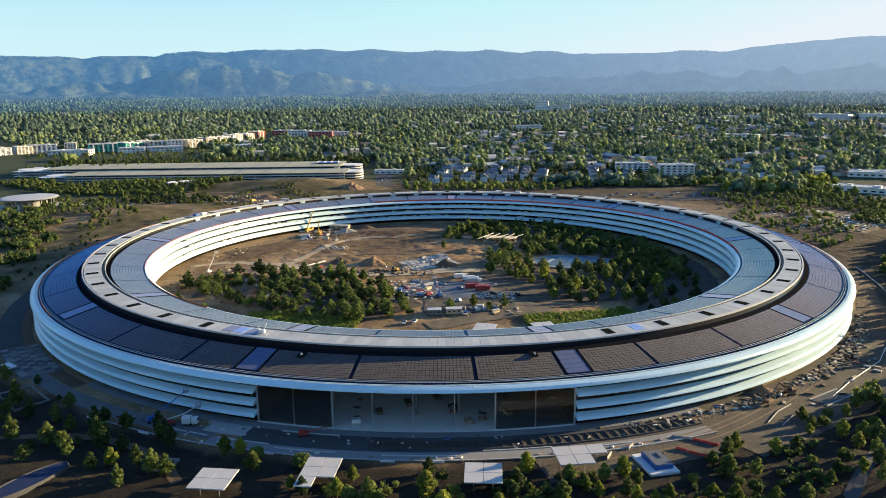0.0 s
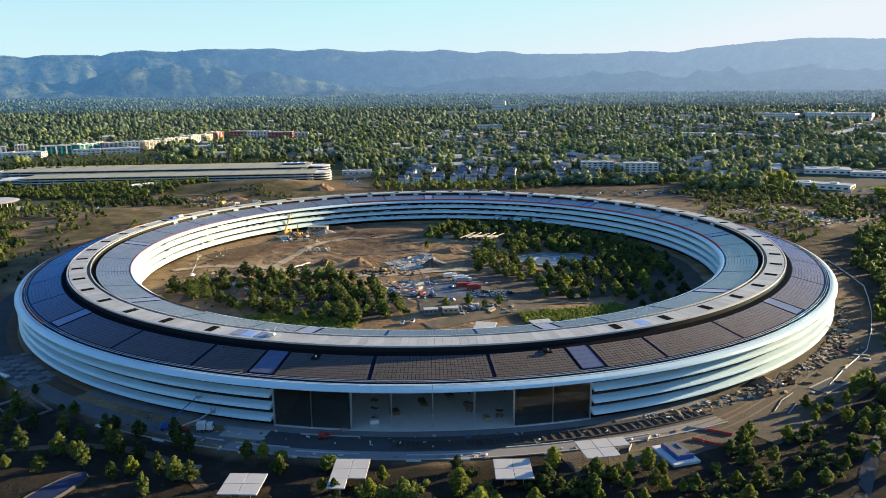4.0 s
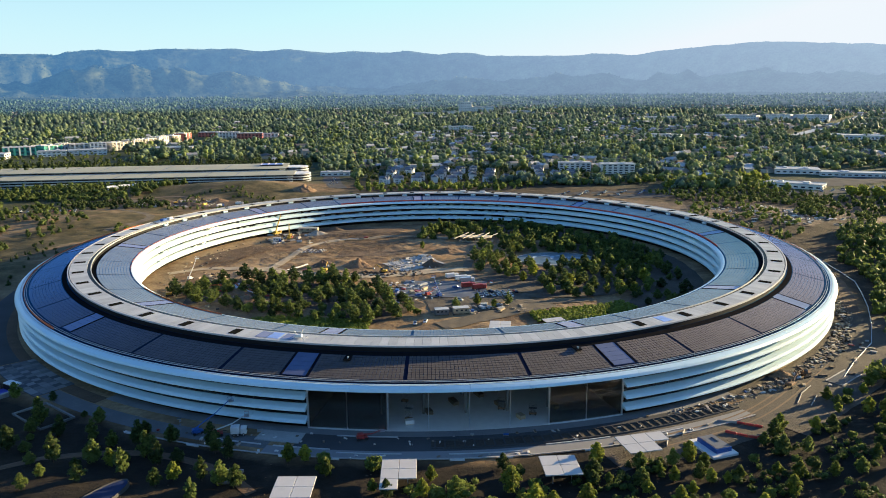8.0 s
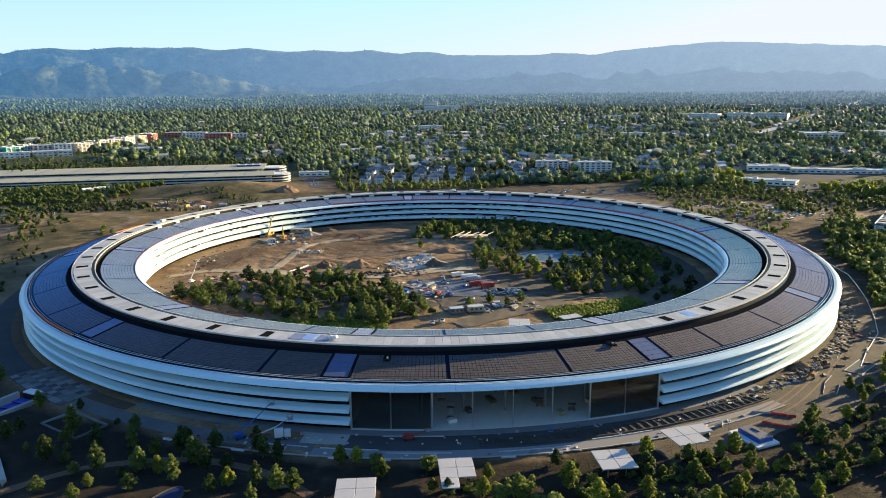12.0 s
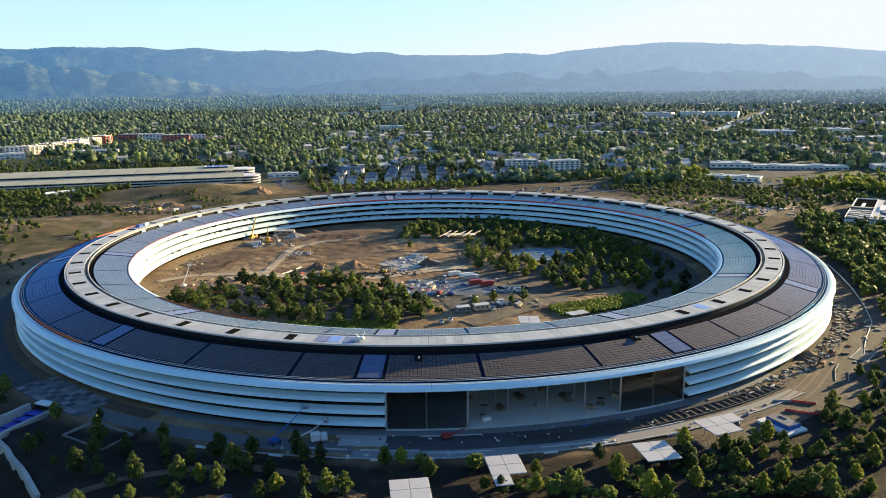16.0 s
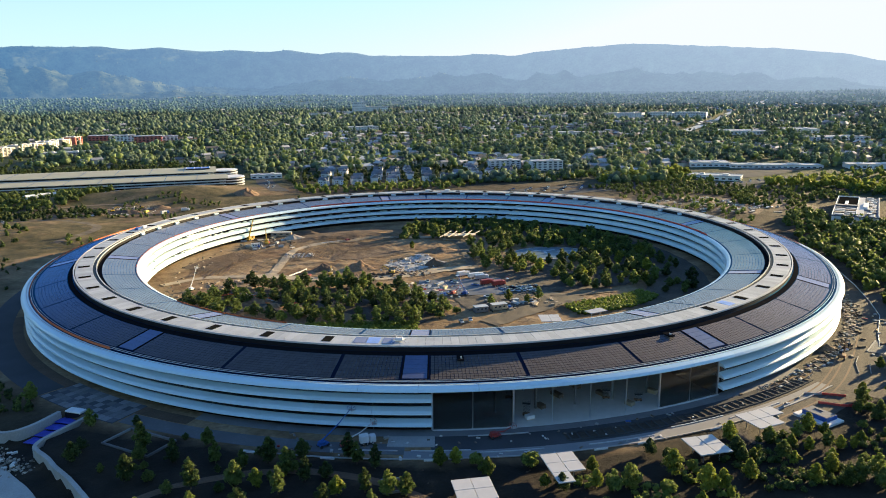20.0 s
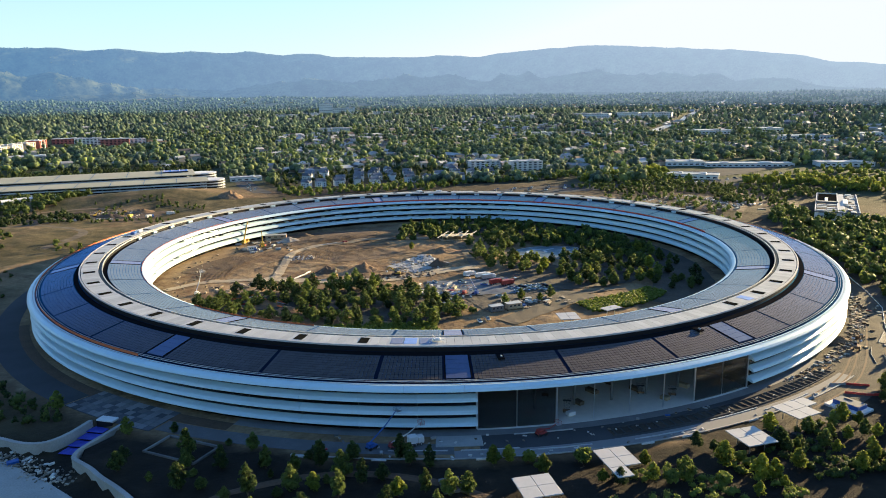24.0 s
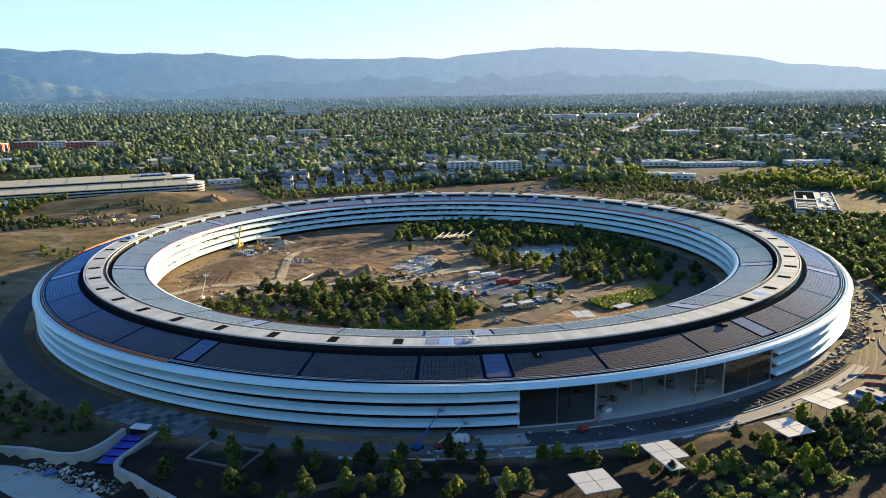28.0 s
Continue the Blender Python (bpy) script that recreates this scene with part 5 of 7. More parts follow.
def house_mesh(sx, sy, h, rise):
    v = [(-sx / 2, -sy / 2, 0), (sx / 2, -sy / 2, 0), (sx / 2, sy / 2, 0), (-sx / 2, sy / 2, 0)]
    v += [(x, y, h) for x, y, _ in v[:4]]
    e = 0.5
    roof = [(-sx / 2 - e, -sy / 2 - e, h - 0.15), (sx / 2 + e, -sy / 2 - e, h - 0.15), (sx / 2 + e, sy / 2 + e, h - 0.15), (-sx / 2 - e, sy / 2 + e, h - 0.15), (-sx / 2, 0, h + rise), (sx / 2, 0, h + rise)]
    return v, [(0, 1, 5, 4), (1, 2, 6, 5), (2, 3, 7, 6), (3, 0, 4, 7)], roof, [(0, 1, 5, 4), (2, 3, 4, 5), (1, 2, 5), (3, 0, 4), (0, 3, 2, 1)]


# grey town houses just behind the ring
M_SLATE = material("blue_grey_slate", (0.115, 0.125, 0.15), 0.7, var=0.3, scale=0.2, fine=2, per_object=0.4)
hv, hf, rv, rf = house_mesh(13, 9, 7.6, 3.4)
wv, wf, gv, gf = house_mesh(10, 5, 7.2, 3.0)
turn = lambda pts: [(y + 3, x - 1.5, z) for x, y, z in pts]
flip = lambda faces: [f[::-1] for f in faces]
gable = [(-2.5 + 3, -6.5, 7.2), (2.5 + 3, -6.5, 7.2), (3, -6.5, 10.2)]
me_wall = mesh("wall", hv + turn(wv) + gable, hf + [tuple(8 + k for k in f) for f in flip(wf)] + [(16, 17, 18)], M_PLASTER[4])
me_roof = mesh("roof", rv + turn(gv), rf + [tuple(6 + k for k in f) for f in flip(gf)], M_SLATE)
bm = boxes(((1.3, 0.14, 1.4), (0, 0, 0)))
me_win = bpy.data.meshes.new("window")
bm.to_mesh(me_win)
bm.free()
me_win.materials.append(M_WINDOW)
town = None
for j in range(4):
    for i in range(12):
        if noise.noise(Vector((i * 0.5, j * 0.6, 2))) < -0.12:
            continue
        x, y = -32 + i * 22 + rb.uniform(-3, 3) + j * 5, 452 + j * 30 + rb.uniform(-4, 4)
        h = thing("town_house", "white town house with steep slate gables among trees", "house", (x, y, land(x, y)), rb.choice((0, 12, -20, 90)), "town houses behind the ring")
        h.scale = (0.92, 0.92, 0.92)
        link("wall", me_wall, h)
        link("roof", me_roof, h)
        for wx, wy in ((-4.6, -4.5), (-2.2, -4.5), (3, -6.5)):
            for wz in (1.6, 4.3):
                link("window", me_win, h, pose(wx, wy, wz))
# single houses of the suburb, many and small
vs, fs, ws, gs = [], [], [], []
HOMES = set()
hv, hf, rv, rf = house_mesh(15, 10, 5.6, 2.8)
HOUSE_WALL = mesh("wall", hv, hf, M_PLASTER[1])
HOUSE_ROOF = [mesh("roof", rv, rf, m) for m in (M_ROOFING, M_RIM, material("brown_shingles", (0.17, 0.11, 0.075), 0.85, fine=3))]
for r0, r1, n in ((560, 1400, 560), (1400, 2600, 1500), (2600, 2900, 300)):
    k = 0
    while k < n:
        q, a = math.sqrt(rb.uniform(r0 * r0, r1 * r1)), radians(rb.uniform(28, 125))
        x, y = q * math.cos(a), q * math.sin(a)
        if not clear(x, y) or (a > 1.68 and rb.random() < 0.8) or (noise.noise(Vector((x / 240, y / 240, 4))) < -0.05):
            continue
        k += 1
        HOMES.add((int(x // 16), int(y // 16)))
        s = rb.uniform(0.7, 1.15) * (1 if rb.random() < 0.93 else 2.0)
        t, ground_z = radians(rb.choice((20, 110, 25, 115))), land(x, y) - 0.3
        hv, hf, rv, rf = house_mesh(15 * s, 10 * s, 5.0 + 2.8 * (rb.random() < 0.4), 2.8)
        if r0 == 560 and k <= 220:
            ob = thing("house", rb.choice(("small pale house with grey gabled roof", "small white house between garden trees", "low cream house with brown gabled roof")), "house", (x, y, ground_z), math.degrees(t), "houses of the near suburb")
            ob.scale = (s, s, 1)
            link("wall", HOUSE_WALL, ob)
            link("roof", HOUSE_ROOF[k % 3], ob)
            continue
        for src, dst, fl, fdst in ((hv, vs, hf, fs), (rv, ws, rf, gs)):
            b = len(dst)
            dst += [(x + px * math.cos(t) - py * math.sin(t), y + px * math.sin(t) + py * math.cos(t), pz + ground_z) for px, py, pz in src]
            fdst += [tuple(b + i for i in f) for f in fl]
suburb = thing("suburb_houses", "hundreds of small pale houses between the trees", "houses", kind="stuff")
link("wall", mesh("wall", vs, fs, M_PLASTER[1]), suburb)
link("roof", mesh("roof", ws, gs, M_ROOFING), suburb)
# avenue running away towards the hills
AVENUE = ((800, 1000), (880, 1080), (1000, 1205), (1130, 1335), (1300, 1545), (1478, 1745), (1815, 2090), (2250, 2530))
vs = [(x + sgn * 8, y - sgn * 8, land(x, y) + 1.2) for x, y in AVENUE for sgn in (-1, 1)]
tagged(new("road_avenue", mesh("road_avenue", vs, [(2 * i, 2 * i + 1, 2 * i + 3, 2 * i + 2) for i in range(7)], M_PALE)), "pale straight avenue running to the hills", "road", kind="structure")


def far_trees(name, label, spots, size, sprays, leaf, form, mat=M_WOODS, kind="stuff"):
    """Far crowns, rounded or pointed, with leaf sprays round them, joined in one mesh."""
    c, q, at_, rad = [], [], [], []
    for x, y in spots:
        s = size * (0.5 + 1.1 * rb.random() ** 1.5)
        z = land(x, y)
        pointed = rb.random() < 0.3
        if form == "speck":
            at_.append((x, y, z + s * 0.75))
            rad.append(s * 0.85)
        elif pointed:
            for k in range(3):
                at_.append((x, y, z + s * (0.6 + 0.8 * k)))
                rad.append(s * (0.62 - 0.17 * k))
        else:
            turn = rb.uniform(0, 6.28)
            for k in range(4 if form == "full" else 3):
                out = 0.12 if k == 2 else 0.5
                at_.append((x + out * s * math.cos(turn + 2.2 * k), y + out * s * math.sin(turn + 2.2 * k), z + s * (0.55 + 0.45 * (k == 2) + rb.uniform(-0.1, 0.25))))
                rad.append(s * rb.uniform(0.42, 0.62))
        lobes_ = 1 if form == "speck" else 3 if pointed or form == "pair" else 4
        c += at_[-lobes_:]
        q += [r * 1.05 for r in rad[-lobes_:]]
    lumps = specks(at_, rad) if form == "speck" else blobs(at_, rad, 0.92, 0.42)
    v, f = fuse(lumps, leaves(c, q, len(spots) * sprays, size * leaf, 1.0)) if sprays else lumps
    me = quick(name, v, f, mat)
    tagged(new(name, me), label, "trees", kind=kind)


# trees along the skyline of the hills
spots = []
for i in range(3600):
    a = rb.uniform(20, 132)
    q = rb.uniform(4640, 4730)
    spots.append((q * math.cos(radians(a)), q * math.sin(radians(a)), crest(a) - 9))
sizes = [rb.uniform(2, 5.5) for _ in spots]
# and scattered over the slopes below
slopes = hills.data.vertices
while len(spots) < 11000:
    p = slopes[rb.randrange(len(slopes))].co
    if 3450 < p.xy.length < 4600 and 20 < math.degrees(math.atan2(p.y, p.x)) < 132:
        spots.append((p.x + rb.uniform(-10, 10), p.y + rb.uniform(-10, 10), p.z + 1))
        sizes.append(rb.uniform(2.5, 6))
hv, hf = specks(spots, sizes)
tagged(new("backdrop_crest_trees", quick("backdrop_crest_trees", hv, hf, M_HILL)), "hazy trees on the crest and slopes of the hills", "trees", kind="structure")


def road_clear(p):
    x, y = p
    i, j = int(x // 16), int(y // 16)
    if (i, j) in HOMES or ((i + j) % 3 == 0 and (i, int((y + 16) // 16)) in HOMES):
        return False
    for (x0, y0), (x1, y1) in zip(AVENUE, AVENUE[1:]):
        run = Vector((x1 - x0, y1 - y0))
        k = (Vector((x - x0, y - y0)) @ run) / run.length_squared
        if -0.1 < k < 1.1 and abs((x - x0) * run.y - (y - y0) * run.x) / run.length < 24:
            return False
    return True


near_wood = list(filter(road_clear, wedge(440, 1000, 3200, rb, 2)))
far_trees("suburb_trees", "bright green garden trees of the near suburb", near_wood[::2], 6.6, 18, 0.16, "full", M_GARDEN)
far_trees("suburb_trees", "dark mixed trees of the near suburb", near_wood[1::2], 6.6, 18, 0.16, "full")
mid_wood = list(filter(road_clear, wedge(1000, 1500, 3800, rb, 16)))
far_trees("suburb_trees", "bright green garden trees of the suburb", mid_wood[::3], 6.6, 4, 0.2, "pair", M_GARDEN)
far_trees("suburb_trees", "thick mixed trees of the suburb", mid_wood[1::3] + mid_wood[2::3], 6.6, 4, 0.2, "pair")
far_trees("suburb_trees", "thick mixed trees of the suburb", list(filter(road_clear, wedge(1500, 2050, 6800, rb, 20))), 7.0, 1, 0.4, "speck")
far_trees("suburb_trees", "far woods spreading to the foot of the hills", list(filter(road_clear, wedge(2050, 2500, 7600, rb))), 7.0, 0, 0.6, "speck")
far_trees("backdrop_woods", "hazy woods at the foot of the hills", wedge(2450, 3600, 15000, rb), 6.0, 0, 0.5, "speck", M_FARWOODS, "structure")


# ---- paths, roads and paving ----
def strip(name, label, pts, width, mat, lift=0.10, category="road"):
    """A paved strip along a plan line, laid on the land."""
    line = [Vector((*p, 0)) for p in pts]
    dense = []
    for i, (a, b) in enumerate(zip(line, line[1:])):
        p0, p3 = line[max(0, i - 1)], line[min(len(line) - 1, i + 2)]
        n = max(2, int((b - a).length / 4))
        for k in range(n):
            t = k / n
            dense.append(0.5 * ((2 * a) + (b - p0) * t + (2 * p0 - 5 * a + 4 * b - p3) * t * t + (3 * a - 3 * b + p3 - p0) * t ** 3))
    dense.append(line[-1])
    vs, fs = [], []
    m = max(3, int(width / 3))
    cross = [k / m - 0.5 for k in range(m + 1)]
    for i, p in enumerate(dense):
        d = (dense[min(i + 1, len(dense) - 1)] - dense[max(i - 1, 0)]).normalized()
        nrm = Vector((-d.y, d.x, 0))
        w = width * (1 + 0.12 * noise.noise(p / 9))
        for s in cross:
            q = p + nrm * w * s
            vs.append((q.x, q.y, land(q.x, q.y) + lift))
    for i in range(len(dense) - 1):
        for k in range(m):
            b = i * (m + 1) + k
            fs.append((b, b + 1, b + m + 2, b + m + 1))
    return tagged(new(name, mesh(name, vs, fs, mat)), label, category, kind="structure")


def arc(r, a0, a1, step=4):
    n = max(1, round(abs(a1 - a0) / step))
    return [tuple(polar(r, a0 + (a1 - a0) * i / n)[:2]) for i in range(n + 1)]


def apron(name, label, r0, r1, a0, a1, mat, lift, category="pavement"):
    n = max(2, round(abs(a1 - a0) / 2))
    return tagged(new(name, mesh(name, *sweep([(r0, lift), (r1, lift), (r1, lift - 0.3), (r0, lift - 0.3)], a0, a1, n), mat)), label, category, kind="structure")


apron("pavement_apron", "grey concrete apron at the foot of the ring", 226.5, 231.5, -125, -60, M_PAVE, 0.06)
apron("pavement_front", "dusty grey concrete walk before the entrance", 241.5, 246.5, -106, -66, M_PAVE, 0.12)
apron("pavement_forecourt", "dusty paved forecourt of the entrance", 231.5, 241.5, -104, -70, M_ASPH, 0.05)
apron("road_perimeter", "dusty grey perimeter road round the ring", 235.2, 246, -215, -141.6, M_ASPH, 0.08, "road")
apron("road_perimeter", "dusty grey perimeter road round the ring", 236.5, 243.5, -130.6, -106, M_PAVE, 0.08, "road")
strip("road_haul", "pale dusty haul road beside the ring", [(40, -249), (70, -240), (90, -232), (112, -218), (137, -196), (162, -172), (182, -149)], 20, M_MUD)
# soil strip in a dark tone that stands for the shade of the trees
strip("ground_graded", "dark soil strip for tree shade beside the haul road", [(104, -234), (135, -213), (165, -189), (190, -158), (214, -120)], 20, M_MUD, 0.14, "ground")
apron("ground_foot", "trampled dark soil along the sunny foot of the ring", 227.5, 238, -64, -22, M_MUD, 0.07, "ground")
# this stretch of the track is coloured darker for tree shade
strip("road_haul", "earth track darkened for tree shade, sunny side of the ring", [(176, -156), (188, -142), (210, -108), (232, -66), (246, -20), (250, 40)], 11, M_GRADED)
for off in (-4.6, -2.2, 1.4):
    k = 1 + off / 245
    strip("ground_rut", "dark tyre track along the haul road", [(x * k, y * k) for x, y in [(58, -244), (90, -232), (112, -218), (137, -196), (162, -172), (180, -151)]], 0.7, M_TRACK, 0.16, "ground")
apron("ground_foot", "strip of dark soil along the foot of the ring", 230.6, 236, -170, -125, M_GRADED, 0.07, "ground")
strip("road_haul", "pale dusty haul road through the courtyard", [(-166, 4), (-143, 16), (-120, 13), (-103, 14), (-96, 38), (-84, 80), (-65, 96), (-45, 98), (-23, 104), (4, 99), (25, 93)], 6, M_PALEDUST, 0.36)
strip("road_haul", "worn haul road past the courtyard pond", [(25, 93), (36, 72), (30, 30), (24, -6), (30, -50), (50, -82), (85, -80)], 6, M_DUST, 0.36)
strip("road_haul", "pale dusty haul road through the courtyard", [(-108, 12), (-83, -3), (-54, -14), (-28, -14), (2, -6), (24, -6)], 10, M_PALEDUST, 0.36)
strip("road_haul", "pale dusty track by the inner foot of the ring", [(-2, -118), (20, -106), (38, -98), (60, -88)], 12, M_DUST, 0.36)
strip("road_haul", "winding dusty track on the slope", [(-345, 330), (-310, 345), (-285, 320), (-275, 290), (-290, 265), (-320, 262), (-390, 250)], 8, M_DUST)
strip("road_haul", "dusty track across the dirt slope", [(-290, 265), (-255, 235), (-240, 200), (-260, 150)], 7, M_DUST)
strip("road_service", "grey service road behind the ring", [(-85, 400), (-92, 440), (-100, 500), (-104, 600)], 22, M_ASPH)
strip("road_service", "grey service road along the far fence", [(120, 318), (190, 335), (260, 340), (330, 330), (420, 290), (520, 210), (620, 120)], 16, M_ASPH)
strip("pavement_lot", "grey asphalt lot between the low commercial buildings", [(405, 372), (460, 365), (520, 372), (590, 400)], 56, M_ASPH, 0.3, "pavement")
strip("pavement_lot", "grey asphalt lot before the roadside trees", [(420, 300), (480, 300), (560, 320)], 26, M_ASPH, 0.3, "pavement")
strip("pavement_lot", "grey asphalt parking lot behind the ring", [(215, 305), (290, 312), (350, 345)], 30, M_ASPH, 0.14, "pavement")
# pale concrete path given a dark grey for the shade lying on it
strip("road_path", "concrete path on the slope, dark grey for its shade", [(112, -282), (122, -268), (136, -250), (150, -234), (172, -215), (210, -190)], 4, M_ASPH)
strip("road_path", "worn track over the shaded slope", [(-160, -250), (-135, -236), (-105, -234), (-80, -246), (-66, -262)], 3.5, M_GRADED)
strip("pavement_yard", "grey gravel yard in the courtyard", [(-21, -44), (6, -51), (29, -55)], 36, M_SHED, 0.40, "pavement")
strip("pavement_slab", "pale broken concrete slab in the courtyard", [(-24, 6), (-8, 16), (4, 24)], 26, M_CONC, 0.16, "pavement")
# checkered paving by the shaded side, slab by slab
yard = apron("pavement_squares", "checkered concrete slabs laid beside the ring", 229.8, 245.4, -141.4, -130.8, M_ASPH, 0.05)
M_PAVE_DARK = material("dark_grey_paving", (0.07, 0.072, 0.078), 0.85, var=0.3, scale=0.15, fine=2, per_object=0.6)
SLABS = []
for mt in (M_PAVE, M_PAVE_DARK):
    me_slab = bpy.data.meshes.new("paving_slab")
    bm = boxes(((2.95, 2.95, 0.12), (0, 0, 0), (0, 0, 0), 0.03))
    bm.to_mesh(me_slab)
    bm.free()
    me_slab.materials.append(mt)
    SLABS.append(me_slab)
r7 = random.Random(5)
for i in range(5):
    for j in range(14):
        b = -140.9 + j * 0.745
        p = polar(231.4 + i * 3.05, b, 0.12)
        link("paving_slab", SLABS[1 if (i + j) % 2 and r7.random() < 0.75 else 0], yard, pose(p.x, p.y, p.z, 0, 0, b))
# courtyard pond: flat basin with a pale rim
pond = thing("courtyard_pond", "round pond basin lined with pale grey concrete", "pond", (85, 18, 0.0), kind="structure")
bm = bmesh.new()
bmesh.ops.create_circle(bm, cap_ends=True, segments=64, radius=1.0, matrix=Matrix.Diagonal((25, 17, 1, 1)))
part("pond_basin", bm, material("pond_liner", (0.075, 0.115, 0.15), 0.5, var=0.6, scale=0.06, fine=0.5), pond, m=pose(0, 0, land(85, 18) + 0.55))
def pond_star(x, y, size, turn, arms):
    """A pale flat star with hollow sides, laid in the basin."""
    bm = bmesh.new()
    rim = []
    for i in range(48):
        q = 2 * math.pi * i / 48
        r = size * (0.16 + 0.84 * max(0.0, math.cos(arms * q)) ** 3)
        rim.append(bm.verts.new((r * math.cos(q + turn), 0.8 * r * math.sin(q + turn), 0)))
    mid = bm.verts.new((0, 0, 0))
    for i in range(48):
        bm.faces.new((mid, rim[i], rim[(i + 1) % 48]))
    part("pale_star", bm, M_STAR, pond, "pale star-shaped liner sheet", m=pose(x - 85, y - 18, land(85, 18) + 0.66))


M_STAR = material("pale_liner_sheet", (0.36, 0.42, 0.47), 0.6, var=0.2, scale=0.3, fine=2)
pond_star(85, 24, 10, 0.35, 3)
pond_star(71, 20, 8, 1.2, 2)
pond_star(98, 20, 6, -0.2, 2)
bm = bmesh.new()
n = 64
for i in range(n):
    a, b = 2 * math.pi * i / n, 2 * math.pi * (i + 1) / n
    q = [bm.verts.new((k[0] * math.cos(t), k[1] * math.sin(t), z)) for t in (a, b) for k, z in (((25, 17), 0), ((26.5, 18.5), 0), ((26.5, 18.5), -1.6))]
    bm.faces.new((q[0], q[1], q[4], q[3]))
    bm.faces.new((q[1], q[2], q[5], q[4]))
part("pond_rim", bm, M_CONC, pond, m=pose(0, 0, land(85, 18) + 0.7))


# ---- things on the ring's roof ----
def net(label, r, z, a0, a1, height=0.75, mat=M_ORANGE):
    ob = thing("safety_fence", label, "fence")
    link("netting", mesh("netting", *sweep([(r, z), (r + 0.05, z), (r + 0.05, z + height), (r, z + height)], a0, a1, max(2, round((a1 - a0) / 1.5))), mat), ob)
    me = mesh("fence_post", *sweep([(r - 0.05, z - 0.1), (r + 0.1, z - 0.1), (r + 0.1, z + height + 0.1), (r - 0.05, z + height + 0.1)], -0.012, 0.012, 1), M_ORANGE)
    for i in range(int((a1 - a0) / 1.5)):
        link("fence_post", me, ob, spin(a0 + 1.5 * i))
    return ob


net("orange safety netting along the outer roof edge", 226.0, 16.45, 148, 223.2, 1.1)
net("orange safety netting along the outer roof edge", 226.0, 16.45, -18, 14)
net("orange safety netting along the inner roof edge", 176.2, 18.2, 214, 236, 0.6)
net("red-orange safety netting along the inner roof edge", 176.4, 18.2, -12, 112, 1.0, material("red_safety_net", (0.46, 0.06, 0.04), 0.8, fine=20))
net("dull orange safety netting along the inner roof edge", 176.2, 18.2, 125, 205, 0.15)
for az, r in ((-78.67, 210.3), (-101.21, 211.6)):
    h = thing("roof_hatch", "open dark roof hatch among solar panels", "hatch", polar(r, az, z_outer(r) + 0.2), az)
    part("hatch_frame", boxes(((4.6, 2.4, 0.5), (0, 0, 0.25))), M_VENT, h)
    part("hatch_cover", boxes(((1.1, 0.5, 0.6), (0.8, 0.2, 0.75), (0, 0, 0), 0.1)), M_RIM, h)
for az, w, mt, lab in ((-107.3, 0, M_WHITE, "white compact crane parked on the roof walkway"), (158.5, 1, M_BLUE, "blue sheeted pallet on the roof walkway"), (156.5, 1, M_WHITE, "white crate on the roof walkway"), (78, 1, M_WHITE, "white machine on the far roof walkway"), (73, 1, M_WHITE, "white machine on the far roof walkway")):
    p = polar(201.5, az, 22.52)
    ob = thing("roof_crane" if not w else "roof_load", lab, "crane" if not w else "load", p, az + 90)
    if w:
        part("load_body", boxes(((5, 2.6, 1.5), (0, 0, 0.75), (0, 0, 8), 0.2)), mt, ob)
    else:
        ob.scale = (0.85, 0.85, 0.85)
        part("crane_body", boxes(((3.2, 1.8, 1.2), (0, 0, 0.9), (0, 0, 0), 0.2)), mt, ob)
        part("boom", tube(bmesh.new(), (0.8, 0, 1.4), (2.0, 1.2, 4.2), 0.22), mt, ob)
        part("boom", tube(bmesh.new(), (-0.8, 0, 1.4), (-1.8, -0.6, 3.2), 0.18), mt, ob)
        for sx in (-1, 1):
            for sy in (-1, 1):
                part("outrigger", tube(bmesh.new(), (sx * 1.2, sy * 0.7, 0.8), (sx * 3.2, sy * 2.0, 0.05), 0.13, 6), mt, ob)
for az, mt in ((-110.0, M_BLUE), (-111.4, M_LIGHTPANEL), (-108.4, M_LIGHTPANEL), (-65.9, M_BLUE)):
    link("covered_walkway_panel", mesh("covered_walkway_panel", *sweep([(198, 22.52), (198, 22.59), (204.2, 22.59), (204.2, 22.52)], az - 0.65, az + 0.65, 2), material("blue_protective_film", (0.20, 0.30, 0.62), 0.35) if mt is M_BLUE else mt), ring, label="walkway panel under blue protective film" if mt is M_BLUE else "pale film-covered walkway panel")
# white fan boxes along the inner clerestory of the far half
bm = boxes(((1.0, 4.2, 1.2), (0, 0, 0), (0, 0, 0), 0.08))
me_fan = bpy.data.meshes.new("fan_box")
bm.to_mesh(me_fan)
bm.free()
me_fan.materials.append(M_FIN)
for i in range(26):
    a = 8 + i * 6.1
    p = polar(194.4, a, 21.1)
    link("fan_box", me_fan, ring, pose(p.x, p.y, p.z, 0, 0, a), "white fan box under the walkway")


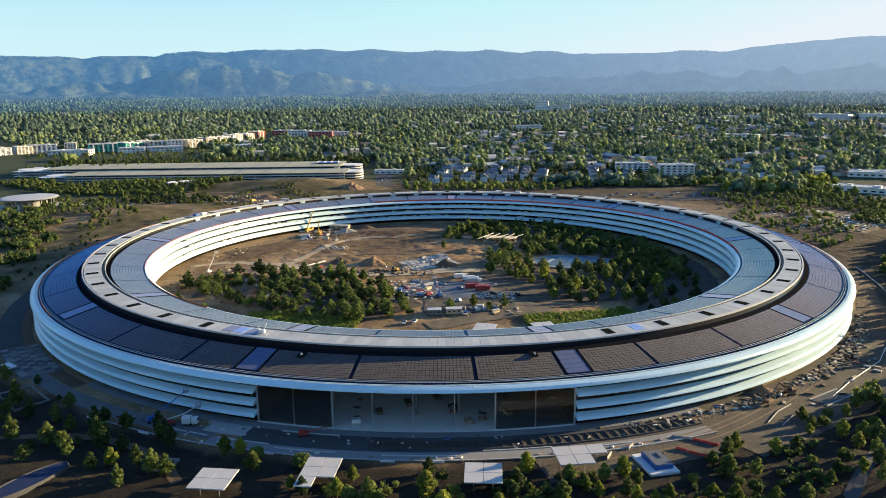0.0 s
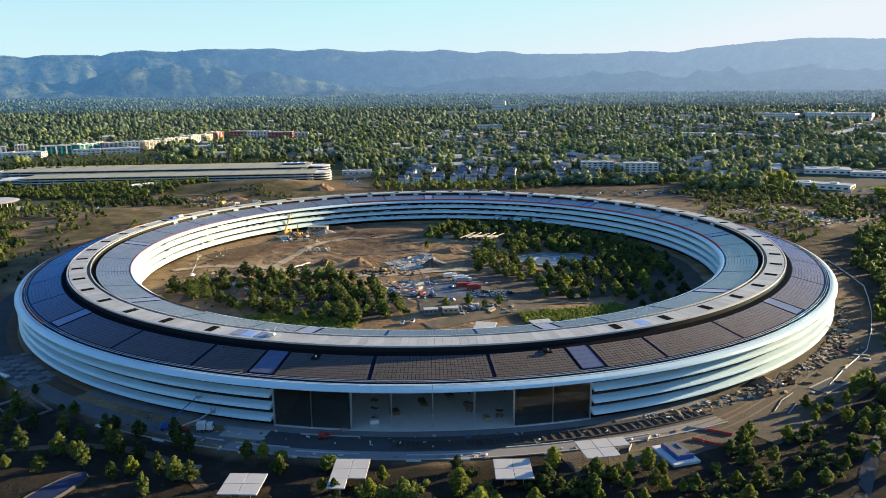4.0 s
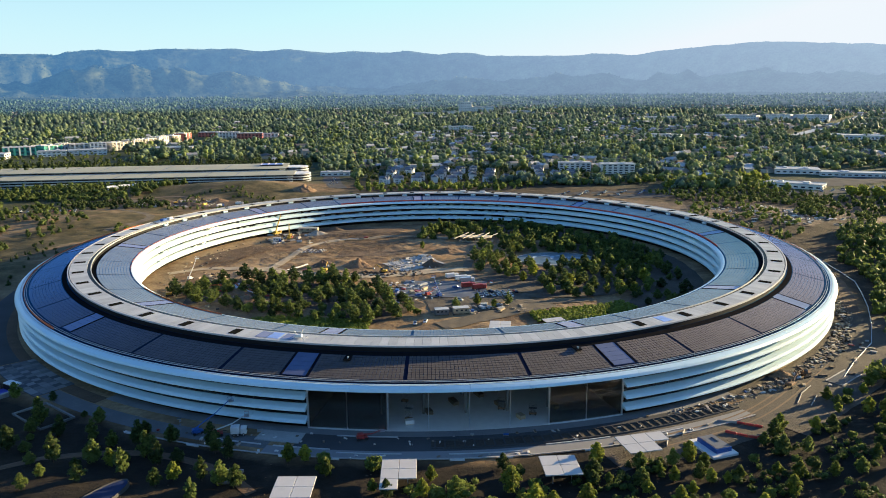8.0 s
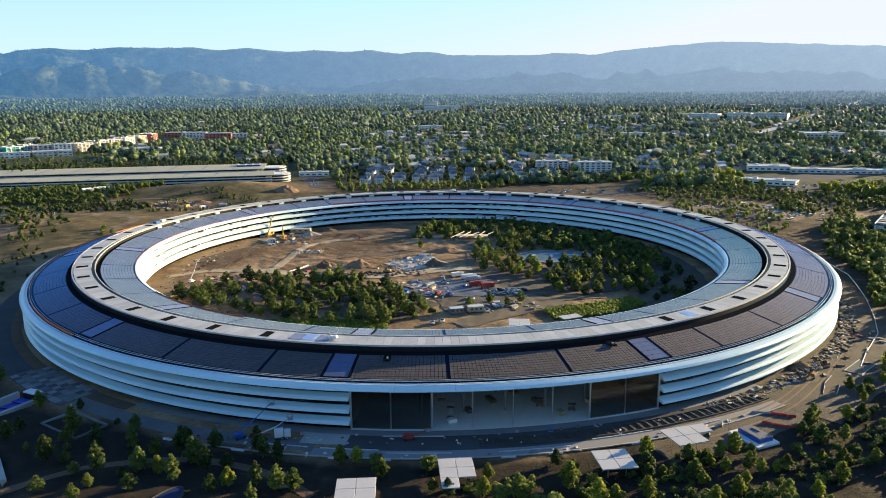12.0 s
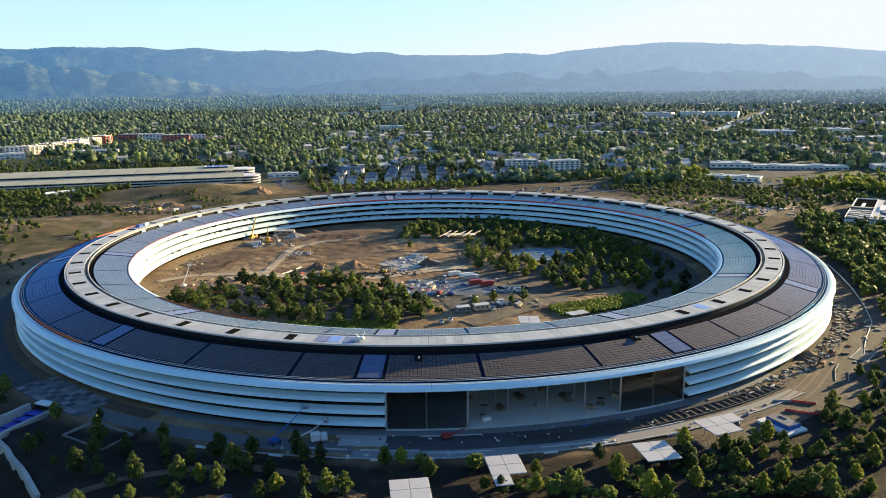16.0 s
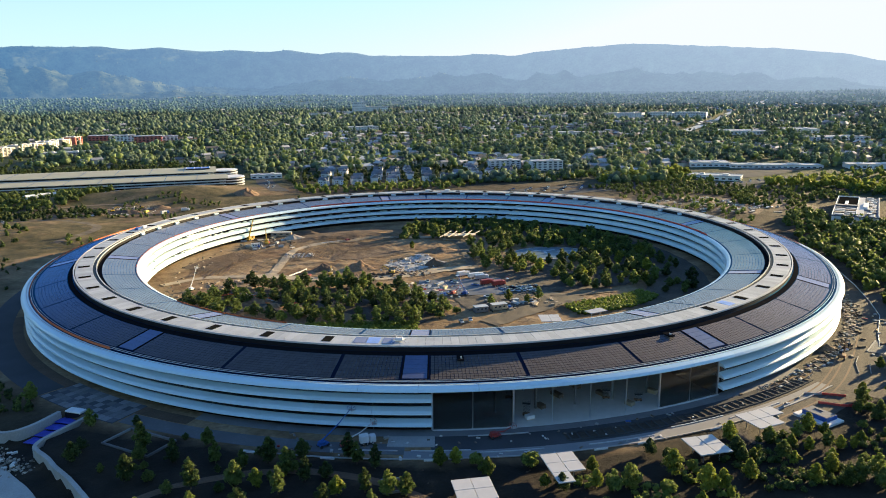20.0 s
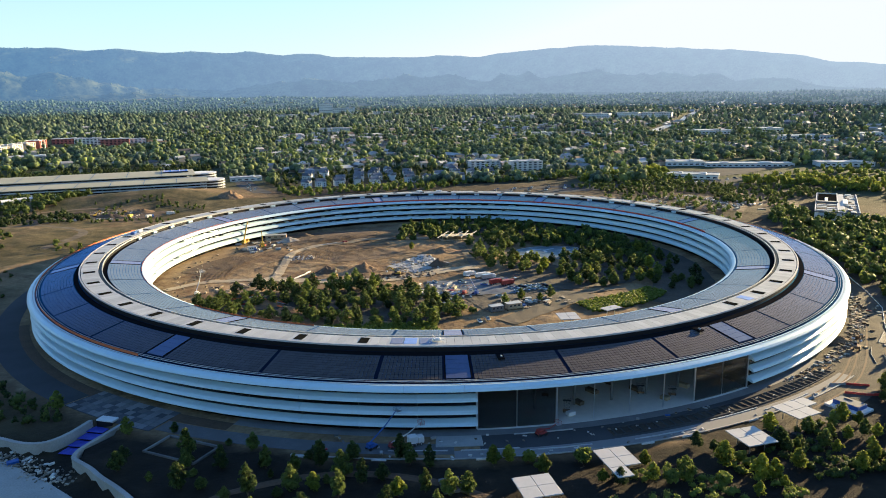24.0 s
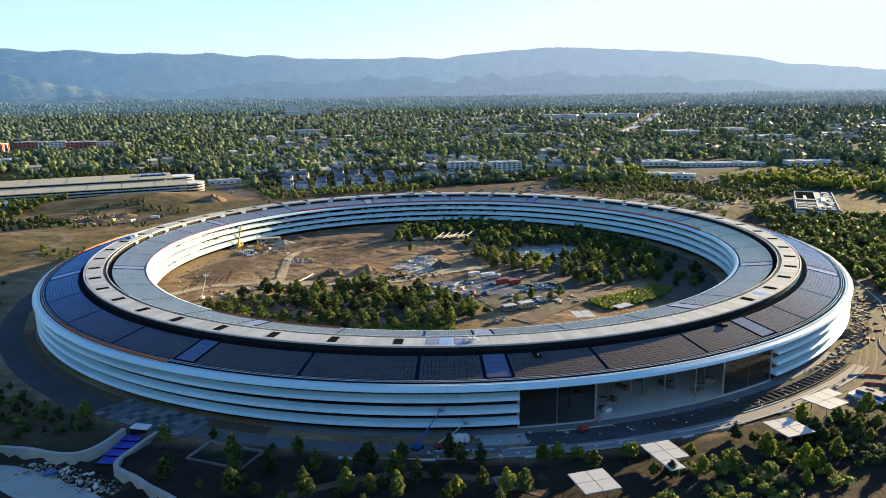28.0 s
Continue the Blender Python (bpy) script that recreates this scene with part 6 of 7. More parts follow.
# ---- canopies, cabins and machines ----
def canopy(label, cells, size, at, rz=0.0):
    """Flat pale canopy of square panels on thin posts."""
    ob = thing("garden_canopy", label, "canopy", at, rz, "canopies before the entrance")
    me = bpy.data.meshes.new("roof_panel")
    bm = boxes(((size[0] - 0.12, size[1] - 0.12, 0.35), (0, 0, 0), (0, 0, 0), 0.06))
    bm.to_mesh(me)
    bm.free()
    me.materials.append(M_PALE)
    for i, j in cells:
        link("roof_panel", me, ob, pose((i + 0.5) * size[0], -(j + 0.5) * size[1], 4.0))
        part("post", tube(bmesh.new(), ((i + 0.5) * size[0], -(j + 0.5) * size[1], -1.2), ((i + 0.5) * size[0], -(j + 0.5) * size[1], 3.85), 0.14, 8), M_STEEL, ob)
    return ob


canopy("square pale canopy of four panels in the dirt", [(0, 0), (1, 0), (0, 1), (1, 1)], (5.6, 5.6), (-58.8, -260, land(-53, -266)), -4)
canopy("L-shaped pale canopy of five panels in the dirt", [(0, 0), (1, 0), (0, 1), (1, 1), (0, 2)], (5.2, 5.5), (-29.2, -252.6, land(-24, -262)), -3)
canopy("square pale canopy of four panels beside trees", [(0, 0), (1, 0), (0, 1), (1, 1)], (5.5, 5.7), (17.6, -254, land(23, -260)), -1)
canopy("stepped pale canopy of five panels near the walk", [(0, 0), (1, 0), (2, 0), (1, 1), (0, 1)], (5.4, 5.6), (43.8, -244.6, land(52, -250)), 9)
canopy("square pale canopy by the inner foot of the ring", [(0, 0), (1, 0), (0, 1), (1, 1)], (5.0, 5.4), (21.5, -123.5, land(27, -129)), -12)
canopy("low pale canopy beside the shrub bed", [(0, 0), (1, 0)], (5.2, 5.6), (46.5, -122.5, land(52, -126)), 14)
pool = thing("blue_site_cabin", "blue flat-roofed kiosk on a white plinth", "kiosk", (75, -247.4, 0.1), -75)
part("plinth", boxes(((12.6, 9.4, 0.9), (0, 0, 0.45), (0, 0, 0), 0.12)), M_WHITE, pool, "white plinth")
part("wall", boxes(((9.0, 5.8, 1.8), (0, 0.5, 1.4))), M_BLUE, pool, "bright blue sheeting")
part("roof", boxes(((8.5, 5.3, 0.2), (0, 0.5, 2.36)), ((3, 0.4, 0.3), (-1, 1.5, 2.6))), M_SHED, pool)


M_REDNET = material("bright_red_plastic", (0.50, 0.045, 0.035), 0.6, var=0.2)


def barrier(label, pts, mat, h=1.0, name="barrier", cat="barrier"):
    ob = thing(name, label, cat)
    for a, b in zip(pts, pts[1:]):
        a, b = Vector((*a, 0)), Vector((*b, 0))
        n = max(1, round((b - a).length / 3.2))
        for i in range(n):
            p = a + (b - a) * (i + 0.5) / n
            ang = math.degrees(math.atan2(b.y - a.y, b.x - a.x))
            part("barrier_section", boxes((((b - a).length / n * 0.97, 0.28, h), (0, 0, h / 2), (0, 0, 0), 0.08)), mat, ob, m=pose(p.x, p.y, land(p.x, p.y) - 0.05, 0, 0, ang))
    return ob


barrier("red plastic barrier round a dug pit", [(84, -237), (90, -241), (95, -243)], M_REDNET, 1.0)
barrier("red plastic barrier round a dug pit", [(91, -231), (98, -235)], M_REDNET, 1.0)
barrier("white board fence round a dug pit", [(80, -232), (85, -229), (91, -231)], M_CONC, 0.9)
barrier("pale leaning boards beside the kiosk", [(69, -238), (71, -235)], M_CONC, 1.2)
barrier("pale leaning boards beside the kiosk", [(61, -245), (63, -241)], M_CONC, 1.4)
fence_pts = [(262, 5), (256, -25), (248, -58), (236, -82), (222, -108), (204, -137), (188, -160), (165, -182), (152, -196)]
barrier("wavy pale silt fence along the slope", fence_pts, M_WHITE, 0.6, "silt_fence", "fence")
barrier("row of pale concrete barriers by the haul road", [(120, -218), (127, -209), (134, -203)], M_CONC, 0.6)
barrier("row of pale concrete barriers by the haul road", [(124, -220), (131, -212)], M_CONC, 0.6)
for a in (-118, -112, -104.5, -101, -97.2, -92, -88.5, -82, -77):
    p, q = polar(247.6, a), polar(247.6, a + 1.1)
    barrier("long white concrete kerb block on the walk", [tuple(p[:2]), tuple(q[:2])], M_WHITE, 0.7, "kerb_block", "kerb")
apron("kerb_walk", "low pale concrete kerb along the entrance walk", 246.7, 247.2, -118, -66, M_CONC, 0.5, "kerb")
apron("pavement_platform", "pale raised slab before the end of the fins", 231.8, 238.8, -107.4, -103.7, M_CONC, 0.35)
for r, a0, a1 in ((241.2, -111, -106.5), (241.3, -105.5, -101), (243.2, -100.4, -95.5), (231.8, -101, -96), (243.6, -92, -86.5), (240.9, -84.5, -79.2), (243.4, -79, -73)):
    apron("kerb_board", "long pale concrete edge on the entrance walk", r, r + 0.4, a0, a1, M_PALE, 0.4, "kerb")
# foundation frame before the entrance: two long beams and many cross beams
frame_thing = thing("foundation_frame", "long curved dark trench frame with cross beams", "foundation")
for r in (234.2, 239.6):
    link("long_beam", mesh("long_beam", *sweep([(r, 0.02), (r + 0.4, 0.02), (r + 0.4, 0.55), (r, 0.55)], -93.3, -66, 24), M_ASPH), frame_thing)
me_cross = mesh("cross_beam", *sweep([(234.6, 0.02), (239.6, 0.02), (239.6, 0.45), (234.6, 0.45)], -0.05, 0.05, 1), M_ASPH)
for i in range(35):
    link("cross_beam", me_cross, frame_thing, spin(-93 + i * 0.78))
link("trench_floor", mesh("trench_floor", *sweep([(234.8, -0.2), (239.6, -0.2), (239.6, 0.09), (234.8, 0.09)], -93.3, -66, 24), M_SOIL_SHADE), frame_thing)


def wheel(bm, x, y, r, w, k=1.0):
    tube(bm, (x, y - w / 2, r), (x, y + w / 2, r), r * k, 14)
    return bm


M_RUST = material("rusty_machine_paint", (0.20, 0.11, 0.055), 0.8, var=0.4, scale=0.6, fine=4)


def boom_lift(label, at, rz, mat, reach, rise, arm=None):
    ob = thing("boom_lift", label, "boom lift", at, rz)
    part("chassis", boxes(((3.6, 2.0, 0.7), (0, 0, 0.9), (0, 0, 0), 0.12), ((2.2, 1.8, 0.9), (-0.5, 0, 1.7), (0, 0, 0), 0.15)), mat, ob)
    for x in (-1.3, 1.3):
        for y in (-1.05, 1.05):
            part("wheel", wheel(bmesh.new(), x, y, 0.5, 0.4), M_RUBBER, ob)
    part("boom", tube(bmesh.new(), (-1, 0, 2.0), (reach * 0.55, 0, rise * 0.62), 0.24, 6), arm or mat, ob)
    part("jib", tube(bmesh.new(), (reach * 0.55, 0, rise * 0.62), (reach, 0, rise), 0.17, 6), arm or mat, ob)
    basket = part("basket", boxes(((1.6, 2.2, 0.12), (reach + 0.7, 0, rise - 0.2))), M_STEEL, ob)
    for y in (-1.05, 1.05):
        part("basket_rail", boxes(((1.6, 0.07, 0.07), (reach + 0.7, y, rise + 0.9))), mat, basket)
    for x in (-0.75, 0.75):
        part("basket_rail", boxes(((0.07, 2.2, 0.07), (reach + 0.7 + x, 0, rise + 0.9))), mat, basket)
        for y in (-1.05, 1.05):
            part("basket_post", boxes(((0.07, 0.07, 1.1), (reach + 0.7 + x, y, rise + 0.35))), mat, basket)
    return ob


def excavator(label, at, rz, mat=None):
    mat = mat or M_YELLOW
    ob = thing("excavator", label, "excavator", at, rz)
    for y in (-1.2, 1.2):
        part("track", boxes(((4.0, 0.6, 0.9), (0, y, 0.45), (0, 0, 0), 0.25)), M_RUBBER, ob)
    part("body", boxes(((3.4, 2.6, 1.2), (-0.5, 0, 1.6), (0, 0, 0), 0.18)), mat, ob)
    part("cab", boxes(((1.5, 1.1, 1.6), (0.8, 0.8, 2.4), (0, 0, 0), 0.15)), M_WINDOW, ob)
    part("boom", boxes(((4.6, 0.4, 0.55), (2.9, -0.2, 3.9), (0, -35, 0), 0.1)), mat, ob)
    part("stick", boxes(((3.2, 0.35, 0.4), (5.6, -0.2, 4.0), (0, 55, 0), 0.08)), mat, ob)
    part("bucket", boxes(((1.1, 1.2, 1.0), (6.4, -0.2, 2.3), (0, 30, 0), 0.2)), M_STEEL, ob)
    return ob


def crane(label, at, rz, length, tilt, mat=None):
    mat = mat or M_YELLOW
    ob = thing("mobile_crane", label, "crane", at, rz)
    part("carrier", boxes(((9, 2.8, 1.1), (0, 0, 1.1), (0, 0, 0), 0.15), ((2, 2.6, 1.4), (3.8, 0, 2.2), (0, 0, 0), 0.2)), mat, ob)
    for x in (-3.5, -2, 2, 3.5):
        for y in (-1.3, 1.3):
            part("hub", wheel(bmesh.new(), x, y, 0.65, 0.54, 0.55), M_STEEL, part("wheel", wheel(bmesh.new(), x, y, 0.65, 0.5), M_RUBBER, ob))
    part("turret", boxes(((3.2, 2.4, 1.5), (-1.5, 0, 2.5), (0, 0, 0), 0.2)), mat, ob)
    tip = Vector((math.cos(radians(tilt)), 0, math.sin(radians(tilt))))
    base = Vector((-1.5, 0, 3))
    part("boom", tube(bmesh.new(), base, base + tip * length * 0.6, 0.5, 6), mat, ob)
    part("boom_tip", tube(bmesh.new(), base + tip * length * 0.55, base + tip * length, 0.33, 6), mat, ob)
    part("hook_line", tube(bmesh.new(), base + tip * length, base + tip * length - Vector((0, 0, length * 0.5)), 0.05, 5), M_DARK, ob)
    return ob


def truck(label, at, rz, cab, bed, length=8.5):
    ob = thing("truck", label, "truck", at, rz)
    part("cab", boxes(((2.1, 2.4, 2.3), (length / 2 - 1.1, 0, 1.75), (0, 0, 0), 0.25)), cab, ob)
    part("windscreen", boxes(((0.1, 2.0, 0.8), (length / 2 - 0.02, 0, 2.2))), M_WINDOW, ob)
    part("cargo_box", boxes(((length - 2.6, 2.5, 2.4), (-1.1, 0, 2.1), (0, 0, 0), 0.1)), bed, ob)
    part("chassis", boxes(((length - 0.3, 1.2, 0.4), (0, 0, 0.7))), M_RUBBER, ob)
    for x in (length / 2 - 1.2, -length / 2 + 1.2, -length / 2 + 2.5):
        for y in (-1.05, 1.05):
            part("hub", wheel(bmesh.new(), x, y, 0.5, 0.39, 0.55), M_STEEL, part("wheel", wheel(bmesh.new(), x, y, 0.5, 0.35), M_RUBBER, ob))
    return ob


def car_parts(mat):
    b = boxes(((4.5, 1.8, 0.7), (0, 0, 0.65), (0, 0, 0), 0.18))
    c = boxes(((2.5, 1.6, 0.6), (-0.2, 0, 1.25), (0, 0, 0), 0.1, 0.8))
    return b, c


CARS = []
for mt in (M_WHITE, M_ROOF, M_STEEL, M_RED, M_BLUE):
    meshes = []
    for nm, bm, m in (("body", car_parts(mt)[0], mt), ("cabin", car_parts(mt)[1], M_WINDOW)):
        me = bpy.data.meshes.new(nm)
        bm.to_mesh(me)
        bm.free()
        me.materials.append(m)
        meshes.append(me)
    CARS.append(meshes)
WHEEL = bpy.data.meshes.new("wheel")
bm = wheel(bmesh.new(), 0, 0, 0.33, 0.24)
bm.to_mesh(WHEEL)
bm.free()
WHEEL.materials.append(M_RUBBER)
RIM = bpy.data.meshes.new("rim")
bm = wheel(bmesh.new(), 0, 0, 0.33, 0.26)
bmesh.ops.scale(bm, verts=bm.verts, vec=(0.6, 1, 0.6), space=pose(0, 0, -0.33))
bm.to_mesh(RIM)
bm.free()
RIM.materials.append(M_STEEL)
CAR_LABEL = ("white parked car on dusty ground", "black parked car on dusty ground", "silver parked car on dusty ground", "red parked car on dusty ground", "blue parked car on dusty ground")


def car(x, y, rz, k, group):
    ob = thing("car", CAR_LABEL[k], "car", (x, y, land(x, y) + 0.12), rz, group)
    link("body", CARS[k][0], ob)
    link("cabin", CARS[k][1], ob)
    for px in (-1.4, 1.4):
        for py in (-0.85, 0.85):
            tyre = link("wheel", WHEEL, ob, pose(px, py, 0))
            if math.hypot(x, y) < 200:
                link("rim", RIM, tyre)
    return ob


def crate(label, at, size, rz, mat, name="crate", cat="crate"):
    ob = thing(name, label, cat, at, rz)
    sx, sy, sz = size
    part("load", boxes(((sx, sy, sz - 0.25), (0, 0, 0.25 + (sz - 0.25) / 2), (0, 0, 0), 0.06)), mat, ob)
    part("skid", boxes(((sx, 0.2, 0.25), (0, sy * 0.35, 0.125)), ((sx, 0.2, 0.25), (0, -sy * 0.35, 0.125))), M_TIMBER, ob)
    return ob


def cabin(label, at, size, rz, mat):
    ob = thing("site_cabin", label, "cabin", at, rz)
    sx, sy, sz = size
    part("body", boxes(((sx, sy, sz), (0, 0, 0.3 + sz / 2), (0, 0, 0), 0.08)), mat, ob)
    part("roof", boxes(((sx + 0.3, sy + 0.3, 0.15), (0, 0, 0.38 + sz))), M_RIM, ob)
    for i in range(3):
        part("window", boxes(((sx * 0.14, 0.1, 0.8), (-sx * 0.3 + i * sx * 0.3, -sy / 2, 0.3 + sz * 0.6))), M_WINDOW, ob)
    part("skid", boxes(((sx, sy * 0.8, 0.3), (0, 0, 0.15))), M_RUBBER, ob)
    return ob


def at(x, y, lift=0.1):
    return (x, y, land(x, y) + lift)


boom_lift("blue boom lift raised towards the facade", at(-91, -222), 30, M_BLUE, 11, 9)
boom_lift("red boom lift with raised pale arm", at(-84, -224), 12, M_RED, 9, 6, M_PALE)
boom_lift("blue boom lift in the courtyard yard", at(1, -66), 120, M_BLUE, 5, 10)
boom_lift("red boom lift folded in the courtyard yard", at(-5, -64), 40, M_RED, 5, 3)
boom_lift("red boom lift folded in the courtyard yard", at(27, -48), 10, M_RED, 5, 2.5)
boom_lift("pale boom lift by the inner facade", at(-148, -12), 60, M_WHITE, 6, 12)
boom_lift("orange lift beside the entrance glass", at(-36, -231), 10, M_RED, 6, 2.5)
truck("small white site truck beside the lifts", at(-77, -224), 5, M_WHITE, M_WHITE, 5.5)
truck("red flatbed truck in the courtyard yard", at(19, -50), 15, M_RED, M_RED)
truck("red flatbed truck in the courtyard yard", at(25, -54), 15, M_RED, M_RED)
truck("white box truck at the yard edge", at(12, -24), 20, M_WHITE, M_WHITE)
truck("white box truck at the yard edge", at(18, -31), 10, M_WHITE, M_WHITE, 10)
truck("blue-grey box truck at the yard edge", at(20, -36), 10, M_WHITE, M_STEEL, 9)
excavator("yellow excavator on the haul road", at(-67, 0), 80)
excavator("yellow excavator at a spoil heap", at(-30, -8), 160)
excavator("rust-brown excavator working by the foot of the ring", at(126, -203), 35, M_RUST)
excavator("rust-brown excavator working by the foot of the ring", at(137, -194), 200, M_RUST)
excavator("yellow excavator at the edge of the courtyard", at(-150, -48), 20)
crane("yellow mobile crane with raised boom", at(-116, 128), 60, 16, 60)
crane("small yellow crane with upright boom", at(-104, 112), 90, 9, 80)
cabin("tan site cabin beside stacked timber", at(10, -98), (8, 4, 2.8), 5, M_TIMBER)
cabin("grey site cabin beside stacked timber", at(0, -99), (7, 4, 2.8), 5, M_PAVE)
cabin("white site cabin before the inner facade", at(-112, 100), (6, 3, 2.6), 10, M_WHITE)
cabin("tan timber store before the inner facade", at(-92, 138), (16, 6, 3), -8, M_TIMBER)
# half-built timber frame
tf = thing("timber_frame_building", "half-built raw timber frame with long rafters", "building site", at(40, 84), -12)
part("floor_plate", boxes(((26, 9, 0.4), (0, 0, 0.3))), M_TIMBER, tf)
part("deck", boxes(((24, 8, 0.35), (0, 0.5, 3.5))), M_PALETIMBER, tf, "pale new plywood deck")
for i in range(7):
    part("post", boxes(((0.45, 0.45, 3.2), (-11.4 + i * 3.8, -3.2, 1.9))), M_TIMBER, tf)
    part("post", boxes(((0.45, 0.45, 3.2), (-11.4 + i * 3.8, 4.2, 1.9))), M_TIMBER, tf)
for i in range(5):
    part("rafter", boxes(((0.55, 17, 0.5), (-11 + i * 5.6, -0.5, 4.3), (7 - 2 * (i % 3), 0, -34 + 7 * (i % 2)))), M_PALETIMBER, tf)
part("wall_panel", boxes(((20, 0.4, 2.6), (1, 4.6, 1.8))), M_TIMBER, tf)
# stacks and loads lying about
MATS = (M_PALE, M_CONC, M_TIMBER, M_PAVE, M_BARK, M_RIM)
NAMES = ("white sheeted pallet", "grey concrete block stack", "stack of raw timber planks", "grey sheeted pallet", "stack of dark weathered boards", "pale board stack")


def loose(n, spot, label, big, mat=None):
    """Far loads and boards, joined: too many and too small to count."""
    bm = bmesh.new()
    for _ in range(n):
        x, y = spot()
        box(bm, (r7.uniform(1.2, 4.2) * big, r7.uniform(0.8, 2.0) * big, r7.uniform(0.6, 1.5) * big), (x, y, land(x, y) + 0.3), (0, 0, r7.uniform(0, 180)), 0.08)
    me = bpy.data.meshes.new("building_material")
    bm.to_mesh(me)
    bm.free()
    me.materials.append(mat or M_LOOSE)
    tagged(new("building_material", me), label, "building material", kind="stuff")


M_SCRAP = material("brown_site_scrap", (0.34, 0.27, 0.19), 0.85, col2=(0.05, 0.04, 0.03), island=1.1)
M_LOOSE = material("mixed_building_material", (0.55, 0.52, 0.47), 0.8, col2=(0.16, 0.13, 0.10), island=1.2)


def stacks(n, spot, where, big=1.0, blue=0.04, kinds=(0, 1, 2, 3, 4, 5)):
    for _ in range(n):
        x, y = spot()
        k = r7.choice(kinds)
        mt, nm = MATS[k], NAMES[k]
        q = r7.random()
        if q < blue:
            mt, nm = M_BLUE, "blue sheeted pallet"
        elif q < blue * 1.8:
            mt, nm = M_RED, "red plastic bin"
        crate(nm + " " + where, at(x, y, -0.05), (r7.uniform(1.2, 4.2) * big, r7.uniform(0.8, 2.0) * big, r7.uniform(0.6, 1.5) * big), r7.uniform(0, 180), mt)


def in_arc(r0, r1, a0, a1):
    return lambda: tuple(polar(r7.uniform(r0, r1), r7.uniform(a0, a1))[:2])


def in_box(x0, x1, y0, y1):
    return lambda: (r7.uniform(x0, x1), r7.uniform(y0, y1))


stacks(60, in_arc(231.5, 237, -66, -30), "by the foot of the ring", 0.65, 0.015, (1, 2, 2, 4, 4, 4))
stacks(18, in_arc(232, 246, -116, -104), "on the shaded forecourt", 0.55, 0.04, (1, 3, 4, 4))
stacks(12, in_arc(231, 233.8, -94, -70), "on the entrance forecourt", 0.5, 0.04, (1, 3, 4, 4))
stacks(52, in_box(-30, -4, -64, -38), "in the courtyard yard", 1.15, 0.1)
loose(70, in_box(-30, 4, -70, -30), "boards, pipes and small loads in the courtyard yard", 0.6)
stacks(18, in_box(6, 38, -100, -84), "by the site cabins", 1.3)
loose(40, in_box(4, 44, -102, -82), "boards and scrap round the site cabins", 0.8, M_SCRAP)
stacks(40, in_box(-128, -84, 88, 132), "near the crane", 1.2)
stacks(9, in_arc(150, 168, 150, 200), "by the inner facade", 0.7, 0.03, (1, 2, 4))
stacks(12, in_box(-145, -105, -32, 6), "on the courtyard dirt", 0.8, 0.04, (1, 2, 4))
loose(34, in_arc(231.5, 240, -108, -70), "small loads and boards on the forecourt", 0.35)
loose(40, in_arc(244.5, 247.5, -112, -68), "boards and blocks along the kerb of the walk", 0.4)
loose(80, in_arc(231, 236.5, -70, -30), "boards and debris along the foot of the ring", 0.5)
loose(170, in_arc(231.2, 235.5, -62, -24), "brown boards, pipes and scrap along the foot of the ring", 0.5, M_SCRAP)
loose(60, in_arc(232, 239, -50, -36), "heaped brown timber and scrap beside the haul road", 0.75, M_SCRAP)
loose(40, in_arc(150, 168, 120, 205), "loads and boards below the inner facade", 0.6, M_SCRAP)
loose(22, in_box(-26, 4, 0, 26), "loads lying on the broken slab", 1.0)
loose(34, in_box(-290, -210, 285, 330), "logs and loads on the dirt slope", 1.1)
loose(50, in_box(300, 370, 105, 190), "loads on the far building site", 1.6)
loose(90, in_box(272, 345, 118, 216), "boards, pipes and loads strewn over the far building site", 1.0)
for x, y in ((-205, -184), (-198, -190), (-191, -196), (-187, -203)):
    loose(9, in_box(x - 3, x + 3, y - 3, y + 3), "boards and bags lying in the tunnel cutting", 0.5)
crate("blue sheeted pallet in the tunnel cutting", (-200.5, -189.5, land(-200.5, -189.5)), (3.4, 2.2, 1.0), 20, M_BLUE)
stacks(16, in_arc(240, 250, -58, -40), "beside the haul road", 0.8, 0.02, (1, 2, 4))
for k in range(16):
    car(-385 + k * 4.2 + r7.uniform(-1, 1), 248 + (k % 3) * 5, 95 + r7.uniform(-8, 8), r7.choice((0, 0, 2, 3, 1)), "cars parked on the dirt slope")
for k in range(20):
    car(160 + k * 5.5 + r7.uniform(-1, 1), 318 + (k % 4) * 9, r7.uniform(60, 120), r7.choice((0, 1, 2, 0, 4)), "cars parked behind the ring")
for k in range(26):
    car(410 + k * 6.5 + r7.uniform(-2, 2), 296 + (k % 2) * 9 + k * 0.8, 80 + r7.uniform(-6, 6), r7.choice((0, 1, 2, 0, 2)), "cars parked before the roadside trees")
for k in range(9):
    car(-96 + r7.uniform(-7, 7), 425 + k * 11, 85 + r7.uniform(-15, 15), r7.choice((0, 1, 2, 0)), "cars parked beside the service road")
for k in range(14):
    car(315 + (k % 7) * 8, 130 + (k // 7) * 22 + r7.uniform(-2, 2), r7.uniform(20, 60), r7.choice((0, 1, 2, 0)), "cars parked on the far building site")
for k in range(13):
    car(24 + (k % 7) * 3.4, -62 - (k // 7) * 7 + r7.uniform(-1, 1), 100 + r7.uniform(-10, 10), r7.choice((2, 2, 0, 1)), "cars parked in the courtyard yard")
for k in range(10):
    car(-8 + r7.uniform(-14, 26), -70 + r7.uniform(-8, 40), r7.uniform(0, 180), r7.choice((0, 1, 2, 4)), "cars parked in the courtyard yard")
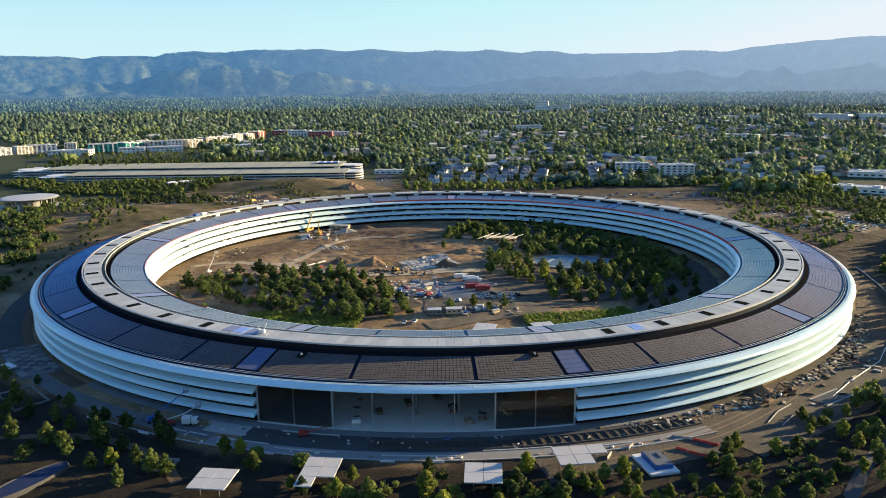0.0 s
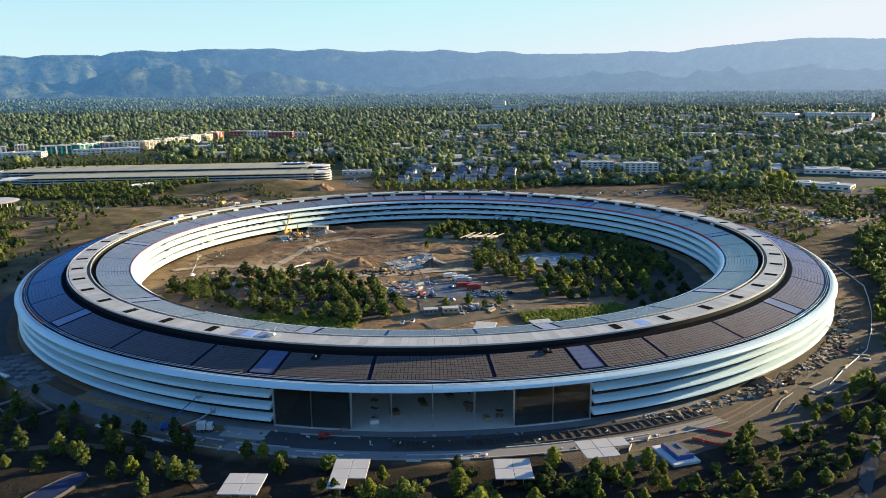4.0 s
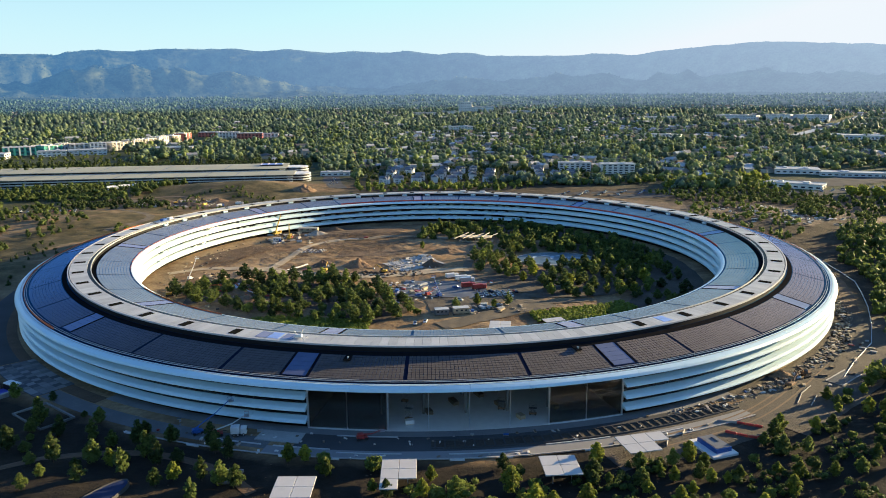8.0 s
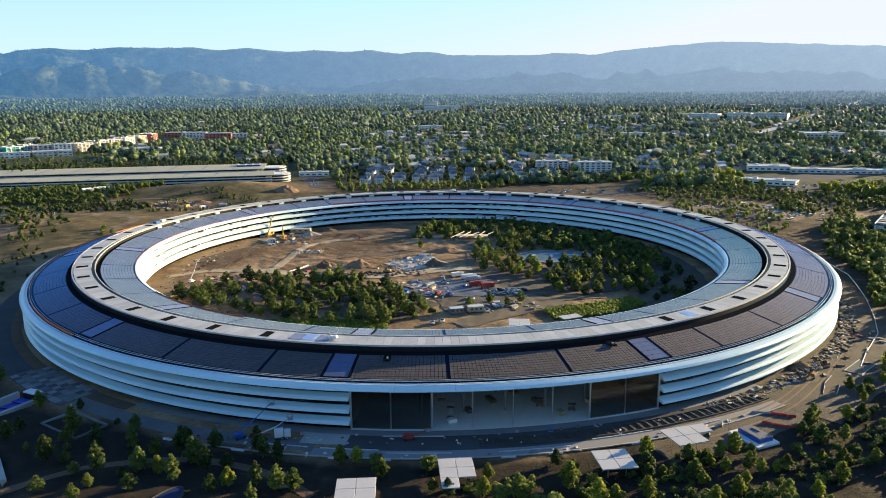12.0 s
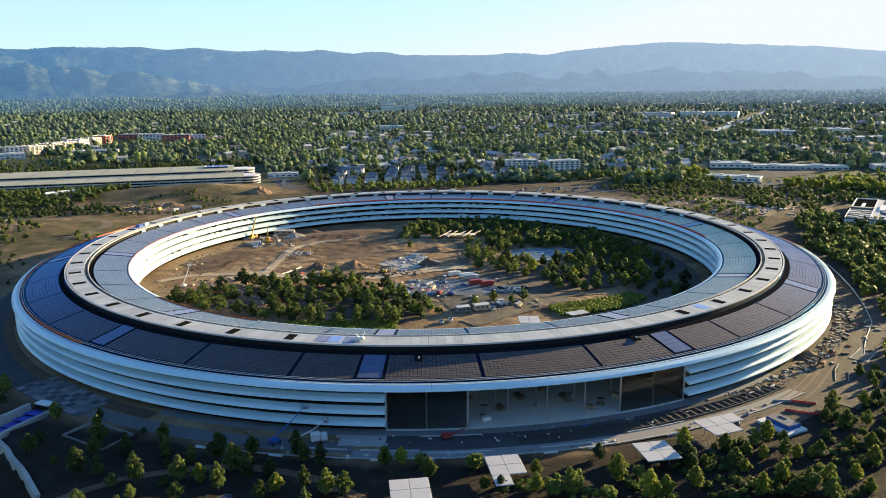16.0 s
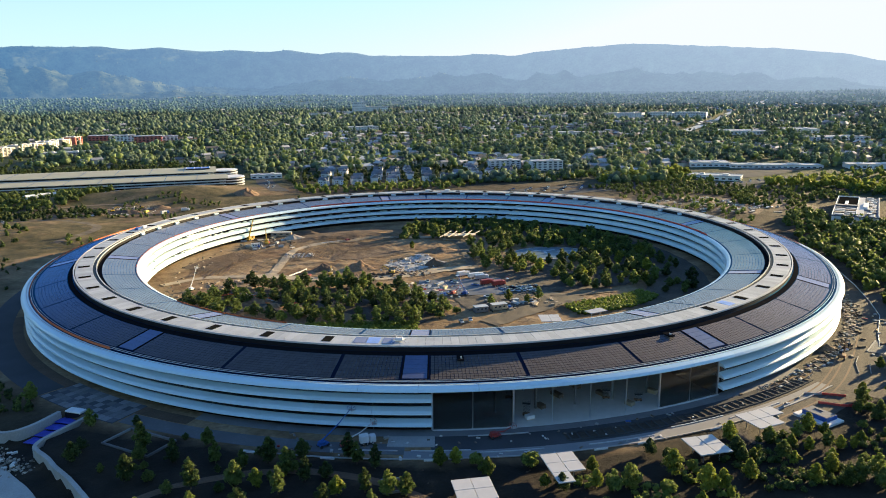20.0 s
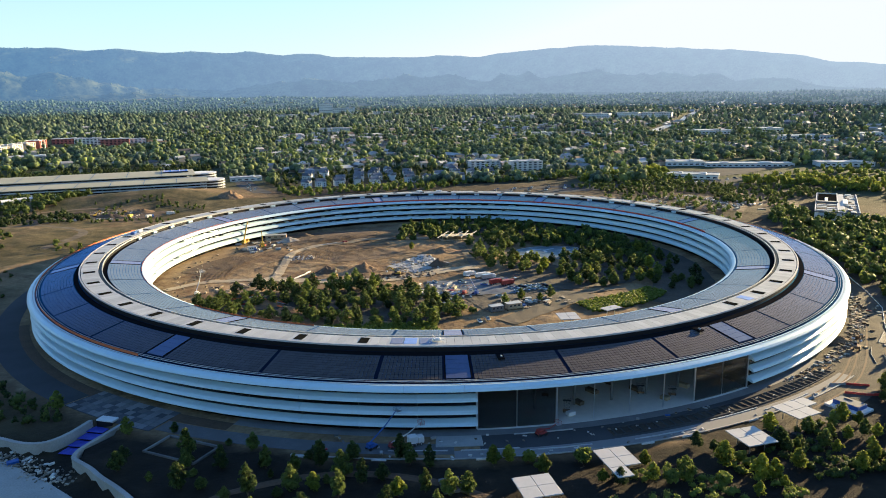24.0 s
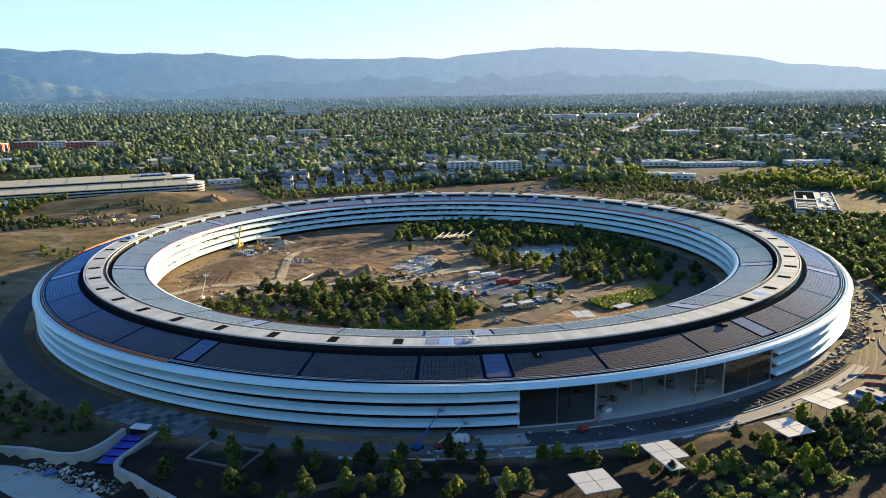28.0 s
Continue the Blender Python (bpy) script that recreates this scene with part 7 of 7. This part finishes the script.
for k in range(2):
    car(-14 + k * 5, -112 + r7.uniform(-1, 1), 85 + r7.uniform(-8, 8), 0, "cars parked by the inner foot of the ring")
tent = thing("white_tents", "row of white storage tents among trees", "tent", at(-331, 396), 40)
for i in range(4):
    v, f, rv, rf = house_mesh(8, 7, 2.6, 1.6)
    link("tent_wall", mesh("tent_wall", v, f, M_WHITE), tent, pose(i * 8.4 - 12, 0, 0))
    link("tent_roof", mesh("tent_roof", rv, rf, M_WHITE), tent, pose(i * 8.4 - 12, 0, 0))


# spoil and rubble, too many pieces to count
def rubble(label, spots, size, mat):
    c = [(x, y, land(x, y) + 0.1) for x, y in spots]
    v, f = blobs(c, [size * r7.uniform(0.4, 1.3) for _ in c], 0.7, 0.4)
    tagged(new("rubble", quick("rubble", v, f, mat)), label, "rubble", kind="stuff")


M_STONE = material("broken_stone", (0.26, 0.225, 0.18), 0.9, var=0.5, scale=0.5, fine=3, island=0.9)
M_SPOIL = material("dark_spoil_earth", (0.10, 0.065, 0.04), 0.95, var=0.35, scale=0.3, fine=3)
rubble("broken stone along the foot of the ring", [in_arc(231, 238, -72, -24)() for _ in range(420)], 0.40, M_STONE)
def in_band(x0, y0, x1, y1, w):
    """Spots along a straight band of ground."""
    def spot():
        k = r7.random()
        return (x0 + (x1 - x0) * k + r7.uniform(-w, w), y0 + (y1 - y0) * k + r7.uniform(-w, w))
    return spot


rubble("broken stone in the tunnel cutting", [in_band(-207, -182, -183, -207, 4)() for _ in range(240)], 0.5, M_STONE)
rubble("broken pale slab pieces in the courtyard", [in_box(-27, 4, -2, 28)() for _ in range(220)], 0.6, M_CONC)
rubble("loose stone on the front dirt", [in_arc(248, 285, -112, -60)() for _ in range(160)], 0.22, M_SPOIL)
rubble("stone and logs on the dirt slope", [in_box(-290, -205, 288, 332)() for _ in range(260)], 1.0, M_STONE)
rubble("dark spoil beside the haul road", [in_box(-60, -5, -16, -4)() for _ in range(120)], 1.2, M_SPOIL)
rubble("pale stone bags near the crane", [in_box(-92, -72, 55, 66)() for _ in range(120)], 0.8, M_CONC)
# spoil heaps with rough, slumped sides
def heap(label, x, y, rx, ry, h, mat, rz=0):
    n, m, vs, fs = 26, 9, [], []
    for j in range(m + 1):
        k = j / m
        for i in range(n):
            a = 2 * math.pi * i / n
            q = k * (1 + 0.25 * noise.noise(Vector((math.cos(a) * 1.5, math.sin(a) * 1.5, x))))
            px, py = x + rx * q * math.cos(a + rz), y + ry * q * math.sin(a + rz)
            z = h * (1 - k) ** 0.9 * (1 + 0.3 * noise.noise(Vector((px / 2.5, py / 2.5, 4)))) + 0.5 * noise.noise(Vector((px, py, 8))) * (1 - k)
            vs.append((px, py, land(px, py) + z - 0.35 * k))
    for j in range(m):
        for i in range(n):
            b, c = j * n + i, j * n + (i + 1) % n
            fs.append((b, c, c + n, b + n))
    tagged(new("earth_mound", mesh("earth_mound", vs, fs, mat)), label, "earth mound")


M_HEAP = material("brown_heaped_earth", (0.20, 0.122, 0.066), 0.95, var=0.35, scale=0.3, fine=3, bump=0.4)
heap("tall heap of brown earth in the courtyard", -47, 12, 10, 7, 5.0, M_HEAP)
heap("dark heap of loose earth in the courtyard", -70, 16, 8, 5, 4, M_SPOIL)
heap("dark pointed heap of earth by the slab", 2, 8, 8, 5, 4.5, M_SPOIL)
heap("long low heap of brown earth by the slab", 14, 44, 18, 8, 4, M_HEAP)
heap("grey gravel heap near the crane", -84, 122, 9, 6, 4, M_STONE)
heap("heap of brown earth below the inner facade", -72, 140, 12, 6, 3.5, M_SPOIL)
heap("dark heap of dug earth on the slope", -262, 318, 14, 8, 4, M_SPOIL)
heap("long heap of dug earth on the slope", -232, 300, 18, 7, 3.5, M_SPOIL, 0.5)
heap("heap of brown earth on the slope", -205, 318, 12, 8, 4, M_HEAP)
heap("heap of brown earth on the slope", -285, 292, 10, 7, 3, M_HEAP)
excavator("yellow excavator digging on the dirt slope", at(-246, 308), 30)
excavator("yellow excavator digging on the dirt slope", at(-222, 322), 190)
truck("yellow dump truck on the dirt slope", at(-214, 296), 70, M_YELLOW, M_YELLOW, 7)
truck("blue site truck on the dirt slope", at(-196, 286), 40, M_BLUE, M_WHITE, 8)
truck("white site truck on the dirt slope", at(-178, 292), 20, M_WHITE, M_WHITE, 8)
strip("ground_graded", "dark turned soil on the dirt slope", [(-296, 290), (-262, 312), (-225, 306), (-185, 298)], 34, M_GRADED, 0.2, "ground")
strip("road_haul", "ring-shaped dusty track round the grass mound", [(-320, 300), (-318, 335), (-290, 352), (-255, 350), (-235, 335)], 5, M_TRACK, 0.22)
heap("heap of tan earth by the car park end", -121, 372, 14, 12, 7, M_HEAP)
heap("heap of brown earth by the haul road", 128, -192, 6, 4, 2.5, M_HEAP)
heap("rough mound of broken rock in the grove", -103, -70, 10, 6, 3.5, M_HEAP)
heap("brown mound of dug earth in the grove", -112, -52, 10, 6, 3.5, M_HEAP)
barrier("red plastic barrier round the rock mound", [(-126, -40), (-118, -44), (-110, -41)], M_RED, 1.1)
barrier("orange net barrier strung through the grove", [(-119, -24), (-114, -34), (-107, -42), (-102, -50)], M_ORANGE, 1.3)
barrier("orange net barrier strung through the grove", [(-136, -24), (-130, -30), (-124, -30)], M_ORANGE, 1.3)
barrier("orange net barrier strung through the grove", [(-113, -48), (-107, -55), (-102, -62)], M_ORANGE, 1.1)
strip("pavement_sheet", "pale plastic sheet laid on the bank", [(-118, -27), (-112, -40), (-104, -52)], 5, M_PALE, 0.5, "sheet")
for k in range(5):
    strip("ground_rut", "ridge of dry brown soil on the grove bank", [(-106 + 4 * k, -62 - 3 * k), (-100 + 4 * k, -72 - 3 * k), (-97 + 4 * k, -80 - 3 * k)], 2.2, M_PALEDUST if k % 2 else M_TRACK, 0.6, "ground")
loose(30, in_box(-126, -98, -84, -28), "boards and roots lying on the grove bank", 0.8, M_SCRAP)
loose(26, in_box(-140, -112, -20, 4), "brown pipes and planks beside the pale track", 1.1, M_SCRAP)
barrier("red plastic barrier round the rock mound", [(-96, -58), (-90, -64)], M_RED, 1.1)
barrier("white pipes laid beside the haul road", [(-92, 6), (-80, 20)], M_WHITE, 0.9)
barrier("white pipes laid beside the haul road", [(-64, 96), (-50, 100)], M_WHITE, 0.8)
crate("red plastic bin on the courtyard dirt", at(-44, 100, -0.05), (3, 2, 1.4), 20, M_RED)
crate("red plastic bin on the courtyard dirt", at(-80, 4, -0.05), (3, 2, 1.4), 50, M_RED)
strip("ground_graded", "freshly graded dark brown soil in the courtyard", [(-104, 112), (-75, 128), (-45, 128), (-18, 116)], 40, M_GRADED, 0.24, "ground")
strip("ground_graded", "freshly graded brown soil with wheel ruts", [(-60, 58), (-40, 56), (-16, 62)], 30, M_GRADED, 0.24, "ground")
# the dark sheets under groves and banks paint shade onto the courtyard soil
strip("ground_graded", "dark soil sheet standing for shade on the courtyard bank", arc(150, -52, 42), 34, M_SOIL_SHADE, 0.22, "ground")
strip("ground_grove", "dark sheet for undergrowth and shade under the pond grove", [(20, 118), (70, 124), (112, 84), (128, 34), (120, -18), (92, -48), (58, -52), (42, -22)], 44, M_SOIL_SHADE, 0.24, "ground")
strip("ground_graded", "trampled grey soil round the site cabins", [(-6, -84), (22, -82), (52, -78)], 26, M_MUD, 0.28, "ground")
strip("ground_grove", "dark soil sheet for the shade on the bank below the pond", [(44, -14), (58, -34), (62, -62)], 42, M_SOIL_SHADE, 0.30, "ground")
strip("ground_grove", "dark sheet for undergrowth and shade under the haul road grove", [(-140, -46), (-104, -44), (-66, -58), (-42, -78), (-22, -98)], 48, M_SOIL_SHADE, 0.24, "ground")
strip("ground_graded", "brown building ground behind the ring", [(20, 296), (100, 300), (180, 278), (240, 235), (275, 180)], 52, M_GRADED, 0.2, "ground")
strip("ground_graded", "dark turned soil on the far bank", [(372, 120), (400, 190), (440, 235), (490, 200)], 56, M_GRADED, 0.2, "ground")
strip("ground_graded", "dark turned soil on the far bank", [(300, 110), (335, 150), (345, 210)], 40, M_GRADED, 0.22, "ground")
# long furrows drawn by the graders, side by side inside the bend of the track
BEND = ((-90, 46), (-80, 78), (-60, 92), (-36, 93), (-10, 90))
for k in range(13):
    q = 0.95 - 0.06 * k
    strip("ground_rut", "dark furrow drawn through graded soil", [(-42 + (x + 42) * q, 52 + (y - 52) * q) for x, y in BEND], 0.9, M_GRADED, 0.6, "ground")
for k in range(8):
    q = 1.06 + 0.07 * k
    strip("ground_rut", "dark furrow drawn through graded soil", [(-42 + (x + 42) * q, 52 + (y - 52) * q) for x, y in BEND[2:]], 0.8, M_GRADED, 0.6, "ground")
for k in range(7):
    strip("ground_rut", "dark furrow pressed along the inner facade", arc(134 + 3.2 * k, 140 + 3 * (k % 3), 168 + 2 * (k % 4)), 1.1, M_GRADED, 0.5, "ground")
r7b = random.Random(3)
for k in range(16):
    cx, cy, q0, rr = r7b.uniform(-120, -10), r7b.uniform(20, 125), r7b.uniform(0, 6.28), r7b.uniform(12, 45)
    q1 = q0 + r7b.uniform(0.6, 1.9)
    pts = [(cx + rr * math.cos(q0 + (q1 - q0) * i / 6), cy + rr * 0.7 * math.sin(q0 + (q1 - q0) * i / 6)) for i in range(7)]
    pts = [p for p in pts if math.hypot(*p) < 160]
    if len(pts) > 3:
        for off in (0, 2.3):
            strip("ground_rut", "dark wheel rut pressed into brown soil", [(x + off, y + off * 0.6) for x, y in pts], 0.9, M_TRACK, 0.40, "ground")
strip("ground_graded", "brown dug soil below the inner facade", [(-150, 40), (-135, 62), (-118, 78)], 24, M_GRADED, 0.24, "ground")
# cutting with white curved walls and a blue sheeted ramp
cut = thing("tunnel_ramp", "tunnel ramp with white curved walls and blue sheeting", "tunnel")


def curved_wall(pts, h, name):
    vs, fs = [], []
    line = []
    for i in range(len(pts) - 1):
        for k in range(6):
            t = k / 6
            p0, p1, p2, p3 = (Vector(pts[max(0, i - 1)]), Vector(pts[i]), Vector(pts[i + 1]), Vector(pts[min(len(pts) - 1, i + 2)]))
            line.append(0.5 * (2 * p1 + (p2 - p0) * t + (2 * p0 - 5 * p1 + 4 * p2 - p3) * t * t + (3 * p1 - 3 * p2 + p3 - p0) * t ** 3))
    line.append(Vector(pts[-1]))
    for i, p in enumerate(line):
        d = (line[min(i + 1, len(line) - 1)] - line[max(0, i - 1)]).normalized()
        n = Vector((-d.y, d.x))
        for s, z in ((0.7, -4), (0.7, h), (-0.7, h), (-0.7, -4)):
            vs.append((p.x + n.x * s, p.y + n.y * s, z))
    for i in range(len(line) - 1):
        for k in range(4):
            a, b = i * 4 + k, i * 4 + (k + 1) % 4
            fs.append((a, a + 4, b + 4, b))
    fs += [(0, 1, 2, 3), tuple(len(vs) - 4 + k for k in (3, 2, 1, 0))]
    link(name, mesh(name, vs, fs, M_CONC), cut, label="white concrete retaining wall")


curved_wall([(-262, -150), (-240, -159), (-217, -171), (-208, -176), (-199, -183), (-192, -185), (-186, -181), (-180, -172)], 1.0, "retaining_wall")
curved_wall([(-169.5, -179), (-176, -188), (-180, -194), (-181, -198), (-180, -201), (-175, -208), (-171, -215), (-165, -224), (-156, -240)], 1.0, "retaining_wall")
M_SHEET = material("blue_sheeting", (0.035, 0.045, 0.34), 0.6, var=0.5, scale=0.5)
for k in range(4):
    part("ramp_sheet", boxes(((4.75, 6.4, 0.12), (0, 0, 0), (0, 3.5, 0), 0.03)), M_SHEET, cut, "deep blue sheeting on the ramp", m=pose(-177.3 - k * 2.2, -175.2 - k * 4.1, -1.5 - k * 0.285, 0, 0, 62))
part("portal_beam", boxes(((6.6, 3.4, 0.8), (0, 0, 0), (0, 0, 0), 0.1)), M_WHITE, cut, m=pose(-174.6, -172.6, 0.7, 0, 0, -32))
part("portal_wall", boxes(((6.4, 0.5, 3.4), (0, -1.5, -1.8), (0, 0, 0), 0.05)), M_DARK, cut, m=pose(-174.6, -172.6, 0.7, 0, 0, -32))
strip("road_cutting", "grey concrete road in the tunnel cutting", [(-258, -172), (-232, -178), (-215, -185), (-205, -195), (-194, -208), (-183, -222), (-172, -242)], 12, M_CONC, 0.2)
# shallow framed pits on the shaded slope
for x, y, sx, sy, rz, lab in ((-149, -203.5, 21, 11.5, -41, "low stone frame round bare ground"), (-74, -252, 6, 7, -5, "small framed pit on the dirt")):
    ob = thing("raised_planter", lab, "planter", at(x, y), rz)
    for nm, s, p in (("edge_wall", (sx, 0.6, 0.8), (0, sy / 2, 0.3)), ("edge_wall", (sx, 0.6, 0.8), (0, -sy / 2, 0.3)), ("edge_wall", (0.6, sy - 0.7, 0.8), (sx / 2 - 0.3, 0, 0.3)), ("edge_wall", (0.6, sy - 0.7, 0.8), (-sx / 2 + 0.3, 0, 0.3))):
        part(nm, boxes((s, p, (0, 0, 0), 0.06)), M_PAVE, ob)
basin = thing("lined_basin", "long rounded basin lined with blue-grey sheeting", "basin", at(-108, -266), 63)
bm = bmesh.new()
bmesh.ops.create_circle(bm, cap_ends=True, segments=40, radius=1.0, matrix=Matrix.Diagonal((12, 3.6, 1, 1)))
part("basin_liner", bm, material("basin_liner", (0.02, 0.03, 0.075), 0.7, spec=0.1), basin, m=pose(0, 0, 0.7))
bm = bmesh.new()
for i in range(40):
    a, b = 2 * math.pi * i / 40, 2 * math.pi * (i + 1) / 40
    q = [bm.verts.new((k[0] * math.cos(t), k[1] * math.sin(t), z)) for t in (a, b) for k, z in (((12, 3.6), 0.65), ((12.4, 4.0), 0.95), ((12.8, 4.4), -2.5))]
    bm.faces.new((q[0], q[1], q[4], q[3]))
    bm.faces.new((q[1], q[2], q[5], q[4]))
part("basin_rim", bm, M_ASPH, basin)
pit = thing("covered_pit", "sunken pit covered with dark sheeting and pale boards", "pit", at(151.2, -196.8), 35)
part("sheet", boxes(((17.3, 6.4, 0.25), (0, 0, 0.1), (0, 0, 0), 0.08)), material("dark_tarpaulin", (0.025, 0.028, 0.035), 0.6, var=0.4, scale=0.5, fine=3, bump=0.2), pit, "dark wrinkled sheeting")
for sy in (-1, 1):
    part("edge_board", boxes(((17.3, 0.5, 0.5), (0, sy * 3.2, 0.2), (0, 0, 0), 0.05)), M_CONC, pit)
# inside the hall: dark work platforms and a white crate
def scissor_lift(label, spot, rz, height):
    """A work platform on crossed arms."""
    ob = thing("scissor_lift", label, "lift", spot, rz)
    part("base", boxes(((2.6, 1.3, 0.6), (0, 0, 0.55), (0, 0, 0), 0.08)), M_RUST, ob)
    for x in (-0.9, 0.9):
        for y in (-0.6, 0.6):
            part("wheel", wheel(bmesh.new(), x, y, 0.28, 0.2), M_RUBBER, ob)
    n = 3
    step = (height - 1.0) / n
    for k in range(n):
        z0, z1 = 0.85 + k * step, 0.85 + (k + 1) * step
        for y in (-0.45, 0.45):
            part("arm", tube(bmesh.new(), (-1.1, y, z0), (1.1, y, z1), 0.06, 5), M_PAVE, ob)
            part("arm", tube(bmesh.new(), (1.1, y, z0), (-1.1, y, z1), 0.06, 5), M_PAVE, ob)
    deck_ = part("deck", boxes(((2.8, 1.4, 0.14), (0, 0, height - 0.1))), M_ASPH, ob)
    part("guard_rail", boxes(*[((2.8, 0.05, 0.05), (0, y, height + q)) for y in (-0.68, 0.68) for q in (0.5, 1.0)], *[((0.05, 1.4, 0.05), (x, 0, height + 1.0)) for x in (-1.38, 1.38)], *[((0.05, 0.05, 1.0), (x, y, height + 0.5)) for x in (-1.38, 1.38) for y in (-0.68, 0.68)]), M_PAVE, deck_)


for a, r, top in ((-95.3, 219, 4.5), (-86.5, 213, 3.2), (-83.9, 219, 2.6), (-96.0, 204, 5.5)):
    scissor_lift("grey scissor lift standing in the entrance hall", polar(r, a, 0.12), a + 70, top)
for a, r, sx in ((-93.5, 214, 3.5), (-91.0, 206, 5), (-86.5, 210, 4.5), (-85.2, 221, 3), (-88.2, 200, 5), (-81.5, 215, 4)):
    crate("brown timber load on the hall floor", polar(r, a, 0.12), (sx, 2.2, 1.5), a + 20, M_TIMBER if r % 2 else M_BARK)
crate("white crate on the hall floor", polar(222, -95.2, 0.12), (3, 2, 1.6), 10, M_WHITE)
